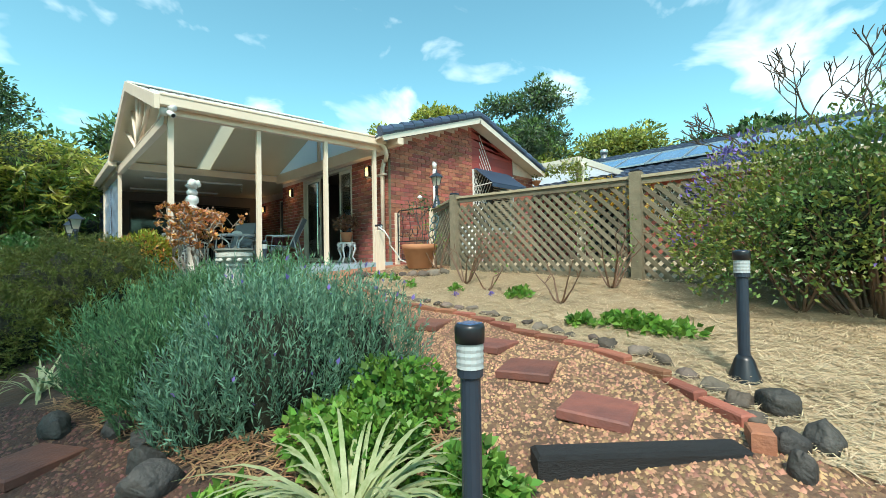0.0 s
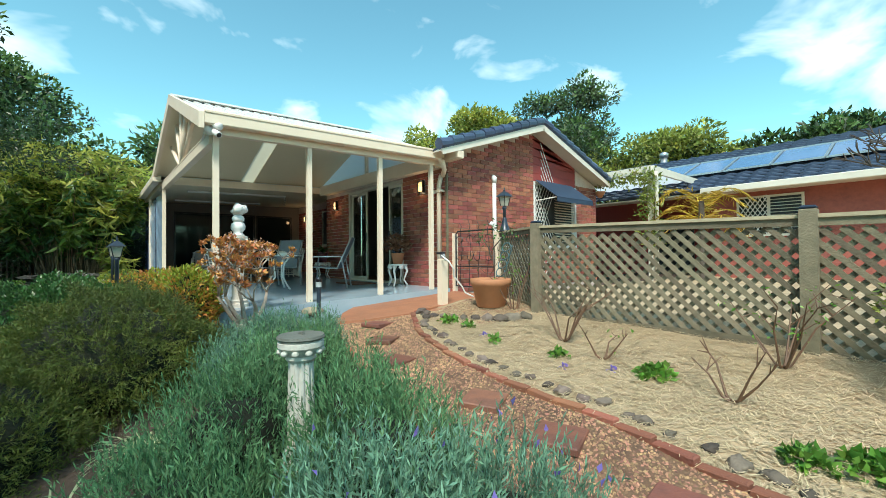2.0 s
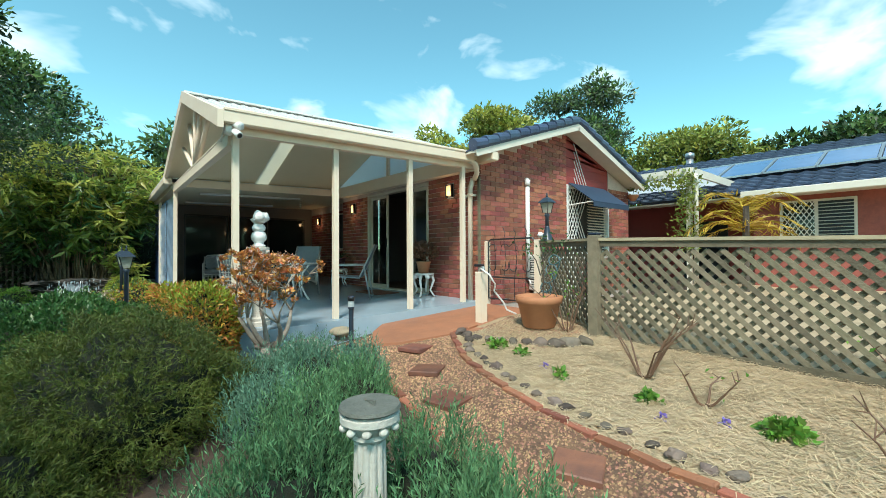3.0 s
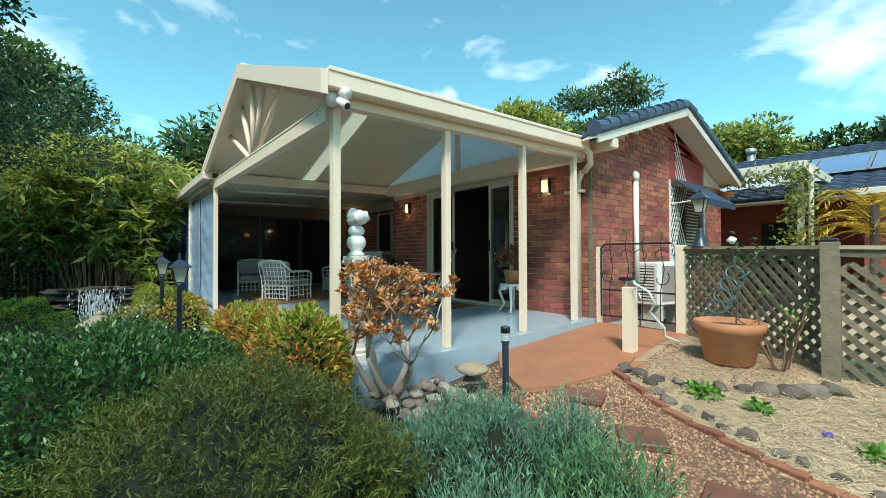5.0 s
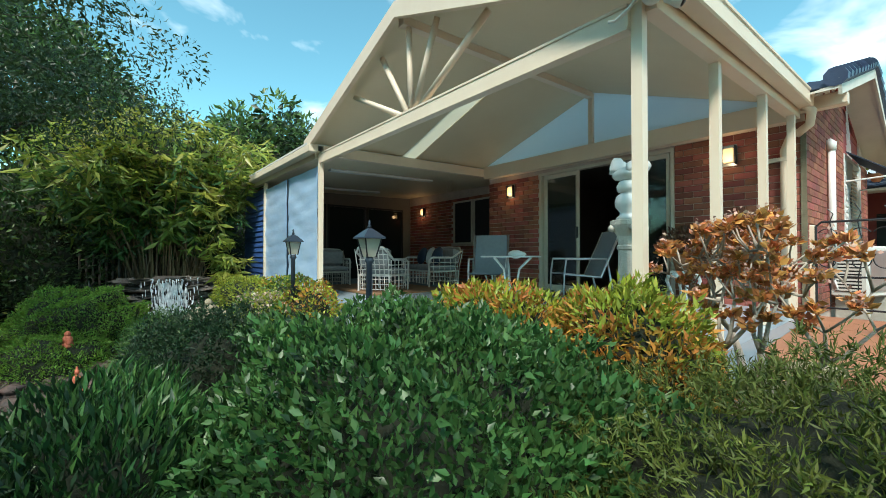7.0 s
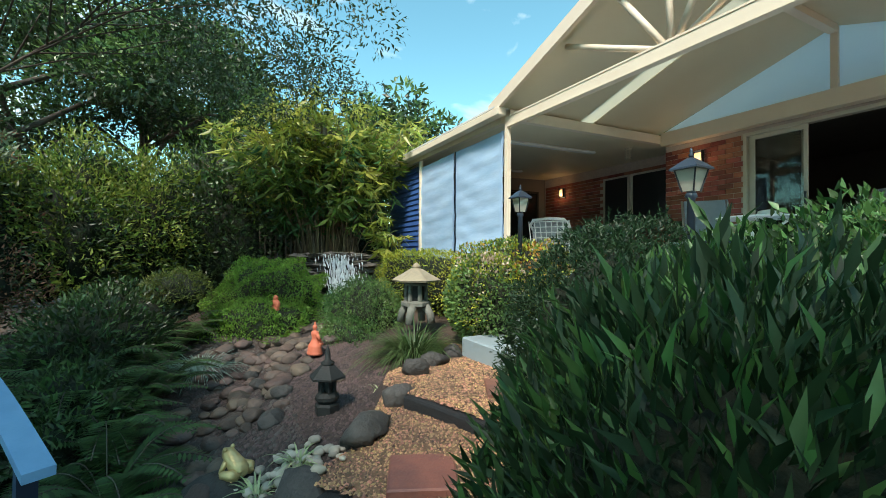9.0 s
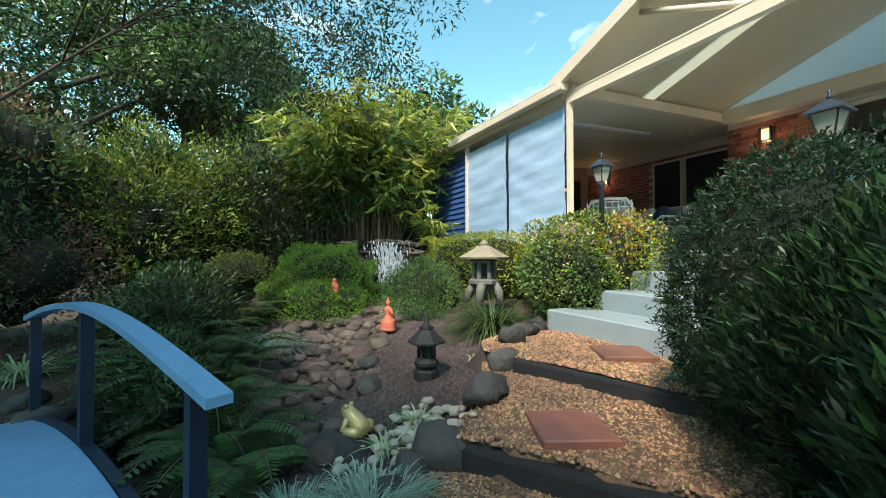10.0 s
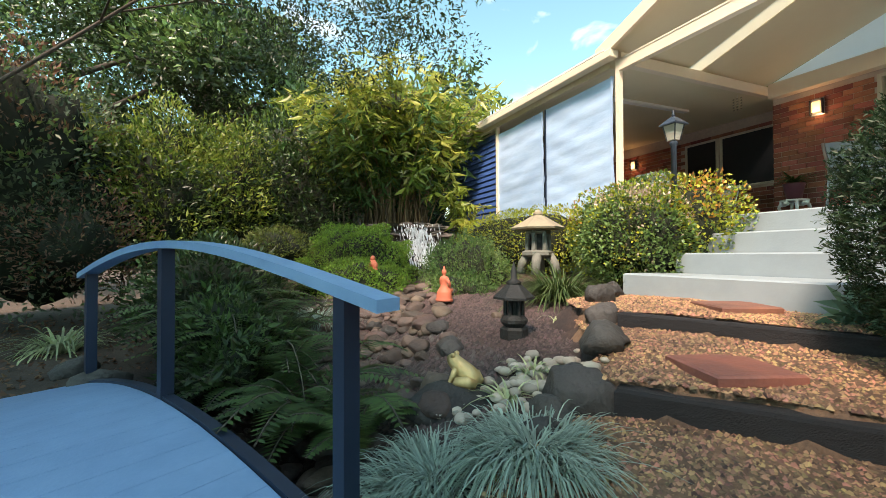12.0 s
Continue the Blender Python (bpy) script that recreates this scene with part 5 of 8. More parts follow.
for k in range(3):
    a = k * 2.094 + 0.4
    c, s_ = math.cos(a), math.sin(a)
    part("leg", Shape().tube([(0.28 * c, 0.28 * s_, 0.655), (0.12 * c, 0.12 * s_, 0.5), (0.08 * c, 0.08 * s_, 0.25), (0.2 * c, 0.2 * s_, 0.08), (0.28 * c, 0.28 * s_, 0.0)], [0.018, 0.016, 0.016, 0.016, 0.02], 8), WHITE, tb, smooth=True)
solid("shell_ornament", Shape().blob((0, 0, 0), (0.12, 0.09, 0.05), 0.4, 4), WHITE, "white shell ornament on the round table", "ornament", smooth=True, at=Matrix.Translation((-2.55, 1.68, 0.655)))


def sling_chair(x, y, turn):
    ob = thing("sling_chair", "grey sling patio armchair with metal frame", "chair", "sling chairs", at=(x, y, slab_z(x, y)), turn=turn)
    part("seat", Shape().beam((0, -0.25, 0.42), (0, 0.22, 0.38), 0.5, 0.012), SLING, ob)
    part("backrest", Shape().beam((0, 0.22, 0.385), (0, 0.5, 1.0), 0.5, 0.012), SLING, ob)
    for sx in (-0.27, 0.27):
        part("side_frame", Shape().tube([(sx, -0.28, 0.0), (sx, -0.27, 0.42), (sx, 0.22, 0.38), (sx, 0.5, 1.0)], 0.016, 8), STEEL, ob, smooth=True)
        part("armrest", Shape().tube([(sx, -0.27, 0.42), (sx, -0.24, 0.62), (sx, 0.3, 0.62)], 0.016, 8), STEEL, ob, smooth=True)
        part("back_leg", Shape().tube([(sx, 0.3, 0.62), (sx, 0.42, 0.0)], 0.016, 8), STEEL, ob, smooth=True)
    return ob


sling_chair(-3.25, 1.85, 40)
sling_chair(-2.15, 2.45, -35)


def iron_table(x, y):
    ob = thing("plant_table", "white cast iron plant table with curved legs", "side table", "plant tables", at=(x, y, 0))
    part("tabletop", Shape().lathe([(0.0, 0.40), (0.19, 0.40), (0.2, 0.415), (0.19, 0.43), (0.0, 0.431)], 24), WHITE, ob)
    for k in range(4):
        a = k * math.pi / 2 + 0.6
        c, s_ = math.cos(a), math.sin(a)
        part("leg", Shape().tube([(0.16 * c, 0.16 * s_, 0.40), (0.2 * c, 0.2 * s_, 0.3), (0.13 * c, 0.13 * s_, 0.12), (0.21 * c, 0.21 * s_, 0.0)], [0.03, 0.024, 0.016, 0.02], 8), WHITE, ob, smooth=True)
        b = a + math.pi / 4
        part("apron", Shape().blob((0.17 * math.cos(b), 0.17 * math.sin(b), 0.37), (0.05, 0.05, 0.04), 0.3, k, 10, 6), WHITE, ob, smooth=True)
    return ob


iron_table(-1.2, 3.5)
iron_table(-4.75, 3.48)
rng = np.random.default_rng(21)
pl = thing("potted_begonia", "dark red leaved plant in a terracotta pot", "pot plant", at=(-1.2, 3.5, 0.431))
part("pot", Shape().lathe([(0.09, 0), (0.13, 0.19), (0.14, 0.2), (0.14, 0.22), (0.12, 0.22), (0.0, 0.2)], 24), TERRACOTTA, pl, smooth=True)
p_, d_ = shell(rng, 500, (0, 0, 0.38), (0.27, 0.25, 0.2), 3, low=-0.6, depth=0.8)
part("foliage", leaf_mesh("foliage", p_, d_ + rng.normal(size=p_.shape) * 0.6, 0.07, 0.04, L_BROWN, rng), L_BROWN, pl)
pl = thing("potted_palm", "arching green palm in a maroon pot", "pot plant", at=(-4.75, 3.48, 0.431))
part("pot", Shape().lathe([(0.10, 0), (0.145, 0.24), (0.155, 0.25), (0.15, 0.27), (0.0, 0.25)], 24), material("maroon_glaze", (0.16, 0.05, 0.07), 0.35), pl, smooth=True)
a_ = rng.uniform(0, 6.28, 46)
w_ = np.stack([np.cos(a_), np.sin(a_), rng.uniform(0.5, 1.6, 46)], 1)
part("frond", strap_mesh("frond", np.tile([[0, 0, 0.26]], (46, 1)) + 0.0, w_, 0.5, 0.035, L_HEDGE, rng, 0.6, 5), L_HEDGE, pl)
ch = thing("wind_chime", "hanging shell wind chime under the beam", "wind chime", at=(-5.1, 2.6, 2.16))
part("cord", Shape().tube([(0, 0, 0), (0, 0, -0.05)], 0.003, 5), WHITE, ch)
for i in range(3):
    for j in range(5):
        part("chime_piece", Shape().box(-0.06 + i * 0.06 - 0.012, -0.06 + i * 0.06 + 0.012, -0.004, 0.004, -0.07 - j * 0.045, -0.05 - j * 0.045), TANSTONE, ch)


# ---- stones, edging, pavers, sleepers ----
def rock(x, y, size_, seed, mat=None, sink=0.3, z=None, turn=0.0, name="rock", label="dark weathered basalt rock half sunk in the ground", group="garden rocks", rough=0.45):
    z = land(x, y) if z is None else z
    size = tuple(a * 0.66 for a in size_) if name == "rock" else size_
    s = Shape().blob((0, 0, 0), size, rough * 0.6, seed, 20, 12)
    cut = random.Random(seed)
    for k in range(9):
        n = Vector((cut.gauss(0, 1), cut.gauss(0, 1), cut.gauss(0.3, 0.8))).normalized()
        h = cut.uniform(0.62, 0.9)
        for i, p in enumerate(s.v):
            q = Vector((p[0] / size[0], p[1] / size[1], p[2] / size[2]))
            over = q.dot(n) - h
            if over > 0:
                q -= n * over * 0.92
                s.v[i] = (q.x * size[0], q.y * size[1], q.z * size[2])
    return solid(name, s, mat or STONE, label, "rock", group, smooth=True, at=pose(x, y, z + size[2] * (1 - 2 * sink), 0, 0, turn))


rr = random.Random(5)
# small stones behind the brick edging, and the edging itself
edging = thing("brick_edging", "row of orange bricks edging the gravel path", "edging", kind="structure")


def along(pts, step):
    out, carry = [], 0.0
    for (ax, ay), (bx, by) in zip(pts, pts[1:]):
        L = math.hypot(bx - ax, by - ay)
        d = carry
        while d < L:
            t = d / L
            out.append((ax + (bx - ax) * t, ay + (by - ay) * t, math.degrees(math.atan2(by - ay, bx - ax))))
            d += step
        carry = d - L
    return out


brick_me = Shape().box(-0.108, 0.108, -0.032, 0.032, -0.06, 0.028, 0.007).mesh("edging_brick", EDGING)
for x, y, a in along(EDGE, 0.225):
    part("brick", brick_me, None, edging, at=pose(x, y, land(x, y) + rr.uniform(-0.006, 0.006), rr.uniform(-4, 4), rr.uniform(-2, 2), a + rr.uniform(-4, 4)))
for x, y, a in along([(0.95, 1.12), (1.25, 0.98), (2.0, 0.82), (3.0, 0.58), (4.2, 0.36), (5.2, 0.08)], 0.225):
    part("brick", brick_me, None, edging, at=pose(x, y, land(x, y) - 0.012 + rr.uniform(-0.006, 0.006), rr.uniform(-4, 4), 0, a + rr.uniform(-4, 4)))
for x, y, a in along([(px, py + 0.13) for px, py in EDGE[1:]], 0.15):
    sz = rr.uniform(0.035, 0.062)
    rock(x + rr.uniform(-0.03, 0.03), y + rr.uniform(-0.02, 0.05), (sz * 1.3, sz, sz * 0.62), rr.randrange(999), BORDER, 0.3, turn=rr.uniform(0, 180), name="border_stone", rough=0.7, label="rounded dark border stone along the mulch bed", group="border stones")
for x, y, a in along(POTROW, 0.15):
    sz = rr.uniform(0.05, 0.10)
    rock(x, y, (sz * 1.35, sz, sz * 0.75), rr.randrange(999), BORDER, 0.3, turn=rr.uniform(0, 180), name="border_stone", rough=0.7, label="rounded dark border stone round the pot bed", group="border stones")
for x, y, sx, sy, sz in ((6.40, 0.86, 0.18, 0.13, 0.1), (6.53, 0.66, 0.13, 0.1, 0.09), (6.8, 0.75, 0.15, 0.1, 0.08), (6.46, 0.56, 0.1, 0.08, 0.09), (7.0, 0.6, 0.13, 0.1, 0.07), (6.5, 0.42, 0.07, 0.06, 0.09), (7.25, 0.75, 0.14, 0.09, 0.08)):
    rock(x, y, (sx, sy, sz), rr.randrange(999), turn=rr.uniform(0, 180))
for x, y, sx, sy, sz in ((5.22, -0.98, 0.15, 0.12, 0.07), (4.88, -0.96, 0.17, 0.13, 0.13), (4.66, -0.95, 0.12, 0.1, 0.1), (4.45, -0.92, 0.11, 0.1, 0.08), (4.2, -1.0, 0.1, 0.09, 0.1), (3.95, -1.2, 0.13, 0.1, 0.11), (3.6, -1.55, 0.13, 0.11, 0.1)):
    rock(x, y, (sx, sy, sz), rr.randrange(999), turn=rr.uniform(0, 180), rough=0.75)

# pavers
pav = Shape().box(-0.14, 0.14, -0.14, 0.14, -0.03, 0.018, 0.008).mesh("paver", PAVER)
for x, y, a in ((5.85, 0.44, 12), (5.37, 0.63, 20), (4.95, 0.82, 8), (4.27, 0.91, 18), (3.62, 0.98, 25), (2.45, 1.01, 10), (1.88, 1.24, 35), (1.32, 1.51, 20), (4.2, -1.29, 30), (4.0, -1.95, 18)):
    ob = tagged(new("paver", pav), "square reddish brown paver set in the gravel", "paver", "stepping pavers")
    ob.matrix_basis = pose(x, y, land(x, y) + 0.012, rr.uniform(-2, 2), rr.uniform(-2, 2), a)
for x, y, z, a in ((-2.09, -2.77, -0.945, -23), (-2.62, -1.83, -0.80, -28), (-1.55, -3.5, -1.13, -20)):
    ob = tagged(new("paver", pav), "square brown paver on the stepped gravel path", "paver", "stepping pavers")
    ob.matrix_basis = pose(x, y, z, 0, 0, a) @ Matrix.Diagonal((1.25, 1.25, 1.0, 1.0))


def sleeper(a, b, top, label):
    d = Vector((b[0] - a[0], b[1] - a[1], 0))
    L = d.length
    s = Shape().box(-L / 2, L / 2, -0.05, 0.05, -0.17, 0.0, 0.012)
    return solid("sleeper", s, SLEEPER, label, "timber sleeper", "sleepers", at=pose((a[0] + b[0]) / 2, (a[1] + b[1]) / 2, top, 0, 0, math.degrees(math.atan2(d.y, d.x))))


sleeper((5.85, -0.06), (6.34, 0.47), -0.55, "weathered black timber sleeper across the gravel path")
sleeper((-2.88, -2.52), (-1.25, -1.95), -0.82, "black timber sleeper forming a garden step")
sleeper((-2.26, -3.235), (-0.95, -2.35), -1.003, "black timber sleeper forming a lower garden step")
solid("brick_block", Shape().box(-0.035, 0.035, -0.05, 0.05, -0.1, 0.035, 0.006), EDGING, "upright orange brick ending the edging", "brick", at=pose(6.38, 0.52, -0.535, 0, 0, 20))

# lower garden rocks
for x, y, sx, sy, sz, sk in ((-3.72, -1.72, 0.17, 0.13, 0.12, 0.3), (-3.5, -2.0, 0.2, 0.15, 0.13, 0.3), (-3.3, -2.3, 0.2, 0.15, 0.14, 0.3), (-2.98, -2.55, 0.22, 0.16, 0.14, 0.3), (-2.66, -2.9, 0.28, 0.2, 0.16, 0.3), (-2.37, -3.47, 0.19, 0.14, 0.13, 0.35), (-2.28, -3.62, 0.16, 0.13, 0.13, 0.3),
                            (-3.55, -3.38, 0.2, 0.17, 0.12, 0.3), (-4.05, -3.25, 0.17, 0.14, 0.1, 0.3), (-4.9, -3.4, 0.16, 0.13, 0.1, 0.3), (-5.3, -3.45, 0.15, 0.12, 0.09, 0.3), (-5.9, -3.3, 0.14, 0.12, 0.08, 0.3), (-3.2, -3.95, 0.24, 0.18, 0.1, 0.35), (-3.7, -4.1, 0.22, 0.18, 0.1, 0.35), (-4.6, -5.6, 0.3, 0.2, 0.16, 0.3), (-5.2, -5.9, 0.28, 0.2, 0.15, 0.3), (-4.1, -5.9, 0.26, 0.2, 0.14, 0.3), (-2.65, -4.2, 0.2, 0.16, 0.1, 0.3)):
    rock(x, y, (sx, sy, sz), rr.randrange(999), sink=sk, turn=rr.uniform(0, 180), rough=0.55, label="dark mossy basalt rock by the creek bed")
for k in range(210):
    x = -2.6 - 4.3 * rr.random() ** 0.8
    cy = -3.9 + 0.40 * max(0.0, -4.2 - x) if x < -4.2 else -3.9 - 0.5 * (x + 4.2)
    y = cy + rr.gauss(0.12, 0.36)
    sz = rr.uniform(0.045, 0.115)
    rock(x, y, (sz * 1.25, sz, sz * 0.65), rr.randrange(999), CREEKSTONE, sink=0.25, turn=rr.uniform(0, 180), name="creek_stone", label="smooth brown river stone in the dry creek", group="creek stones", rough=0.25)
rock(-2.85, -3.66, (0.48, 0.40, 0.17), 77, sink=0.5, z=-1.215, label="flat dark slab of rock under the frog", rough=0.3, turn=25)
rock(-2.385, -3.33, (0.28, 0.20, 0.28), 91, sink=0.5, z=-1.12, label="large dark basalt rock ending the lower garden step", turn=40)
for k in range(95):
    x, y = rr.gauss(-2.68, 0.12), rr.gauss(-3.34, 0.18)
    sz = rr.uniform(0.018, 0.037)
    me = Shape().blob((0, 0, 0), (sz * 1.2, sz, sz * 0.7), 0.2, k, 10, 6)
    solid("pebble", me, PEBBLE, "smooth cream river pebble", "pebble", "cream pebbles", smooth=True, at=pose(x, y, land(x, y) + sz * 0.35 + rr.uniform(0, 0.02), 0, 0, rr.uniform(0, 180)))


# ---- scattered gravel, straw and chips ----
def scatter(test, n, box, rng):
    p = rng.uniform((box[0], box[2]), (box[1], box[3]), (n, 2))
    keep = [i for i, (x, y) in enumerate(p) if test(x, y)]
    p = p[keep]
    z = np.array([land(x, y) for x, y in p])
    return np.column_stack([p, z])


def stones(name, label, pts, size, mat, rng):
    n = len(pts)
    base = np.array([(1, 0, -0.5), (0, 1, -0.5), (-1, 0, -0.5), (0, -1, -0.5), (0, 0, 1)], float)
    s = size * rng.uniform(0.5, 1.4, (n, 1, 1)) * np.stack([np.ones(n), rng.uniform(0.6, 1, n), rng.uniform(0.35, 0.7, n)], 1)[:, None, :]
    a = rng.uniform(0, 6.28, n)
    v = base[None] * s + rng.normal(size=(n, 5, 3)) * size * 0.15
    x = v[:, :, 0] * np.cos(a)[:, None] - v[:, :, 1] * np.sin(a)[:, None]
    y = v[:, :, 0] * np.sin(a)[:, None] + v[:, :, 1] * np.cos(a)[:, None]
    v = np.stack([x, y, v[:, :, 2]], 2) + pts[:, None, :]
    f = np.array([(0, 1, 4), (1, 2, 4), (2, 3, 4), (3, 0, 4)])
    q = (np.arange(n) * 5)[:, None, None] + f[None]
    return tagged(new(name, fast_mesh(name, v.reshape(-1, 3), q.reshape(-1, 3), mat)), label, "gravel", kind="stuff")


rng = np.random.default_rng(31)
g = scatter(lambda x, y: zone(x, y) == 1, 120000, (0.9, 7.6, -1.4, 2.3), rng)
stones("gravel", "mixed orange brown river gravel on the path", g, 0.0128, GRAVEL, rng)
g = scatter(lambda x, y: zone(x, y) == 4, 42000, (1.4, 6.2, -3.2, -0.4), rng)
stones("gravel", "red-brown gravel darkened in colour for the shaded path", g, 0.014, GRAVELRED, rng)
g = scatter(lambda x, y: zone(x, y) == 1 and y < -1.55, 70000, (-3.6, 0.0, -4.6, -1.5), rng)
stones("gravel", "mixed orange brown gravel on the lower path", g, 0.0125, GRAVELLOW, rng)
g = scatter(lambda x, y: -0.2 < x < 1.0 and 0.4 < y < 1.75 and x > 0.16, 3500, (0.15, 1.2, 0.3, 1.75), rng)
stones("gravel", "pale gravel beside the patio slab", g, 0.014, GRAVEL, rng)
g = scatter(lambda x, y: 1.3 < x < 2.4 and 2.3 < y < 3.3, 4000, (1.3, 2.4, 2.3, 3.3), rng)
stones("gravel", "pale gravel round the big pot", g, 0.014, GRAVEL, rng)
g = scatter(left_of_bank, 30000, (-6.0, -2.2, -4.4, -1.9), rng)
stones("bark_mulch", "dark brown bark chip mulch", g, 0.018, BARK, rng)
# dark stones between the path and the mulch bed in the shade
g = scatter(lambda x, y: left_of_bank(x, y), 5000, (-7, -2.2, -4.8, -3.2), rng)
stones("creek_gravel", "small dark creek bed gravel", g, 0.025, STONEJ, rng)


def blades(name, label, pts, length, width, mat, rng, lift=0.12, category="mulch"):
    n = len(pts)
    a = rng.uniform(0, 6.28, n)
    way = np.stack([np.cos(a), np.sin(a), rng.normal(size=n) * lift], 1)
    me = strap_mesh(name, pts + np.array([[0, 0, 0.008]]) + np.abs(rng.normal(size=(n, 1))) * np.array([[0, 0, 0.008]]), way, length, width, mat, rng, 0.05, 2)
    return tagged(new(name, me), label, category, kind="stuff")


g = scatter(lambda x, y: zone(x, y) == 2 and y < 3.2, 60000, (1.4, 8.2, 0.4, 3.2), rng)
blades("straw_mulch", "pale dry straw mulch over the bed", g, 0.08, 0.0036, STRAW, rng)
g = scatter(lambda x, y: zone(x, y) == 0 and x > 3.4, 9000, (3.4, 6.0, -1.2, 0.2), rng)
blades("straw_mulch", "brown dry straw mulch under the lavender", g, 0.10, 0.006, STRAWB, rng)
g = scatter(lambda x, y: True, 1500, (-9, -3.5, -8, -5.4), rng)
tagged(new("leaf_litter", leaf_mesh("leaf_litter", g + np.array([[0, 0, 0.01]]), rng.normal(size=g.shape) * np.array([[1, 1, 0.2]]), 0.06, 0.03, L_BROWN, rng)), "fallen brown leaves on the bare ground", "leaves", kind="stuff")


# ---- planting of the upper garden ----
def spiky(name, label, cx, cy, size, seed, mat, n, length=0.10, z=None, flowers=0):
    """A lavender-like bush of upright spikes, each set with narrow leaves."""
    rng = np.random.default_rng(seed)
    z = land(cx, cy) if z is None else z
    ob = thing(name, label, "shrub", "lavender bushes")
    ctr = (cx, cy, z + size[2] * 0.25)
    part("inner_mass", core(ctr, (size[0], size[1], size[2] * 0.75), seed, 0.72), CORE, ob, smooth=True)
    p, d = shell(rng, n, ctr, (size[0], size[1], size[2] * 0.75), seed, 0, -0.35, 0.22, 0.24, 4)
    up = unit(d * 0.45 + np.array([[0, 0, 1.0]]) + rng.normal(size=p.shape) * 0.13)
    per = 17
    h = rng.uniform(0.10, 0.27, n)[:len(p)]
    pos, way = [], []
    for k in range(per):
        t = k / per
        pos.append(p - up * 0.05 + up * (h * t)[:, None])
        way.append(unit(up * 1.0 + rng.normal(size=p.shape) * 0.42))
    part("foliage", leaf_mesh("foliage", np.concatenate(pos), np.concatenate(way), length * 0.36, 0.0066, mat, rng, bend=0.05), mat, ob)
    if flowers:
        i = rng.integers(0, len(p), flowers)
        part("flower_head", leaf_mesh("flower_head", p[i] + up[i] * 0.16, up[i] + rng.normal(size=(flowers, 3)) * 0.3, 0.03, 0.018, L_FLOWER, rng), L_FLOWER, ob)
    return ob


LAV = "soft grey-green lavender bush spilling over the gravel"
for i, (x, y, a, b, h, n, m) in enumerate(((4.55, -0.42, 0.42, 0.36, 0.60, 900, L_LAVB), (4.15, -0.72, 0.34, 0.30, 0.44, 650, L_LAV), (4.05, -0.1, 0.42, 0.36, 0.56, 800, L_LAV), (3.7, -0.8, 0.38, 0.34, 0.44, 650, L_LAV), (3.4, 0.1, 0.36, 0.28, 0.46, 600, L_LAV), (4.75, -0.05, 0.34, 0.28, 0.52, 600, L_LAVB), (3.15, -0.5, 0.4, 0.42, 0.5, 700, L_LAV), (4.55, -0.72, 0.24, 0.2, 0.34, 380, L_LAVB),
                                          (1.24, 0.30, 0.24, 0.22, 0.32, 420, L_LAVB), (1.78, 0.60, 0.20, 0.17, 0.36, 340, L_LAVB), (1.2, 0.0, 0.26, 0.22, 0.30, 380, L_LAVB), (2.42, -0.08, 0.36, 0.3, 0.44, 560, L_LAV), (1.95, -0.2, 0.3, 0.26, 0.34, 420, L_LAVB), (2.85, -0.25, 0.3, 0.3, 0.44, 460, L_LAV), (1.52, 0.30, 0.30, 0.26, 0.40, 460, L_LAVB), (2.15, 0.36, 0.30, 0.24, 0.38, 420, L_LAV))):
    spiky("lavender_bush", LAV, x, y, (a, b, h), 40 + i, m, n, flowers=26 if i in (0, 5) else 0)


def strappy(name, label, x, y, n, length, width, mat, seed, droop=0.7, spread=0.06, rise=(0.6, 2.2), z=None, category="plant", group="", split=False):
    rng = np.random.default_rng(seed)
    z = land(x, y) if z is None else z
    a = rng.uniform(0, 6.28, n)
    e = rng.uniform(*rise, n)
    way = np.stack([np.cos(a), np.sin(a), e], 1)
    roots = np.stack([x + np.cos(a) * rng.uniform(0, spread, n), y + np.sin(a) * rng.uniform(0, spread, n), np.full(n, z)], 1)
    if split:
        ob = thing(name, label, category, group)
        for k in range(n):
            part("leaf", strap_mesh("leaf", roots[k:k + 1], way[k:k + 1], length, width, mat, rng, droop, 6), None, ob)
        return ob
    return tagged(new(name, strap_mesh(name, roots, way, length, width, mat, rng, droop, 5)), label, category, group)


strappy("variegated_lily", "cream and green variegated strap-leaf clump", 5.56, -0.60, 230, 0.54, 0.018, L_STRAP, 61, 1.0, 0.09, split=True)
strappy("variegated_lily", "cream-striped strap-leaf clump at the dark shrub", 2.55, -0.85, 60, 0.42, 0.014, L_STRAP, 62, 0.9, 0.06, split=True)
strappy("variegated_lily", "cream-striped strap-leaf clump behind the lavender", 3.05, -1.25, 45, 0.40, 0.014, L_STRAP, 63, 1.0, 0.06, split=True)


def herb(name, label, x, y, r, h, seed, mat, n, length=0.042, width=0.03, category="plant", z=None):
    rng = np.random.default_rng(seed)
    z = land(x, y) if z is None else z
    p, d = shell(rng, n, (x, y, z), (r, r * 0.8, h), seed, low=0.0, depth=0.8, lump=0.3)
    ob = thing(name, label, category)
    part("foliage", leaf_mesh("foliage", p, d * np.array([[1, 1, 0.6]]) + rng.normal(size=p.shape) * 0.5, length, width, mat, rng), None, ob)
    for k in range(0, len(p), max(1, len(p) // 12)):
        part("stem", Shape().tube([(x, y, z - 0.01), (x * 0.5 + p[k][0] * 0.5, y * 0.5 + p[k][1] * 0.5, z * 0.4 + p[k][2] * 0.6), tuple(p[k])], [0.003, 0.0025, 0.002], 4), mat, ob)
    return ob


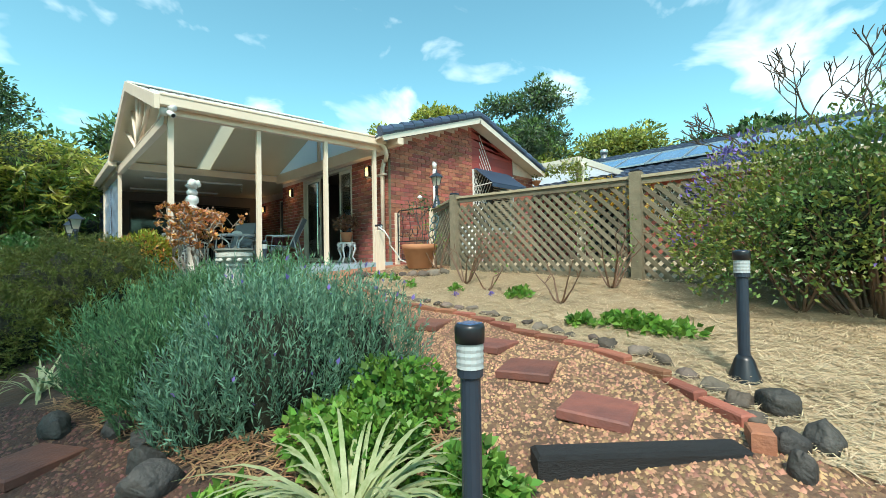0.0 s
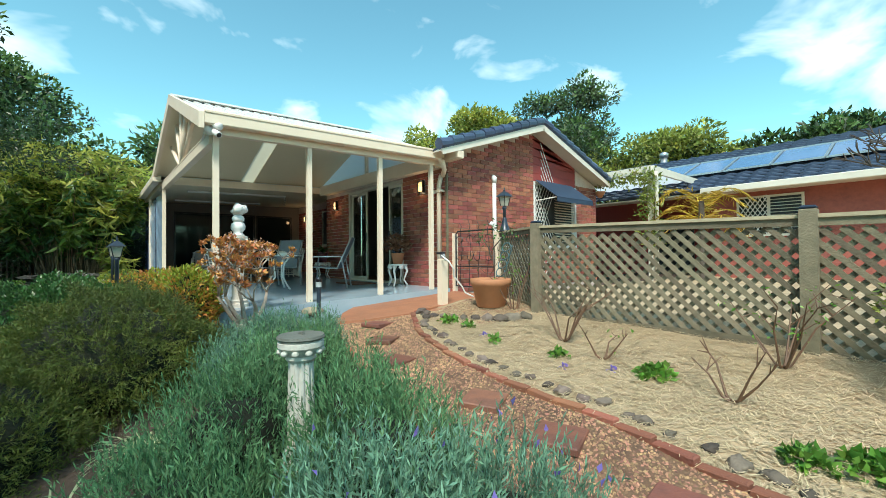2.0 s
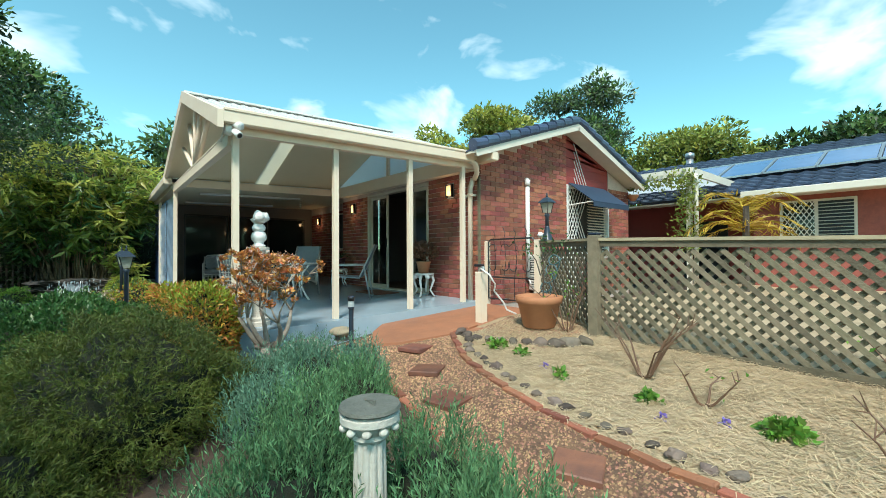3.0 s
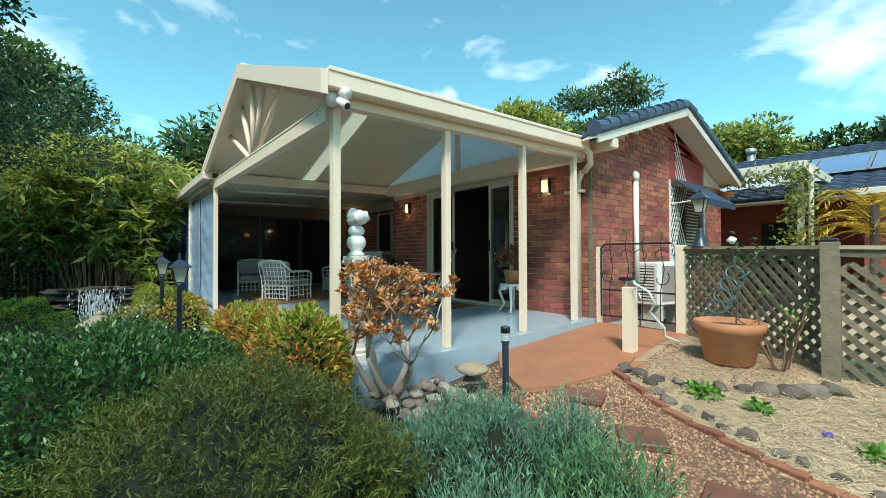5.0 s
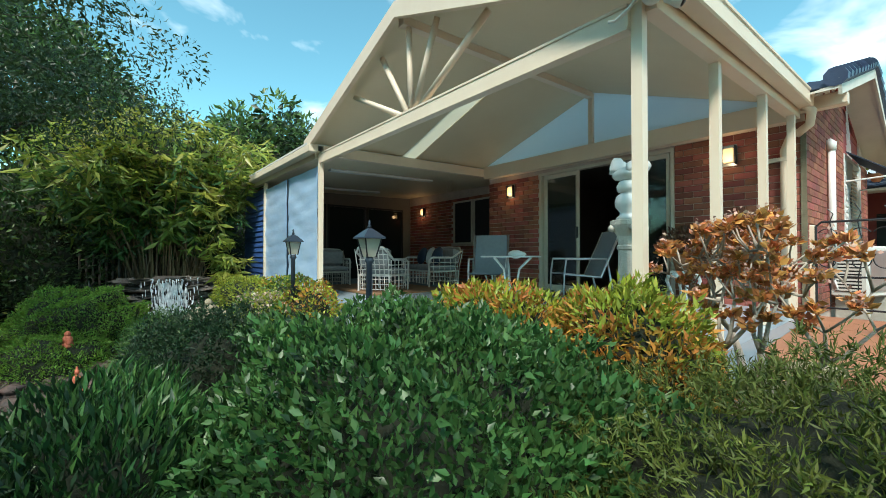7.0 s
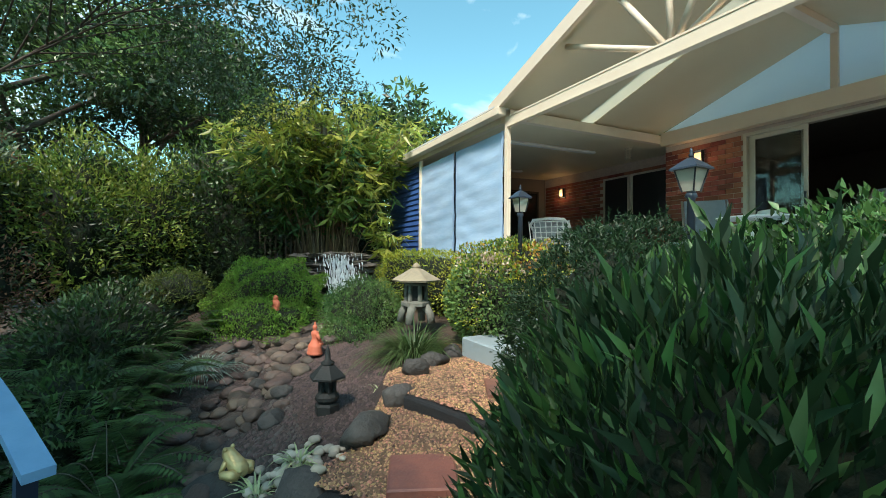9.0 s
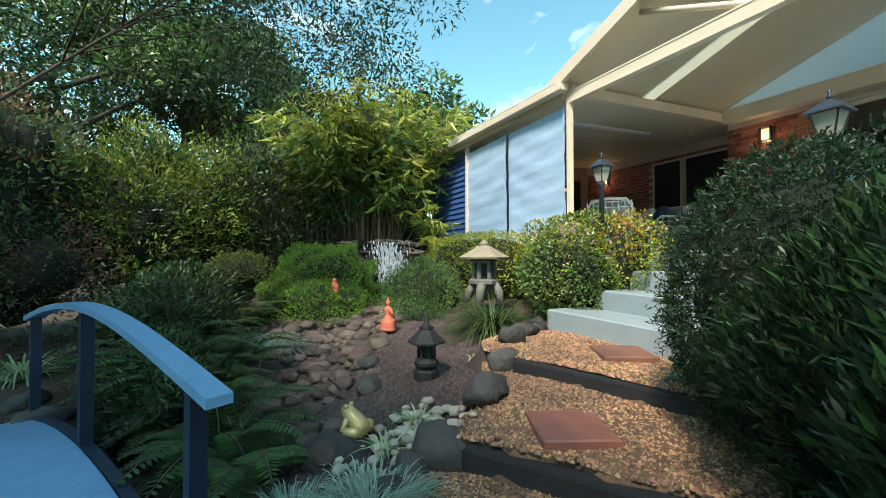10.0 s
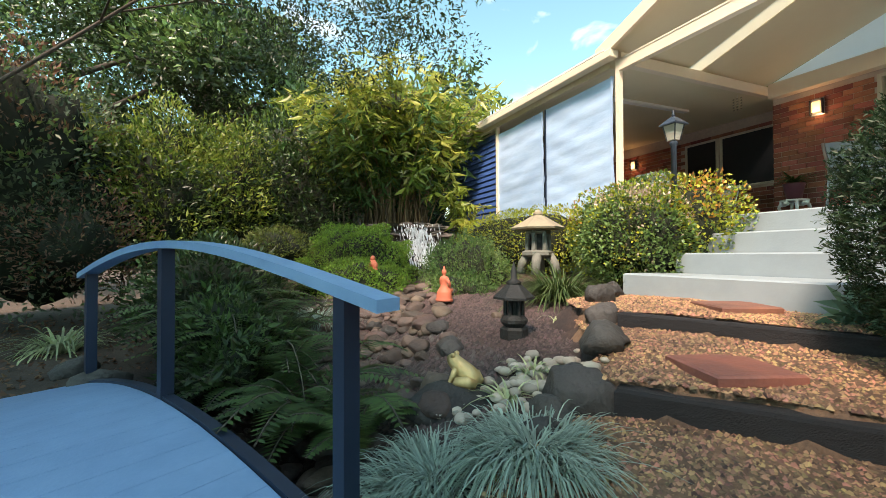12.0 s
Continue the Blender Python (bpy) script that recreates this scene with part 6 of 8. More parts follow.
herb("geranium", "bright green lobed ground-cover plant", 5.28, -0.36, 0.30, 0.20, 64, L_HERB, 2600)
herb("geranium", "bright green lobed plant beside the solar light", 5.80, -0.28, 0.16, 0.14, 65, L_HERB, 900)
herb("geranium", "bright green lobed plant under the strap leaves", 5.35, -0.88, 0.2, 0.12, 66, L_HERB, 700)
herb("geranium", "soft green lobed plant at the lavender edge", 5.15, -0.1, 0.28, 0.22, 67, L_HERB, 1700)
for i, (x, y, r, n) in enumerate(((5.55, 1.62, 0.20, 420), (5.25, 1.5, 0.10, 110), (4.33, 2.05, 0.13, 170), (1.92, 2.14, 0.12, 110), (2.87, 1.9, 0.06, 40), (3.59, 1.93, 0.06, 40), (2.3, 2.1, 0.06, 40), (5.82, 1.58, 0.15, 150))):
    herb("strawberry_plant", "low green strawberry plant in straw mulch", x, y, r, 0.075, 70 + i, L_HERB, n, 0.055, 0.045)
for x, y in ((2.65, 1.98), (3.75, 1.75), (4.05, 1.95)):
    s = herb("violet", "tiny violet flower in the straw mulch", x, y, 0.025, 0.05, 90, L_FLOWER, 14, 0.03, 0.025, "flower")


def bare_rose(x, y, h, seed, n=7, leafy=0):
    rng = random.Random(seed)
    ob = thing("rose_bush", "bare pruned rose bush with thin thorny stems", "rose bush", "rose bushes", at=(x, y, land(x, y)))
    tips = []
    for k in range(n):
        a = rng.uniform(0, 6.28)
        r = rng.uniform(0.2, 0.7) * h
        p1 = Vector((0.05 * math.cos(a), 0.05 * math.sin(a), 0.03))
        p2 = p1 + Vector((math.cos(a) * r * 0.4, math.sin(a) * r * 0.4, h * rng.uniform(0.3, 0.5)))
        p3 = p2 + Vector((math.cos(a + rng.uniform(-0.6, 0.6)) * r * 0.6, math.sin(a) * r * 0.6, h * rng.uniform(0.15, 0.5)))
        part("stem", Shape().tube([p1 * 0.3, p1, p2, p3], [0.012, 0.009, 0.006, 0.003], 6), WOOD, ob)
        tips += [p2, p3]
        for j in range(2):
            q = p2.lerp(p3, rng.random())
            e = q + Vector((rng.uniform(-0.15, 0.15), rng.uniform(-0.15, 0.15), rng.uniform(0.03, 0.2))) * (h / 0.6)
            part("twig", Shape().tube([q, e], [0.005, 0.002], 5), WOOD, ob)
            tips.append(e)
    if leafy:
        g = np.random.default_rng(seed)
        t = np.array([tuple(p) for p in tips])[g.integers(0, len(tips), leafy)] + g.normal(size=(leafy, 3)) * 0.03
        part("foliage", leaf_mesh("foliage", t, g.normal(size=t.shape), 0.04, 0.02, L_HERB, g), L_HERB, ob)
    return ob


bare_rose(3.40, 2.30, 0.55, 1, 9)
bare_rose(4.84, 1.92, 0.36, 2, 4)
bare_rose(4.95, 2.72, 0.55, 3, 7, 60)
bare_rose(2.25, 2.95, 0.8, 4, 6, 80)
bare_rose(3.9, 2.1, 0.25, 5, 3, 10)
bare_rose(6.35, 2.45, 0.8, 7, 8, 40)
sv = shrub("salvia_bush", "loose green salvia bush with small violet flowers", (6.75, 2.6, 0.22), (1.05, 0.55, 0.72), 81, [(L_RAPH, 0.3), (L_TREEY, 0.67), (L_FLOWER, 0.03)], 24000, 0.042, 0.02, depth=0.6, lump=0.34, shrink=0.42, low=-0.5)
for k in range(34):
    a, e = rr.uniform(0, 6.28), rr.uniform(0.3, 0.95)
    tip = Vector((math.cos(a) * 0.95 * e, math.sin(a) * 0.5 * e, rr.uniform(0.55, 1.1)))
    part("stem", Shape().tube([(0.12 * math.cos(a), 0.1 * math.sin(a), 0), tip * 0.5 + Vector((0, 0, -0.1)), tip], [0.014, 0.009, 0.004], 5), WOOD, sv, at=Matrix.Translation((6.75, 2.55, -0.42)))
shrub("salvia_bush", "green salvia bush overgrowing the fence", (8.3, 2.9, 0.3), (0.9, 0.6, 0.9), 82, [(L_TREE, 0.5), (L_TREEY, 0.5)], 3500, 0.055, 0.022, depth=0.4, lump=0.2, low=-0.9)

spray_shrub("olive_shrub", "dense fine-leaved olive green rounded shrub", (1.02, -1.0, -0.27), (0.96, 0.78, 0.63), 11, L_DARK, 5600)
spray_shrub("olive_shrub", "dense fine-leaved olive green rounded shrub by the path", (1.95, -1.7, -0.55), (0.73, 0.60, 0.57), 17, L_DARK, 3000)
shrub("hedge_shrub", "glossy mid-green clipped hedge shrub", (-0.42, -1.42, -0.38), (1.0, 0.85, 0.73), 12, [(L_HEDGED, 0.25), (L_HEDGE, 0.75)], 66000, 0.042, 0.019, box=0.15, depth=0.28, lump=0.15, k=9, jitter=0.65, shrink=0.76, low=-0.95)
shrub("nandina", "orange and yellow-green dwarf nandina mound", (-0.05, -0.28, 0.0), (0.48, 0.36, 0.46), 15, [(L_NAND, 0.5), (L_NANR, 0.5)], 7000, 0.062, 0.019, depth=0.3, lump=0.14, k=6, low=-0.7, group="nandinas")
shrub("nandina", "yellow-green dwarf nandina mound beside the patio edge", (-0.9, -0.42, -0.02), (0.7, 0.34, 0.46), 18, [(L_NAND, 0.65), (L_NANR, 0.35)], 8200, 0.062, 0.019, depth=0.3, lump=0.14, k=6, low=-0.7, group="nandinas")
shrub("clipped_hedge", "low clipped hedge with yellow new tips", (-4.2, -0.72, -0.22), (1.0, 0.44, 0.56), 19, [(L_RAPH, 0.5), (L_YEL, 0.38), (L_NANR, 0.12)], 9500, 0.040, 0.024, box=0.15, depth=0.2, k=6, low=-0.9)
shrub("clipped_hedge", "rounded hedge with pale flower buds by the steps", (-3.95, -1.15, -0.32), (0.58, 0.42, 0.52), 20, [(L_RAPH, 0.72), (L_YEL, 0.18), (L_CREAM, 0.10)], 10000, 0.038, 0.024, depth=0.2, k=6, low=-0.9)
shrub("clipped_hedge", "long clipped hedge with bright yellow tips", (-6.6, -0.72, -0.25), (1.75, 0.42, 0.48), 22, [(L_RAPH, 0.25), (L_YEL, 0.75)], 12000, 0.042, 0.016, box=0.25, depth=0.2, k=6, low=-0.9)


# ---- jade tree ----
def jade_tree():
    rng = random.Random(9)
    ob = thing("jade_tree", "old jade tree with orange leaf rosettes and pale stems", "jade tree", at=(0.34, 0.27, -0.22))
    tips = []

    def grow(p, d, r, n, depth):
        pts, rad = [p], [r]
        for k in range(n):
            d = (d + Vector((rng.uniform(-0.3, 0.3), rng.uniform(-0.3, 0.3), rng.uniform(0.02, 0.27)))).normalized()
            p = p + d * (0.112 if depth == 0 else 0.088)
            pts.append(p)
            rad.append(r * (1 - 0.13 * (k + 1)))
        part("branch", Shape().tube(pts, rad, 8), JADEBARK, ob, smooth=True)
        if depth >= 3:
            tips.append((pts[-1], d))
            return
        for j in range(2 if depth else 3):
            a = rng.uniform(0, 6.28)
            q = (d * 0.65 + Vector((math.cos(a), math.sin(a), rng.uniform(0.1, 0.5))) * 0.65).normalized()
            grow(pts[-1], q, max(rad[-1] * 0.72, 0.006), 3 if depth < 2 else 2, depth + 1)
        if depth:
            if pts[-2].z > 0.45:
                tips.append((pts[-2], d))
            if rng.random() < 0.7:
                a = rng.uniform(0, 6.28)
                q = pts[-1] + Vector((math.cos(a), math.sin(a), 0.2)) * rng.uniform(0.06, 0.14)
                part("branch", Shape().tube([pts[-1], q], [0.008, 0.005], 6), JADEBARK, ob, smooth=True)
                tips.append((q, d))

    for k in range(5):
        a = k * 1.26 + 0.5
        grow(Vector((0.07 * math.cos(a), 0.07 * math.sin(a), 0.0)), Vector((math.cos(a) * 0.95, math.sin(a) * 0.95, 1)).normalized(), 0.034, 4, 0)
    g = np.random.default_rng(9)
    pos, way, pos2, way2 = [], [], [], []
    for t, d in tips:
        n = 27
        a = g.uniform(0, 6.28, n)
        w = np.stack([np.cos(a), np.sin(a), g.uniform(0.0, 1.3, n)], 1)
        pk = np.tile(np.array([tuple(t)]), (n, 1)) + g.normal(size=(n, 3)) * 0.012
        pos.append(pk)
        way.append(w)
        if rng.random() < 0.6 and t.z > 0.6:
            pos2.append(np.tile(np.array([tuple(t)]), (22, 1)) + np.array([[0, 0, 0.03]]) + g.normal(size=(22, 3)) * 0.018)
            way2.append(g.normal(size=(22, 3)))
    part("leaf_rosette", leaf_mesh("leaf_rosette", np.concatenate(pos), np.concatenate(way), 0.05, 0.028, L_JADE, g, bend=-0.15), L_JADE, ob)
    if pos2:
        part("flower_head", leaf_mesh("flower_head", np.concatenate(pos2), np.concatenate(way2), 0.022, 0.016, L_PINK, g), L_PINK, ob)
    return ob


jade_tree()
for k in range(34):
    x, y = rr.uniform(0.25, 0.95), rr.uniform(0.12, 0.75)
    sz = rr.uniform(0.03, 0.07)
    rock(x, y, (sz * 1.2, sz, sz * 0.6), k, PEBBLE if k % 3 == 0 else SANDSTONE, 0.3, z=-0.2, name="border_stone", label="mixed pale and brown stone round the jade tree", group="jade stones")

# ---- lower garden: bridge ----
br = thing("garden_bridge", "arched footbridge with pale blue deck and handrail", "bridge")
D0, D1 = Vector((-2.09, -4.27, 0)), Vector((-4.585, -5.665, 0))
ALONG = (D1 - D0).normalized()
SIDE = Vector((-ALONG.y, ALONG.x, 0))
if SIDE.dot(Vector((0.6, -0.8, 0))) < 0:
    SIDE = -SIDE
LEN = 3.02


def arch(t, z0, rise):
    return z0 + rise * math.sin(math.pi * max(0.0, min(1.0, t)))


DECKZ = -1.40
n = 22
for k in range(n):
    t0, t1 = k / n, (k + 0.985) / n
    a, b = D0 + ALONG * LEN * t0, D0 + ALONG * LEN * t1
    za, zb = arch(t0, DECKZ, 0.20), arch(t1, DECKZ, 0.20)
    v = []
    for p, z in ((a, za), (b, zb)):
        for w in (0.0, 0.95):
            q = p + SIDE * w
            v += [(q.x, q.y, z), (q.x, q.y, z + 0.03)]
    part("deck_board", Shape().add(v, [(0, 2, 3, 1), (4, 5, 7, 6), (0, 1, 5, 4), (2, 6, 7, 3), (1, 3, 7, 5), (0, 4, 6, 2)]), BLUE, br)
for w in (-0.03, 0.98):
    v, q = [], []
    for k in range(17):
        t = k / 16
        p = D0 + ALONG * LEN * t + SIDE * w
        z = arch(t, DECKZ, 0.20)
        for s_, h in ((-0.025, -0.10), (0.025, -0.10), (0.025, 0.045), (-0.025, 0.045)):
            c = p + SIDE * s_
            v.append((c.x, c.y, z + h))
        if k:
            o = 4 * k
            q += [(o - 4 + i, o - 4 + (i + 1) % 4, o + (i + 1) % 4, o + i) for i in range(4)]
    q += [(3, 2, 1, 0), (64, 65, 66, 67)]
    part("bearer", Shape().add(v, q), NAVYPAINT, br)
    v, q = [], []
    for k in range(25):
        t = k / 24
        p = D0 + ALONG * LEN * t + SIDE * w
        z = arch(t, -0.605, 0.195)
        for s_, h in ((-0.045, -0.018), (0.045, -0.018), (0.045, 0.018), (-0.045, 0.018)):
            c = p + SIDE * s_
            v.append((c.x, c.y, z + h))
        if k:
            o = 4 * k
            q += [(o - 4 + i, o - 4 + (i + 1) % 4, o + (i + 1) % 4, o + i) for i in range(4)]
    q += [(3, 2, 1, 0), (96, 97, 98, 99)]
    part("handrail", Shape().add(v, q), BLUE, br, "pale blue arched handrail")
    for t in (0.058, 0.51, 0.945):
        p = D0 + ALONG * LEN * t + SIDE * w
        part("rail_post", Shape().beam((p.x, p.y, -1.45), (p.x, p.y, arch(t, -0.625, 0.195)), 0.06, 0.05, up=tuple(ALONG)), NAVYPAINT, br)

# ---- lanterns, statues, frog ----
ln = thing("stone_lantern", "grey stone garden lantern with wide tan roof", "stone lantern", at=(-4.93, -1.58, -0.69))
for k in range(4):
    a = k * math.pi / 2 + math.pi / 4
    c, s_ = math.cos(a), math.sin(a)
    part("leg", Shape().tube([(0.21 * c, 0.21 * s_, 0.0), (0.19 * c, 0.19 * s_, 0.12), (0.12 * c, 0.12 * s_, 0.22)], [0.055, 0.05, 0.06], 8), GREYSTONE, ln, smooth=True)
part("table_slab", Shape().lathe([(0.14, 0.2), (0.19, 0.22), (0.19, 0.26), (0.15, 0.28)], 6), GREYSTONE, ln)
for k in range(6):
    a = k * math.pi / 3
    part("light_pillar", Shape().tube([(0.125 * math.cos(a), 0.125 * math.sin(a), 0.275), (0.12 * math.cos(a), 0.12 * math.sin(a), 0.48)], 0.03, 6), GREYSTONE, ln)
part("light_box", Shape().lathe([(0.095, 0.275), (0.095, 0.48)], 6), DARKSTONE, ln)
part("neck", Shape().lathe([(0.14, 0.47), (0.15, 0.5), (0.12, 0.53)], 6), GREYSTONE, ln)
part("roof", Shape().lathe([(0.12, 0.515), (0.305, 0.525), (0.315, 0.545), (0.18, 0.62), (0.09, 0.675), (0.05, 0.69)], 6), TANSTONE, ln)
part("finial", Shape().lathe([(0.045, 0.685), (0.06, 0.71), (0.03, 0.745), (0.0, 0.765)], 12), TANSTONE, ln, smooth=True)


def pagoda(name, label, x, y, z, sc):
    ob = thing(name, label, "stone lantern", at=(x, y, z))
    part("base", Shape().lathe([(0.13 * sc, 0.0), (0.13 * sc, 0.09 * sc), (0.11 * sc, 0.11 * sc)], 6), DARKSTONE, ob)
    part("plinth", Shape().lathe([(0.09 * sc, 0.11 * sc), (0.125 * sc, 0.15 * sc), (0.125 * sc, 0.18 * sc), (0.09 * sc, 0.22 * sc)], 12), DARKSTONE, ob)
    for k in range(6):
        a = k * math.pi / 3
        part("pillar", Shape().tube([(0.08 * sc * math.cos(a), 0.08 * sc * math.sin(a), 0.2 * sc), (0.08 * sc * math.cos(a), 0.08 * sc * math.sin(a), 0.36 * sc)], 0.018 * sc, 6), DARKSTONE, ob)
    part("core_column", Shape().lathe([(0.045 * sc, 0.2 * sc), (0.045 * sc, 0.36 * sc)], 8), DARKSTONE, ob)
    part("roof", Shape().lathe([(0.09 * sc, 0.35 * sc), (0.19 * sc, 0.365 * sc), (0.19 * sc, 0.385 * sc), (0.11 * sc, 0.46 * sc), (0.07 * sc, 0.5 * sc)], 6), DARKSTONE, ob)
    part("finial", Shape().lathe([(0.06 * sc, 0.49 * sc), (0.075 * sc, 0.52 * sc), (0.03 * sc, 0.55 * sc), (0.028 * sc, 0.62 * sc), (0.0, 0.72 * sc)], 10), DARKSTONE, ob, smooth=True)
    return ob


pagoda("pagoda_lantern", "small blackened stone pagoda lantern on bark mulch", -3.34, -3.0, land(-3.34, -3.0) - 0.01, 0.73)
pagoda("pagoda_lantern", "small mossy stone pagoda on the ground-cover mound", -8.36, -2.92, -0.17, 0.5)


def seated_statue(x, y, z, sc, tall):
    s = Shape()
    if tall:
        s.lathe([(0.0, 0.0), (0.115, 0.0), (0.118, 0.025), (0.1, 0.04), (0.112, 0.06), (0.096, 0.08), (0.104, 0.1), (0.085, 0.125), (0.068, 0.15), (0.048, 0.185), (0.044, 0.21), (0.055, 0.25), (0.06, 0.278), (0.043, 0.296), (0.018, 0.304), (0.018, 0.315), (0.03, 0.33), (0.034, 0.35), (0.028, 0.372), (0.013, 0.382), (0.017, 0.395), (0.01, 0.412), (0.0, 0.42)], 16, squash=(1.0, 0.8))
        s.blob((0.0, 0.05, 0.13), (0.085, 0.06, 0.04), 0.1, 1, 10, 6).tube([(0.05, 0.0, 0.27), (0.078, 0.02, 0.2), (0.035, 0.06, 0.17)], [0.02, 0.018, 0.014], 8).tube([(-0.05, 0.0, 0.27), (-0.078, 0.02, 0.2), (-0.035, 0.06, 0.17)], [0.02, 0.018, 0.014], 8)
    else:
        s.blob((0, 0, 0.06), (0.11, 0.085, 0.06), 0.15, 2).blob((0.0, 0.0, 0.14), (0.075, 0.065, 0.08), 0.1, 3).blob((0, 0, 0.235), (0.04, 0.04, 0.045), 0.05, 4)
        s.blob((0.07, 0, 0.12), (0.03, 0.04, 0.06), 0.1, 5).blob((-0.07, 0, 0.12), (0.03, 0.04, 0.06), 0.1, 6)
    return solid("garden_statue", s, REDCLAY, "orange-red clay seated garden statue", "statue", "clay statues", smooth=True, at=pose(x, y, z, 0, 0, 20) @ Matrix.Scale(sc, 4))


seated_statue(-4.85, -2.835, -0.94, 0.86, True)
seated_statue(-6.86, -3.07, -0.73, 0.95, False)
rock(-6.86, -3.07, (0.22, 0.2, 0.12), 401, sink=0.0, z=-0.86, label="low rock under the clay statue")
# frog sitting up: sloping back, blunt head with raised eyes, folded hind legs, straight forelegs
s = Shape().tube([(0, 0.085, 0.03), (0, 0.06, 0.055), (0, 0.01, 0.09), (0, -0.045, 0.135), (0, -0.085, 0.165), (0, -0.118, 0.172)], [0.03, 0.06, 0.064, 0.052, 0.046, 0.022], 14)
for sx in (-1, 1):
    s.blob((sx * 0.033, -0.072, 0.2), (0.016, 0.018, 0.017), 0.05, 4, 10, 6)
    s.tube([(sx * 0.045, 0.08, 0.04), (sx * 0.085, 0.045, 0.06), (sx * 0.095, -0.02, 0.055), (sx * 0.088, -0.035, 0.035)], [0.03, 0.037, 0.03, 0.016], 10)
    s.tube([(sx * 0.088, -0.03, 0.035), (sx * 0.095, 0.03, 0.018), (sx * 0.09, 0.07, 0.014), (sx * 0.12, 0.0, 0.008), (sx * 0.125, -0.04, 0.006)], [0.016, 0.017, 0.015, 0.012, 0.016], 8)
    s.tube([(sx * 0.045, -0.045, 0.125), (sx * 0.068, -0.06, 0.07), (sx * 0.062, -0.085, 0.02), (sx * 0.07, -0.115, 0.008)], [0.022, 0.019, 0.015, 0.02], 8)
solid("frog_statue", s, GOLD, "gilded frog ornament on a flat rock", "statue", smooth=True, at=pose(-2.86, -3.62, -1.135, 0, 0, -50) @ Matrix.Scale(0.8, 4))

# ---- waterfall ----
wf = thing("waterfall", "small garden waterfall over stacked ledge stones", "waterfall")
for k in range(36):
    side = -1 if k % 2 else 1
    lvl = k // 6
    y = -1.70 + side * rr.uniform(0.40, 0.72)
    x = -8.85 + rr.uniform(-0.12, 0.12) - lvl * 0.02
    if lvl == 5:
        x, y = -8.85 + rr.uniform(-0.15, 0.1), -1.70 + side * (0.12 + 0.3 * (k % 3))
    z = -0.66 + lvl * 0.155 + rr.uniform(-0.02, 0.02)
    part("ledge_stone", Shape().blob((0, 0, 0), (rr.uniform(0.18, 0.28), rr.uniform(0.2, 0.34), rr.uniform(0.045, 0.08)), 0.75, k, 14, 7), SANDSTONE, wf, at=pose(x, y, z, rr.uniform(-5, 5), rr.uniform(-5, 5), rr.uniform(0, 180)))
for k, (x, y, a, b, c) in enumerate(((-9.35, -2.35, 0.4, 0.45, 0.5), (-9.4, -1.05, 0.4, 0.45, 0.5), (-9.25, -1.7, 0.35, 0.5, 0.58), (-8.9, -2.35, 0.25, 0.25, 0.3), (-8.9, -1.05, 0.28, 0.25, 0.32))):
    part("back_rock", Shape().blob((0, 0, 0), (a, b, c), 0.55, 60 + k, 16, 10), STONE, wf, smooth=True, at=pose(x, y, -0.5, 0, 0, 30 * k))
rng = np.random.default_rng(8)
v, q = [], []
for k in range(520):
    y = -1.70 + rng.normal() * 0.17
    z1 = rng.uniform(-0.62, 0.18)
    z0 = max(z1 - rng.uniform(0.04, 0.16), -0.70)
    x = -8.72 + 0.40 * (0.18 - z1) / 0.8 + rng.uniform(-0.05, 0.10)
    w = rng.uniform(0.003, 0.015)
    o = len(v)
    v += [(x, y - w, z1), (x + 0.01, y + w, z1 - 0.01), (x + 0.05, y + w * 0.6, z0), (x + 0.05, y - w * 0.6, z0)]
    q.append((o, o + 1, o + 2, o + 3))
part("water_strand", Shape().add(v, q), FOAM, wf, "white broken falling water")["kind"] = "stuff"
tagged(part("pool", Shape().prism([(-8.75, -2.2), (-7.7, -2.6), (-7.3, -2.3), (-7.6, -1.6), (-8.7, -1.25)], -0.85, -0.70), WATER, None, smooth=False), "shallow clear pool under the waterfall", "water", kind="structure").name = "water"

# ---- planting of the lower garden ----
shrub("ground_cover", "bright green moss-like ground-cover mound", (-8.15, -3.05, -0.74), (1.15, 0.95, 0.80), 91, [(L_MOSS, 1.0)], 26000, 0.036, 0.016, depth=0.12, lump=0.22, k=8, low=-0.1, shrink=0.9)
shrub("ground_cover", "bright green ground-cover spilling down the mound", (-7.25, -3.25, -0.98), (0.95, 0.80, 0.46), 191, [(L_MOSS, 1.0)], 14000, 0.036, 0.016, depth=0.12, lump=0.25, k=8, low=-0.1, shrink=0.88)
shrub("ground_cover", "grey-green ground-cover spilling toward the mulch", (-5.6, -2.25, -0.98), (0.62, 0.42, 0.30), 192, [(L_RAPH, 0.6), (L_HEDGE, 0.4)], 6000, 0.033, 0.012, depth=0.2, lump=0.25, low=-0.1, k=8)
shrub("ground_cover", "grey-green ground-cover mound beside the stream", (-6.1, -1.95, -0.78), (0.82, 0.55, 0.56), 92, [(L_RAPH, 0.6), (L_HEDGE, 0.4)], 11000, 0.035, 0.012, depth=0.2, lump=0.22, low=-0.1, k=8)
strappy("grass_clump", "dark green arching grass clump by the path", -4.12, -1.95, 560, 0.68, 0.011, L_GRASS, 93, 0.8, 0.2)
strappy("grass_clump", "yellow-green iris clump near the waterfall", -7.2, -1.5, 130, 0.5, 0.014, L_YEL, 94, 0.9, 0.1)
strappy("blue_grass", "silver-blue grass tuft beside the frog rock", -2.34, -4.0, 1000, 0.25, 0.005, L_BLUEG, 95, 1.1, 0.24)
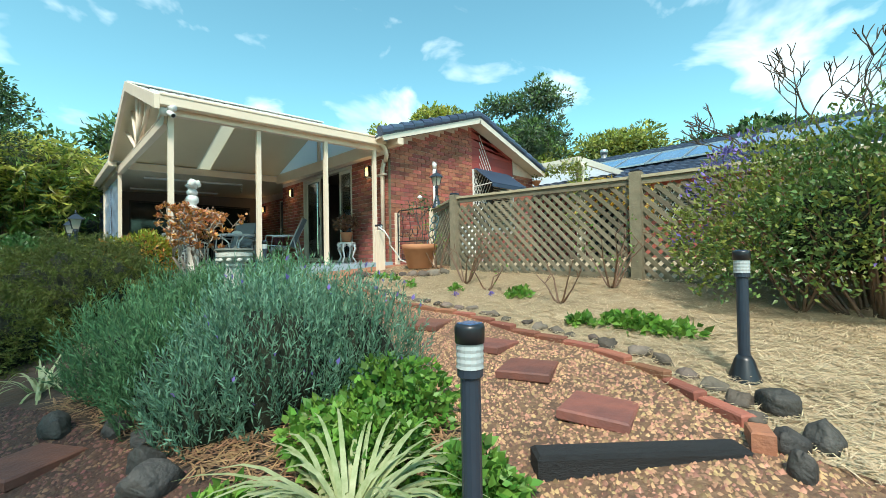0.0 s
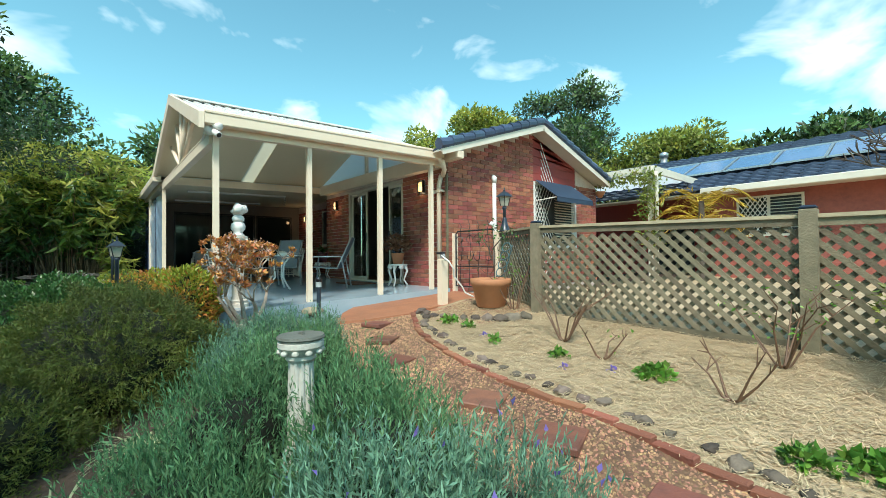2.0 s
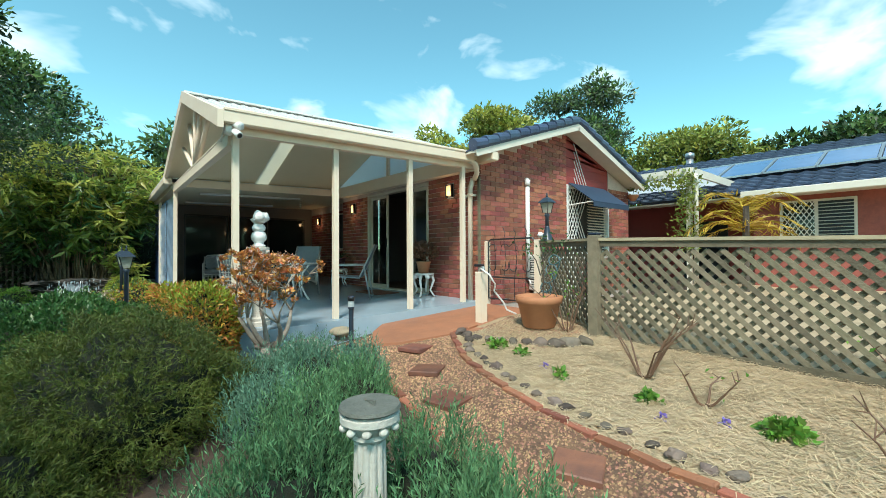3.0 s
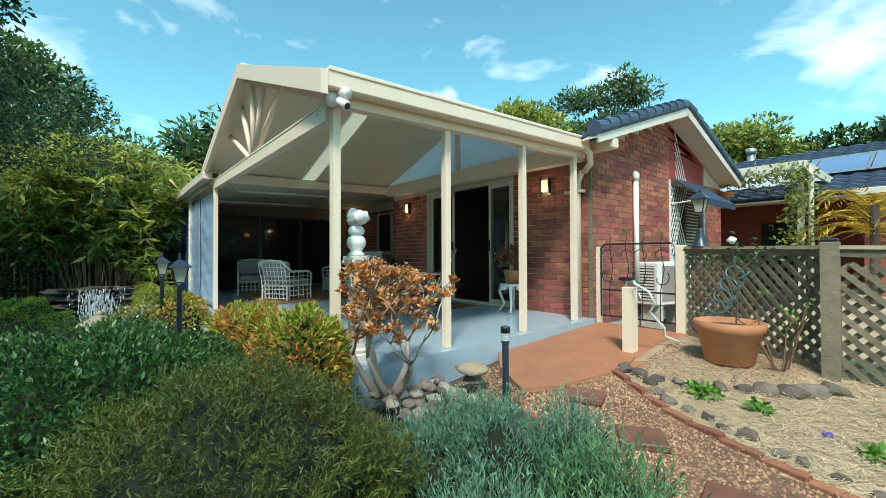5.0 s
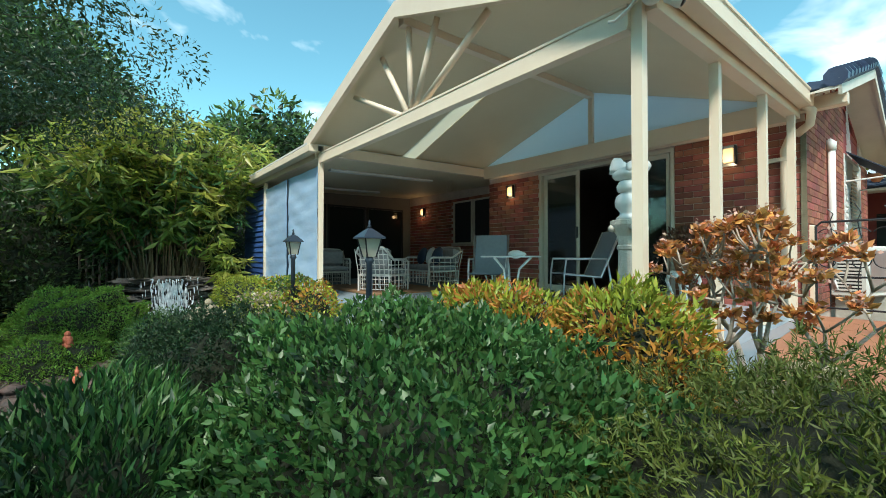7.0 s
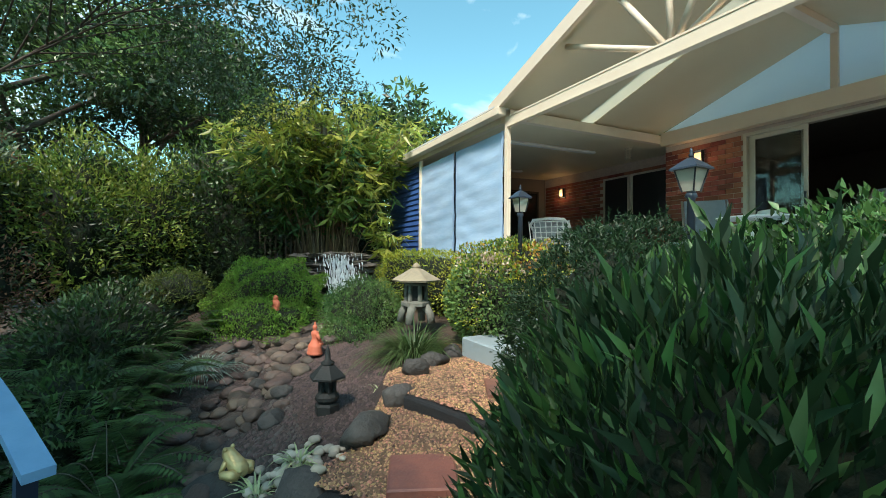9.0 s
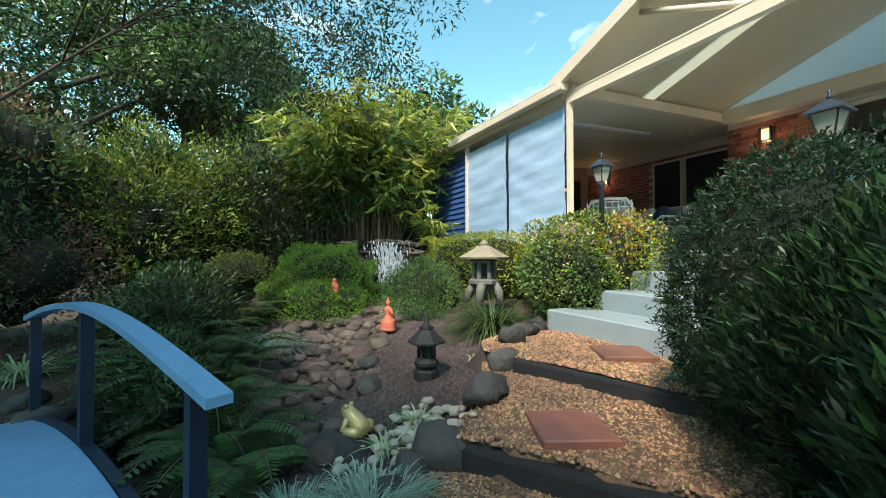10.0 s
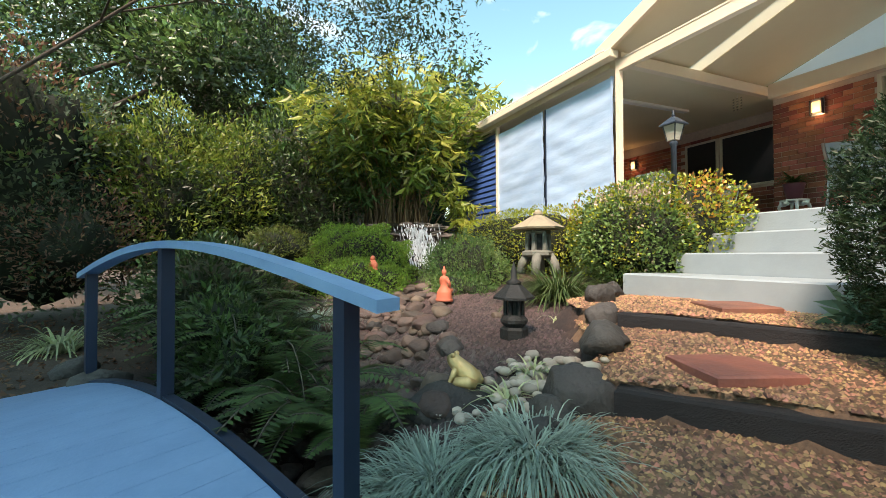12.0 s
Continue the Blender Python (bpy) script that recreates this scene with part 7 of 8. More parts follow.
strappy("blue_grass", "silver-blue grass tuft at the path edge", -2.16, -3.72, 900, 0.24, 0.005, L_BLUEG, 96, 1.1, 0.22)
strappy("spider_plant", "small cream-edged spider plant among pebbles", -2.75, -3.28, 42, 0.24, 0.012, L_STRAP, 97, 0.9, 0.04)
strappy("spider_plant", "small cream-edged spider plant on bark mulch", -3.45, -2.55, 22, 0.2, 0.012, L_STRAP, 98, 0.9, 0.03)
strappy("spider_plant", "cream-edged spider plant beside the flat rock", -2.62, -3.52, 36, 0.2, 0.012, L_STRAP, 99, 0.9, 0.04)
strappy("spider_plant", "cream-striped lily clump by the far bank", -6.2, -6.35, 120, 0.6, 0.022, L_STRAP, 100, 0.9, 0.12)
spray_shrub("box_shrub", "fine-leaved dark green clipped shrub beside the steps", (-1.48, -2.10, -0.33), (0.53, 0.51, 0.69), 23, L_HEDGED, 4200, 12, 0.09, 0.026, 0.007, 0.08, 5, -0.95)
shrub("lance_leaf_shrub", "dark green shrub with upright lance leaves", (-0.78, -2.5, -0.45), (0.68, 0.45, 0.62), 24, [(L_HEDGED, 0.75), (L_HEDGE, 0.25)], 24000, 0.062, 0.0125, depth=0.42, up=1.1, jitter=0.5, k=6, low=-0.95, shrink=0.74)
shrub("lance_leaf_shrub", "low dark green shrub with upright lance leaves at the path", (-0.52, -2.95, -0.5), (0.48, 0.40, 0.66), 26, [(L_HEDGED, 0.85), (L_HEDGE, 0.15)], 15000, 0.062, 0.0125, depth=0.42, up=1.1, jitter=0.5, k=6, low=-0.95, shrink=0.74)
for x, y, r in ((-1.98, -1.95, 0.12), (-1.8, -2.0, 0.1), (-2.0, -1.8, 0.08)):
    herb("succulent", "grey-green rosette succulent beside the path", x, y, r, 0.13, 111, L_LAVB, 40, 0.11, 0.05)


def fern(x, y, n, length, seed, z=None):
    """Arching fronds with paired leaflets."""
    rng = np.random.default_rng(seed)
    z = land(x, y) if z is None else z
    pos, way = [], []
    ob = thing("fern", "arching green fern in the shade", "fern", "ferns")
    stems = Shape()
    for k in range(n):
        a = rng.uniform(0, 6.28)
        L = length * rng.uniform(0.7, 1.15)
        rise = rng.uniform(0.9, 1.9)
        pts = []
        for j in range(15):
            t = j / 14
            r = L * t * (0.45 + 0.35 * t)
            h = L * rise * (t - 0.72 * t * t)
            pts.append(Vector((x + r * math.cos(a), y + r * math.sin(a), z + h)))
        stems.tube(pts[::2], 0.004, 4)
        for j in range(2, 15):
            d = (pts[j] - pts[j - 1]).normalized()
            sd_ = d.cross(Vector((0, 0, 1))).normalized()
            w = 0.15 * L / 0.8 * math.sin(math.pi * (j / 15) ** 0.7) + 0.02
            for s_ in (-1, 1):
                for e in (0.0, 0.5):
                    pos.append(tuple(pts[j - 1].lerp(pts[j], e)))
                    way.append(tuple((sd_ * s_ + d * 0.35 + Vector((0, 0, -0.12))) * w))
    part("stem", stems, TRUNK, ob)
    pos, way = np.array(pos), np.array(way)
    ln = np.linalg.norm(way, axis=1)
    u = unit(way)
    nrm = np.array([[0, 0, 1.0]])
    side = unit(np.cross(u, nrm))
    wd = 0.0125
    v = np.stack([pos, pos + u * (ln * 0.4)[:, None] + side * wd, pos + u * ln[:, None], pos + u * (ln * 0.4)[:, None] - side * wd], 1).reshape(-1, 3)
    q = (np.arange(len(pos)) * 4)[:, None] + np.array([[0, 1, 2, 3]])
    part("frond", fast_mesh("frond", v, q, L_FERN), L_FERN, ob)
    return ob


for i, (x, y, n, L) in enumerate(((-3.95, -4.45, 16, 0.7), (-4.5, -4.8, 16, 0.85), (-3.35, -4.32, 16, 0.7), (-5.2, -4.98, 18, 0.9), (-5.9, -4.6, 16, 0.9), (-6.6, -4.3, 16, 0.85), (-5.0, -5.0, 14, 0.75), (-7.2, -4.6, 14, 0.9), (-2.95, -4.15, 12, 0.5))):
    fern(x, y, n, L, 130 + i)
shrub("cloud_conifer", "small dark cloud-pruned conifer", (-7.0, -4.35, -0.35), (0.55, 0.4, 0.25), 141, [(L_DARK, 1)], 4000, 0.05, 0.01, depth=0.2, lump=0.3, k=5)
strappy("silver_grass", "soft silver-green grass mound in the shade", -5.6, -4.0, 260, 0.5, 0.008, L_BLUEG, 142, 0.9, 0.2)

for i, (x, y, n, L) in enumerate(((-4.25, -4.72, 16, 0.8), (-3.8, -4.62, 12, 0.6), (-5.5, -5.2, 18, 0.9), (-6.2, -5.1, 18, 0.9), (-4.6, -4.45, 14, 0.7), (-7.0, -5.3, 16, 0.9), (-5.0, -4.25, 12, 0.6))):
    fern(x, y, n, L, 160 + i)
shrub("undergrowth", "dark leafy undergrowth behind the ferns", (-6.3, -5.0, -1.0), (1.5, 0.7, 0.75), 171, [(L_TREE, 0.8), (L_FERN, 0.2)], 6000, 0.09, 0.025, depth=0.4, lump=0.3, low=-0.3, k=5)
shrub("undergrowth", "dark leafy undergrowth beside the bridge", (-4.4, -4.75, -1.3), (0.8, 0.4, 0.5), 172, [(L_TREE, 0.8), (L_FERN, 0.2)], 3500, 0.08, 0.022, depth=0.4, lump=0.3, low=-0.3, k=5)


# ---- bamboo, trees and distance ----
def bamboo(x, y, z):
    """Canes that fan out of one stool, their upper halves hung with drooping whorls of long leaves."""
    rng = np.random.default_rng(200)
    r = random.Random(200)
    ob = thing("bamboo_clump", "tall dense bamboo clump with drooping yellow-green leaves", "bamboo", at=(0, 0, 0))
    canes = Shape()
    nodes = []
    for k in range(190):
        a = r.uniform(0, 6.28)
        rad = 0.75 * math.sqrt(r.random())
        p = Vector((x + rad * math.cos(a) * 0.7, y + rad * math.sin(a), z))
        lean = Vector((math.cos(a), math.sin(a) * 1.1, 0)) * (0.25 + rad) * r.uniform(0.5, 2.0)
        h = r.uniform(3.1, 5.0) - 0.35 * lean.length
        pts = []
        for j in range(7):
            t = j / 6
            pts.append(p + lean * t ** 1.7 + Vector((0, 0, h * (t - 0.14 * t * t * t))))
        canes.tube(pts, [0.017, 0.016, 0.014, 0.012, 0.010, 0.007, 0.004], 5, caps=False)
        for j in range(3, 7):
            for e in range(3 if j > 3 else 1):
                nodes.append(pts[j].lerp(pts[j - 1], r.random()))
    for k in range(150):
        a = r.uniform(0, 6.28)
        q = Vector((x + 0.62 * math.cos(a), y + 0.8 * math.sin(a), z + r.uniform(0.5, 1.9)))
        canes.tube([q, q + Vector((r.uniform(0.0, 0.15), r.uniform(-0.1, 0.1), -r.uniform(0.3, 0.8)))], [0.014, 0.006], 4, caps=False)
    tagged(part("cane", canes, CANE, ob, "brown bamboo canes"), kind="stuff")
    # Dark core paints the shade in the middle of the clump.
    part("inner_mass", core((x - 0.3, y, z + 2.9), (1.1, 1.5, 1.0), 5, 0.8, 0, 0.3, 4), CORE, ob, smooth=True)
    nd = np.array([tuple(n) for n in nodes])
    nd = nd + rng.normal(size=nd.shape) * np.array([[0.14, 0.14, 0.10]])
    per = 8
    n = len(nd) * per
    c = np.repeat(nd, per, axis=0)
    out = unit((c - np.array([[x, y, z + 2.4]])) * np.array([[1, 1, 0.5]]))
    a = rng.uniform(0, 6.28, n)
    p = c + rng.normal(size=(n, 3)) * 0.05
    way = np.stack([np.cos(a), np.sin(a), rng.uniform(-1.3, 0.15, n)], 1) + out * 0.5
    # Leaf colour carries the light: dark green low, yellow on the sunny top.
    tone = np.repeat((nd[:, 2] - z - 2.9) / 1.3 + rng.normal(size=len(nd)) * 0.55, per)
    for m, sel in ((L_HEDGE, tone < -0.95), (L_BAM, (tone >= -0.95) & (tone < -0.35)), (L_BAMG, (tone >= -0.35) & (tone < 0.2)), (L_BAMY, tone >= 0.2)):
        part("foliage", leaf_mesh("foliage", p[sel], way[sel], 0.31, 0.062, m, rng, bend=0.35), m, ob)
    # low leafy side shoots with broad pale leaves
    for (dx, dy, h), m in (((1.5, 0.9, 1.1), L_BAMG), ((1.55, 1.1, 0.5), L_BAMY), ((1.2, 0.75, 2.1), L_BAMY), ((1.3, 0.2, 1.6), L_BAM)):
        b, t = Vector((x + 0.5, y + 0.5, z)), Vector((x + dx, y + dy, z + h + 0.35))
        part("shoot", Shape().tube([b, b.lerp(t, 0.5) + Vector((0, 0, 0.3)), t], [0.014, 0.011, 0.005], 5), CANE, ob)
        q = np.array([[x + dx, y + dy, z + h]]) + rng.normal(size=(22, 3)) * np.array([[0.14, 0.18, 0.24]])
        q = np.repeat(q, 7, axis=0)
        a = rng.uniform(0, 6.28, len(q))
        part("foliage", leaf_mesh("foliage", q, np.stack([np.cos(a) + 0.3, np.sin(a), rng.uniform(-1.4, 0.0, len(q))], 1), 0.30, 0.066, m, rng, bend=0.3), m, ob)
    return ob


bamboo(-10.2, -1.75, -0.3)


def tree(name, label, x, y, z, h, crown, mats, seed, n=5000, leaf_len=0.14, leaf_w=0.05, trunk=0.16, limbs=9, clump=0.55, lean=(0, 0), hang=0.0, low=0.35):
    """A tapered trunk with limbs and a crown of leaf clumps with gaps."""
    rng = np.random.default_rng(seed)
    r = random.Random(seed)
    ob = thing(name, label, "tree")
    top = Vector((x + lean[0], y + lean[1], z + h))
    pts = [Vector((x, y, z)).lerp(top, t) + Vector((r.uniform(-1, 1), r.uniform(-1, 1), 0)) * 0.03 * h * (0 < t < 1) for t in (0, 0.25, 0.5, 0.75, 0.92)]
    part("trunk", Shape().tube(pts, [trunk, trunk * 0.8, trunk * 0.6, trunk * 0.4, trunk * 0.15], 8), TRUNK, ob, smooth=True)
    tips = []
    for k in range(limbs):
        t = low + (0.95 - low) * (k + r.random() * 0.6) / limbs
        f = t * (len(pts) - 1)
        i = min(int(f), len(pts) - 2)
        b = pts[i].lerp(pts[i + 1], f - i)
        a = k * 2.4 + r.uniform(-0.5, 0.5)
        reach = r.uniform(0.55, 1.0)
        e = Vector((top.x + math.cos(a) * crown[0] * reach, top.y + math.sin(a) * crown[1] * reach, z + h - crown[2] + crown[2] * r.uniform(-0.6, 0.9)))
        m = b.lerp(e, 0.5) + Vector((0, 0, 0.08 * h))
        part("limb", Shape().tube([b, m, e], [trunk * 0.35, trunk * 0.22, trunk * 0.06], 6), TRUNK, ob, smooth=True)
        tips += [(e, 1.0), (m, 0.8), (m.lerp(e, 0.5), 0.9)]
        for j in range(3):
            q = e + Vector((r.uniform(-1, 1) * crown[0], r.uniform(-1, 1) * crown[1], r.uniform(-0.6, 0.8) * crown[2])) * 0.38
            tips.append((q, 0.8))
    tips += [(top, 0.9)]
    cp = np.array([tuple(t) for t, _ in tips])
    cs = np.array([s_ for _, s_ in tips])
    scale_ = 1.6 if leaf_len > 0.14 else 1.0
    idx = rng.integers(0, len(cp), n)
    d = unit(rng.normal(size=(n, 3)))
    rad = clump * cs[idx] * rng.uniform(0.35, 1.0, n) ** 0.5
    p = cp[idx] + d * rad[:, None] * np.array([[1, 1, 0.75]])
    way = d + np.array([[0, 0, 0.25 - hang]]) + rng.normal(size=p.shape) * 0.7
    # Sunlight put into leaf colour: sun-facing leaves take the later, lighter materials.
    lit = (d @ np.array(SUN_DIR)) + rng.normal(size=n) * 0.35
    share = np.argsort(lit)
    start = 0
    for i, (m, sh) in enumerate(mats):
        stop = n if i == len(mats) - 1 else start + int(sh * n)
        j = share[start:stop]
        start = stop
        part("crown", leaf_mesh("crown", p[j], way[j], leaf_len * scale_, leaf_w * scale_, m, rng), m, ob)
    return ob


# overhanging tree of the lower garden
tree("overhanging_tree", "dark small-leaved tree overhanging the lower garden", -6.4, -9.4, -1.3, 5.5, (2.9, 2.1, 1.0), [(L_TREE, 1.0)], 301, 22000, 0.08, 0.028, 0.032, 20, 0.6, (0.2, 5.3), 0.5, 0.6)
for i, (c, z, n) in enumerate((((-9.7, -5.0, 0.5), (0.95, 0.85, 1.35), 6500), ((-9.0, -6.1, 0.25), (0.9, 0.95, 1.3), 6500), ((-10.2, -5.9, 1.35), (1.1, 1.1, 0.95), 7000), ((-9.2, -6.9, 0.75), (0.8, 0.7, 0.95), 4500))):
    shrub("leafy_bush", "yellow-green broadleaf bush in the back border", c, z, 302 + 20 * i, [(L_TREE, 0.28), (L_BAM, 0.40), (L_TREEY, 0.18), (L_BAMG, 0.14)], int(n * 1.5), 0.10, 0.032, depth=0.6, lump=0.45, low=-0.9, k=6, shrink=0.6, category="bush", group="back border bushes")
shrub("leafy_bush", "dark glossy bush in the back border", (-8.6, -7.9, 0.5), (1.5, 1.7, 2.1), 303, [(L_GUM, 0.5), (L_RAPH, 0.3), (L_BROWN, 0.2)], 12000, 0.10, 0.04, depth=0.4, lump=0.3, low=-0.8, k=4, category="bush")
shrub("leafy_bush", "dark leafy bush behind the ferns", (-10.2, -3.9, 0.3), (1.2, 1.2, 1.8), 304, [(L_TREE, 0.95), (L_RAPH, 0.05)], 9000, 0.12, 0.045, depth=0.5, lump=0.3, low=-0.9, k=4, shrink=0.6, category="bush")
shrub("leafy_bush", "dark leafy bush behind the bamboo stool", (-12.4, -0.7, 0.4), (0.9, 1.6, 1.7), 308, [(L_TREE, 1.0)], 5000, 0.14, 0.05, depth=0.4, lump=0.3, low=-0.9, k=4, category="bush")
shrub("dry_shrub", "brown twiggy shrub in the shaded border", (-7.4, -6.6, -0.3), (0.8, 0.7, 0.7), 305, [(L_BROWN, 0.7), (L_TREE, 0.3)], 2600, 0.06, 0.02, depth=0.7, lump=0.3, shrink=0.45, low=-0.8, k=4, category="bush")
shrub("leafy_bush", "dark bush closing the far garden corner", (-6.5, -10.0, 0.5), (2.0, 1.3, 2.0), 306, [(L_TREE, 1.0)], 7000, 0.11, 0.04, depth=0.4, lump=0.3, low=-0.8, k=4, category="bush")
shrub("leafy_bush", "dark leafy bush beyond the bamboo", (-13.0, -4.0, 0.8), (2.0, 2.2, 2.6), 307, [(L_TREE, 0.8), (L_BAM, 0.2)], 9000, 0.14, 0.045, depth=0.35, lump=0.3, low=-0.8, k=4, category="bush")
for i in range(26):
    y = -4.3 + i * 0.105
    solid("paling", Shape().tube([(-9.9, y, -0.5), (-9.88, y, 0.62 + 0.05 * math.sin(i * 3))], 0.022, 6), TRUNK, "dark brushwood fence paling behind the mound", "fence paling", "palings")

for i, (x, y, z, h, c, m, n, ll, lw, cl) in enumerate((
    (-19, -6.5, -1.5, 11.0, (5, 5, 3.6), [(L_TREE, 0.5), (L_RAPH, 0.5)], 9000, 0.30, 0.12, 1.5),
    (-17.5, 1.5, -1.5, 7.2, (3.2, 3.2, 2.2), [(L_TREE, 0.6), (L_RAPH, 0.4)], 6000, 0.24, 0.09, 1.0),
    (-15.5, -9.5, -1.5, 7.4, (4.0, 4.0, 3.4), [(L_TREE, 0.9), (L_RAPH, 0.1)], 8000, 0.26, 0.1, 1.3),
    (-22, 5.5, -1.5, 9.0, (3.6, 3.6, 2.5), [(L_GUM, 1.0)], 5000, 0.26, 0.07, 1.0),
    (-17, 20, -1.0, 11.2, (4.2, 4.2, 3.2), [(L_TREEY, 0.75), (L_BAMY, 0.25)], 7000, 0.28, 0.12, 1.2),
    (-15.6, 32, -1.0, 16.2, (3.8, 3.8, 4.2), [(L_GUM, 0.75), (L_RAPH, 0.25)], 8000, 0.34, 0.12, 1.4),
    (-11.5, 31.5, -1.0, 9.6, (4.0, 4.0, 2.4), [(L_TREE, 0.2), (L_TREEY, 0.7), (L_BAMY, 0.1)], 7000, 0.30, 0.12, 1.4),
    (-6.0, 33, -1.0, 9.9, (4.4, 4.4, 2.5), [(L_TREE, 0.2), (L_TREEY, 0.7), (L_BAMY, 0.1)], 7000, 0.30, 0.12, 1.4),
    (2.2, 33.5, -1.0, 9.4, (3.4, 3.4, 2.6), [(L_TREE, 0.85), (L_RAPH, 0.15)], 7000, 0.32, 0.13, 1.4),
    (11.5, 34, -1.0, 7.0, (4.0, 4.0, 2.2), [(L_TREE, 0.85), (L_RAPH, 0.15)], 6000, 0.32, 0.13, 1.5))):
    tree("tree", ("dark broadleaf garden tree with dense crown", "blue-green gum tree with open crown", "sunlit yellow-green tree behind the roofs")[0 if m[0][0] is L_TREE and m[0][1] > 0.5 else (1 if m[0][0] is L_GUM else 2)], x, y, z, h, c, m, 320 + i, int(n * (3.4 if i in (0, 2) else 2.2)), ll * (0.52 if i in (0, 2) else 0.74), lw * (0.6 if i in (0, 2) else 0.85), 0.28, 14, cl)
# unseen trees added behind the way in, to cast shade from the sunny side
tree("tree", "unseen dark broadleaf tree added to shade the lower path", 0.8, -9.2, -1.4, 7.6, (2.6, 2.6, 1.9), [(L_TREE, 1.0)], 351, 5200, 0.3, 0.14, 0.2, 12, 1.0)
tree("tree", "unseen dark broadleaf tree added at the garden edge for shade", -1.6, -10.6, -1.4, 7.8, (2.6, 2.4, 1.9), [(L_TREE, 1.0)], 352, 3800, 0.3, 0.14, 0.2, 12, 1.0)
tree("tree", "unseen slim dark broadleaf tree added to shade the lower path", 2.5, -6.75, -1.3, 7.0, (1.1, 1.0, 1.0), [(L_TREE, 1.0)], 353, 6000, 0.13, 0.085, 0.12, 12, 0.55)
tree("tree", "unseen dark broadleaf tree added to shade the upper path", 6.2, -5.9, -1.2, 7.0, (1.9, 1.7, 1.2), [(L_TREE, 1.0)], 354, 9000, 0.13, 0.085, 0.12, 14, 0.75)
# far tree line that closes the horizon
rngd = np.random.default_rng(400)
a_ = rngd.uniform(0, 2 * math.pi, 26000)
r_ = rngd.uniform(48, 62, 26000)
h_ = (5.0 + 2.2 * np.sin(a_ * 9) + 1.5 * np.sin(a_ * 23 + 1)) * rngd.uniform(0, 1, 26000) ** 0.6
pts_ = np.stack([r_ * np.cos(a_), r_ * np.sin(a_), h_ - 1.6], 1)
tagged(new("far_woods", leaf_mesh("far_woods", pts_, rngd.normal(size=pts_.shape), 1.5, 0.8, L_TREE, rngd)), "distant dark belt of trees round the houses", "trees", kind="stuff")

# bare frangipani-like branches beyond the fence
bt = thing("bare_tree", "leafless dark branching tree beyond the fence", "tree", at=(6.55, 4.75, -0.3))
r_b = random.Random(12)


def twigs(p, d, L, rad, depth):
    e = p + d * L
    m = p.lerp(e, 0.5) + Vector((r_b.uniform(-0.06, 0.06), r_b.uniform(-0.06, 0.06), 0.02)) * L * 2
    part("branch", Shape().tube([p, m, e], [rad, rad * 0.85, rad * 0.7], 5), TRUNK, bt)
    if depth < 6:
        for k in range(2 if depth else 4):
            nd = (d + Vector((r_b.uniform(-0.8, 0.8), r_b.uniform(-0.8, 0.8), r_b.uniform(-0.1, 0.5)))).normalized()
            twigs(e, nd, L * 0.74, max(rad * 0.6, 0.006), depth + 1)


twigs(Vector((0, 0, 0)), Vector((-0.12, 0, 1)).normalized(), 0.8, 0.045, 0)

# ---- the wing behind, its solar roof, and the small pergola ----
wing = thing("house_wing", "low brick wing with dark tiled roof and solar panels", "house")
WY, WE, WR, WRY = 11.0, 2.22, 4.15, 16.0
part("wall", Shape().box(2.2, 16.0, WY + 0.6, WY + 0.8, -0.4, 2.2), BRICKJ, wing)
part("wall", Shape().box(-4.0, 2.2, WY + 2.2, WY + 2.4, -0.4, 2.4), REDBOARD, wing)
part("wall", Shape().box(2.0, 2.2, WY + 0.6, WY + 2.4, -0.4, 2.2), BRICKJ, wing)
part("soffit", Shape().box(-4, 16.5, WY, WY + 0.6, WE - 0.08, WE - 0.04), HOUSEWHITE, wing)
part("gutter", Shape().box(1.9, 16.5, WY - 0.12, WY, WE - 0.1, WE + 0.06, 0.015), HOUSEWHITE, wing)
rt = Shape()
nrow = 16
for r_ in range(nrow):
    t0, t1 = r_ / nrow, (r_ + 1) / nrow
    ya, yb = WY - 0.08 + (WRY - WY) * t0, WY - 0.08 + (WRY - WY) * t1
    za, zb = WE + 0.09 + (WR - WE) * t0, WE + 0.03 + (WR - WE) * t1
    for c in range(60):
        x0 = -4 + c * 0.345
        rt.add([(x0, ya, za), (x0 + 0.17, ya, za - 0.045), (x0 + 0.345, ya, za), (x0, yb, zb), (x0 + 0.17, yb, zb - 0.045), (x0 + 0.345, yb, zb), (x0, ya, za - 0.06), (x0 + 0.17, ya, za - 0.09), (x0 + 0.345, ya, za - 0.06)],
               [(0, 1, 4, 3), (1, 2, 5, 4), (6, 7, 1, 0), (7, 8, 2, 1)])
part("roof_tiles", rt, TILEJ, wing)
part("roof_back", Shape().add([(-4, WRY, WR), (16.7, WRY, WR), (16.7, WRY + 5, WE), (-4, WRY + 5, WE)], [(0, 1, 2, 3)]), TILEJ, wing)
sp_ = (WR - WE) / (WRY - WY)
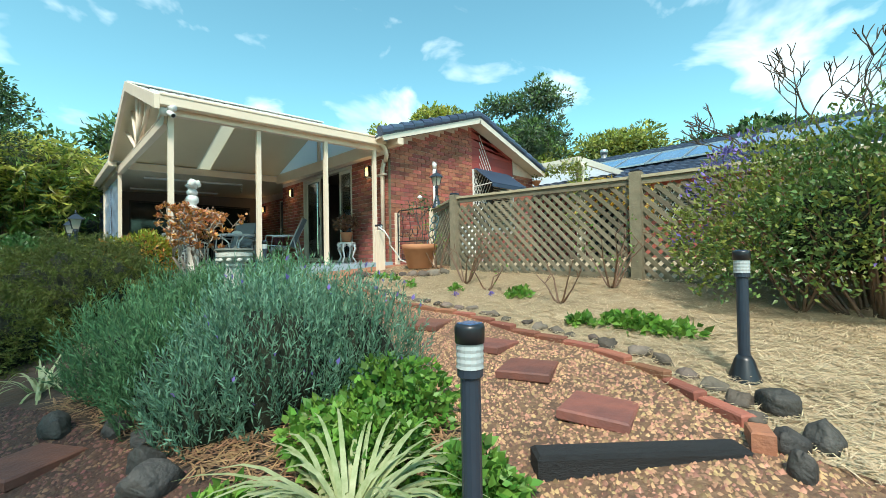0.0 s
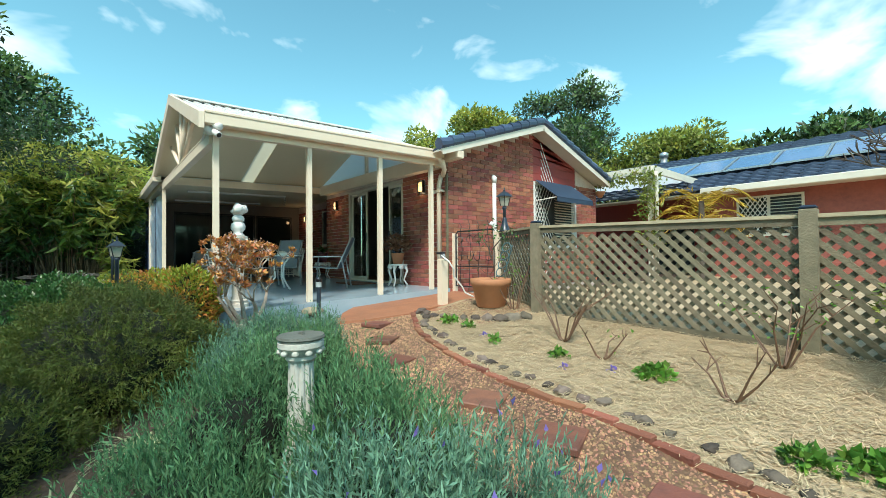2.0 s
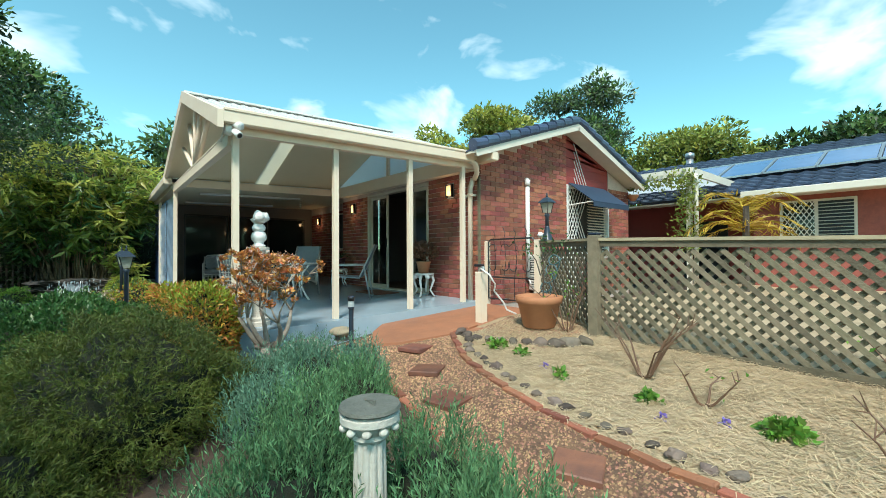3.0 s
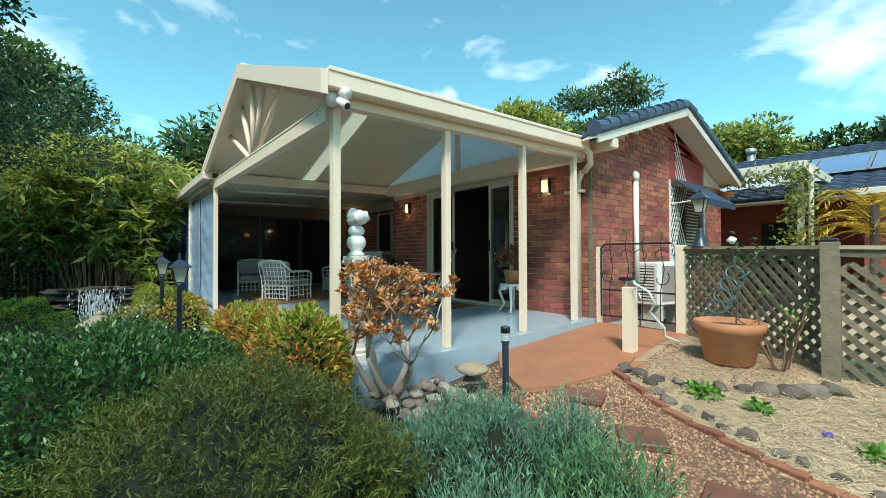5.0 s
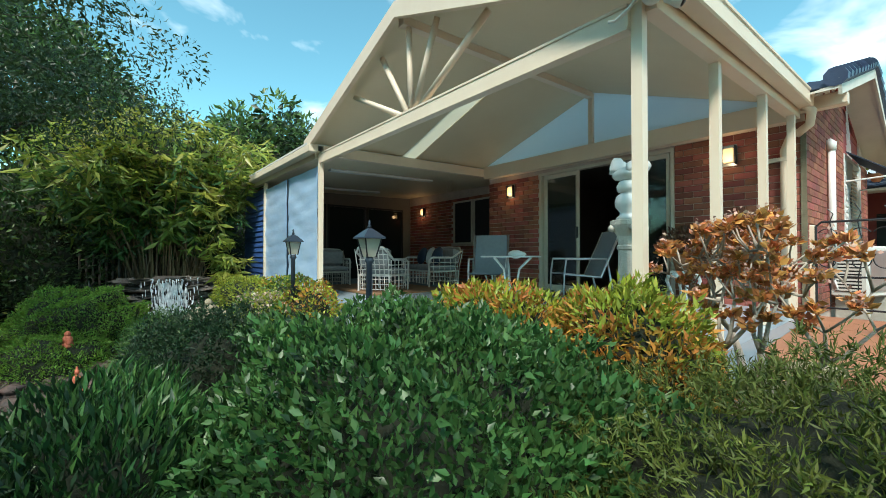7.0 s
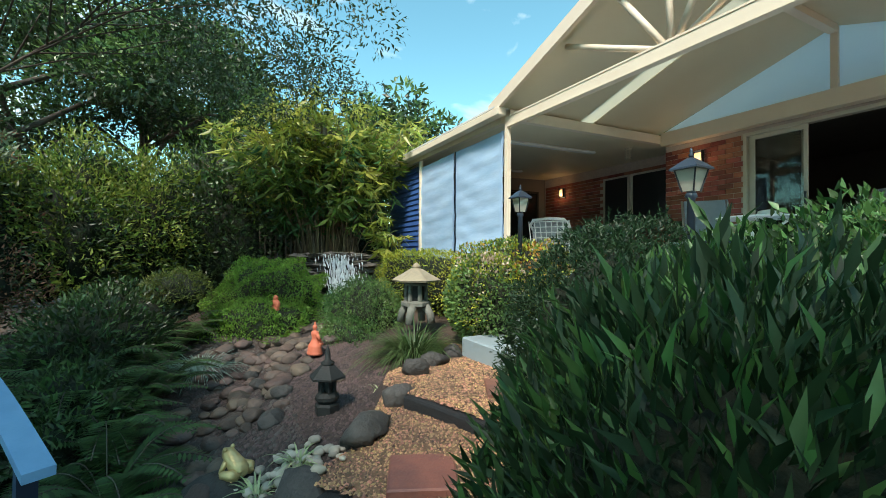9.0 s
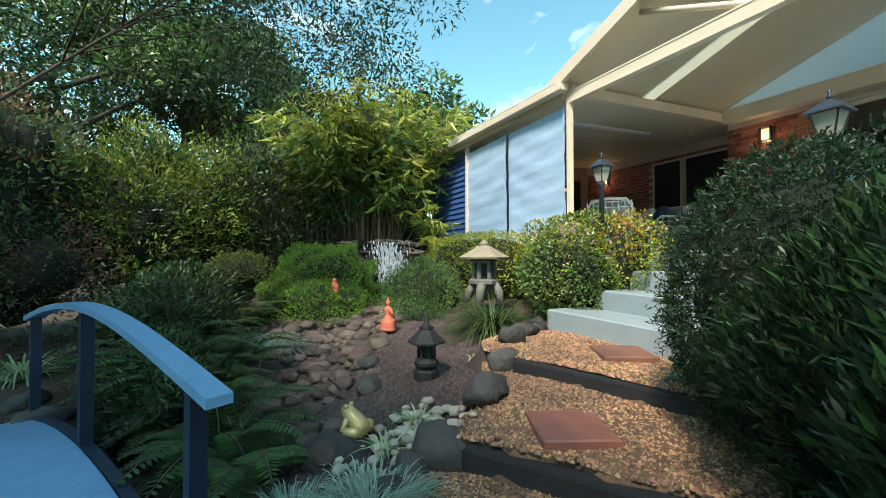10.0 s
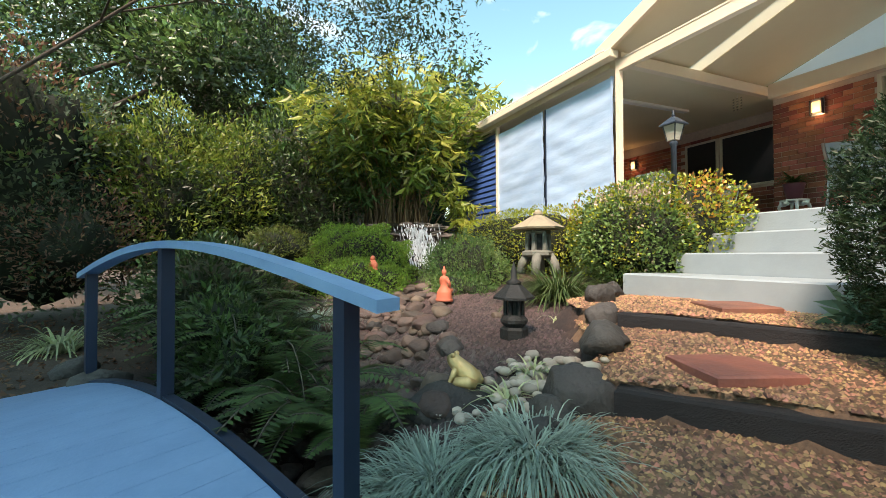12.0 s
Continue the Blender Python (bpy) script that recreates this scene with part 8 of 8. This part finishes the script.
for c in range(9):
    x0 = -2.2 + c * 1.06
    y0, y1 = WY + 1.3, WY + 2.95
    f = lambda y: WE + 0.17 + (y - WY) * sp_
    pn = part("solar_panel", Shape().add([(x0 + 0.03, y0 + 0.03, f(y0 + 0.03)), (x0 + 1.0, y0 + 0.03, f(y0 + 0.03)), (x0 + 1.0, y1 - 0.03, f(y1 - 0.03)), (x0 + 0.03, y1 - 0.03, f(y1 - 0.03))], [(0, 1, 2, 3)]), SOLAR, wing, "blue framed solar panel")
    fr = Shape().beam((x0, y0, f(y0)), (x0 + 1.03, y0, f(y0)), 0.03, 0.05).beam((x0, y1, f(y1)), (x0 + 1.03, y1, f(y1)), 0.03, 0.05).beam((x0, y0, f(y0)), (x0, y1, f(y1)), 0.03, 0.05).beam((x0 + 1.03, y0, f(y0)), (x0 + 1.03, y1, f(y1)), 0.03, 0.05)
    part("panel_frame", fr, STEEL, pn)
w2 = part("window", Shape().box(2.52, 3.85, WY + 0.55, WY + 0.598, 1.0, 2.02), HOUSEWHITE, wing)
part("pane", Shape().box(2.58, 3.15, WY + 0.54, WY + 0.549, 1.05, 1.97), DARKPANE, w2)
for k in range(12):
    part("shutter_slat", Shape().box(3.22, 3.8, WY + 0.53, WY + 0.549, 1.06 + k * 0.077, 1.115 + k * 0.077), BLACK, w2)
for k in range(-3, 9):
    for d in (-1, 1):
        xa = 2.58 + k * 0.1
        xb = xa + 0.57
        t0, t1 = max(0, (2.58 - xa) / 0.57), min(1, (3.15 - xa) / 0.57)
        if t1 > t0 + 0.05:
            za, zb = 1.05 + 0.92 * t0, 1.05 + 0.92 * t1
            if d < 0:
                za, zb = 3.02 - za, 3.02 - zb
            part("grille_bar", Shape().beam((xa + 0.57 * t0, WY + 0.532, za), (xa + 0.57 * t1, WY + 0.532, zb), 0.01, 0.016), WHITE, w2)
part("porch_door", Shape().box(-0.2, 1.0, WY + 2.15, WY + 2.198, -0.3, 1.75), BLACK, wing)
chm = thing("flue", "short galvanised flue with a cowl", "chimney", at=(-1.4, 17.2, 3.4))
part("pipe", Shape().lathe([(0.13, 0.0), (0.13, 1.25)], 16), STEEL, chm, smooth=True)
part("cowl", Shape().lathe([(0.17, 1.25), (0.17, 1.42), (0.1, 1.46)], 16), STEEL, chm, smooth=True)
pg = thing("pergola", "flat cream-edged pergola roof with climbing vine", "pergola")
part("roof_panel", Shape().box(-3.0, 1.35, 9.2, 13.3, 2.66, 2.70), INFILL, pg)
part("fascia", Shape().box(-3.0, 1.4, 9.12, 9.18, 2.56, 2.74), HOUSEWHITE, pg)
part("fascia", Shape().box(1.38, 1.44, 9.18, 13.4, 2.56, 2.74), HOUSEWHITE, pg)
part("post", Shape().box(1.28, 1.38, 9.2, 9.3, -0.3, 2.56), HOUSEWHITE, pg)
part("downpipe", Shape().tube([(1.47, 9.22, 2.58), (1.5, 9.2, 2.4), (1.47, 9.2, -0.2)], 0.045, 10), HOUSEWHITE, pg, smooth=True)
rng = np.random.default_rng(51)
vp = np.concatenate([np.stack([rng.uniform(-0.4, 1.5, 700), rng.uniform(9.0, 9.3, 700), 2.5 + rng.normal(size=700) * 0.1], 1), np.stack([1.33 + rng.normal(size=700) * 0.16, 9.15 + rng.normal(size=700) * 0.12, rng.uniform(0.8, 2.5, 700)], 1)])
part("vine", leaf_mesh("vine", vp, rng.normal(size=vp.shape), 0.1, 0.05, L_TREEY, rng), L_TREEY, pg)
hb = thing("hanging_basket", "small hanging basket under the pergola", "hanging basket", at=(0.15, 9.0, 2.2))
part("basket", Shape().lathe([(0.05, -0.12), (0.13, 0.0), (0.14, 0.03)], 14), TERRACOTTA, hb, smooth=True)
part("cord", Shape().tube([(0.0, 0.0, 0.03), (0, 0.1, 0.38)], 0.006, 5), BLACK, hb)

pm = thing("golden_palm", "golden yellow palm beyond the fence", "palm", at=(2.3, 9.6, -0.3))
part("trunk", Shape().tube([(0, 0, 0), (0.02, 0, 2.1)], [0.08, 0.06], 8), TRUNK, pm)
rng = np.random.default_rng(52)
pos, way = [], []
for k in range(26):
    a = rng.uniform(0, 6.28)
    e = rng.uniform(0.4, 1.8)
    L = rng.uniform(0.8, 1.35)
    b = np.array([0.0, 0.0, rng.uniform(1.5, 2.2)])
    for j in range(16):
        t = j / 15
        c = b + np.array([math.cos(a) * L * t, math.sin(a) * L * t, L * (e * t - (0.5 + 0.5 * e) * t * t)]) * 0.8
        d = np.array([math.cos(a), math.sin(a), e - (1 + e) * t])
        d /= np.linalg.norm(d)
        sd_ = np.cross(d, [0, 0, 1.0])
        for s_ in (-1, 1):
            pos.append(c)
            way.append(sd_ * s_ + d * 0.7 + np.array([0, 0, -0.2]))
part("frond", leaf_mesh("frond", np.array(pos), np.array(way), 0.32, 0.03, L_GOLD, rng, bend=0.15), L_GOLD, pm)


# ---- bricks of the house wall: nearest stretch piece by piece, the rest joined ----
def brick_rows(y_or_x0, end, z0, z1, keep):
    """Positions of bricks in stretcher bond along one wall: centre along, centre up, length."""
    out = []
    course, stretch_ = 0.086, 0.24
    k, z = 0, z0
    while z + 0.076 < z1:
        s0 = y_or_x0 - (0.12 if k % 2 else 0.0)
        while s0 < end - 0.03:
            a, b = max(s0 + 0.005, y_or_x0), min(s0 + 0.235, end)
            if b - a > 0.04 and keep((a + b) / 2, z + 0.043, b, a):
                out.append(((a + b) / 2, z + 0.043, b - a))
            s0 += stretch_
        z += course
        k += 1
    return out


brick_cache = {}


def brick_mesh(length, axis, mat):
    key = (round(length, 2), axis, mat.name)
    if key not in brick_cache:
        h = length / 2
        s = Shape().box(-h, h, -0.006, 0.02, -0.038, 0.038, 0.004) if axis == "x" else Shape().box(-0.02, 0.006, -h, h, -0.038, 0.038, 0.004)
        brick_cache[key] = s.mesh("brick", mat)
    return brick_cache[key]


walls = [o for o in house.children if o.name.startswith("wall")]
front, front2, lintel, bay, ret, side = walls[:6]
count = 0
rest = Shape()
for s0, z, L in brick_rows(-1.415, CORNER_X, -0.10, 2.22, lambda *a: True):
    part("brick", brick_mesh(L, "x", BRICK), None, front, at=Matrix.Translation((s0, FRONT_Y - 0.006, z)))
    count += 1
for s0, z, L in brick_rows(FRONT_Y, 6.32, -0.10, 3.3, lambda c, zc, b, a: zc + 0.05 < min(gable_z(a), gable_z(b))):
    if count < 300 and z < 1.9:
        part("brick", brick_mesh(L, "y", BRICK), None, side, at=Matrix.Translation((CORNER_X + 0.006, s0, z)))
        count += 1
    else:
        rest.box(CORNER_X, CORNER_X + 0.012, s0 - L / 2, s0 + L / 2, z - 0.038, z + 0.038)
tagged(part("brick_rest", rest, BRICKJ, side), kind="stuff")
rest = Shape()
for s0, z, L in brick_rows(-5.19, -3.845, -0.05, 2.22, lambda *a: True):
    rest.box(s0 - L / 2, s0 + L / 2, FRONT_Y - 0.012, FRONT_Y, z - 0.038, z + 0.038)
tagged(part("brick_rest", rest, BRICKJ, front2), kind="stuff")
rest = Shape()
for s0, z, L in brick_rows(-9.6, -5.19, -0.05, 2.2, lambda c, zc, b, a: not (-7.5 < c < -5.26 and 0.9 < zc < 2.13)):
    rest.box(s0 - L / 2, s0 + L / 2, 4.668, 4.68, z - 0.038, z + 0.038)
tagged(part("brick_rest", rest, BRICKJ, bay), kind="stuff")
rest = Shape()
for s0, z, L in brick_rows(FRONT_Y + 0.23, 4.66, -0.05, 2.2, lambda *a: True):
    rest.box(-5.202, -5.199, s0 - L / 2, s0 + L / 2, z - 0.038, z + 0.038)
tagged(part("brick_rest", rest, BRICKJ, ret), kind="stuff")
rest = Shape()
for s0, z, L in brick_rows(8.05, 9.0, -0.10, 2.3, lambda c, zc, b, a: zc + 0.05 < min(gable_z(a), gable_z(b))) + brick_rows(6.32, 8.05, -0.1, 0.72, lambda *a: True):
    rest.box(CORNER_X, CORNER_X + 0.012, s0 - L / 2, s0 + L / 2, z - 0.038, z + 0.038)
tagged(part("brick_rest", rest, BRICKJ, walls[6]), kind="stuff")
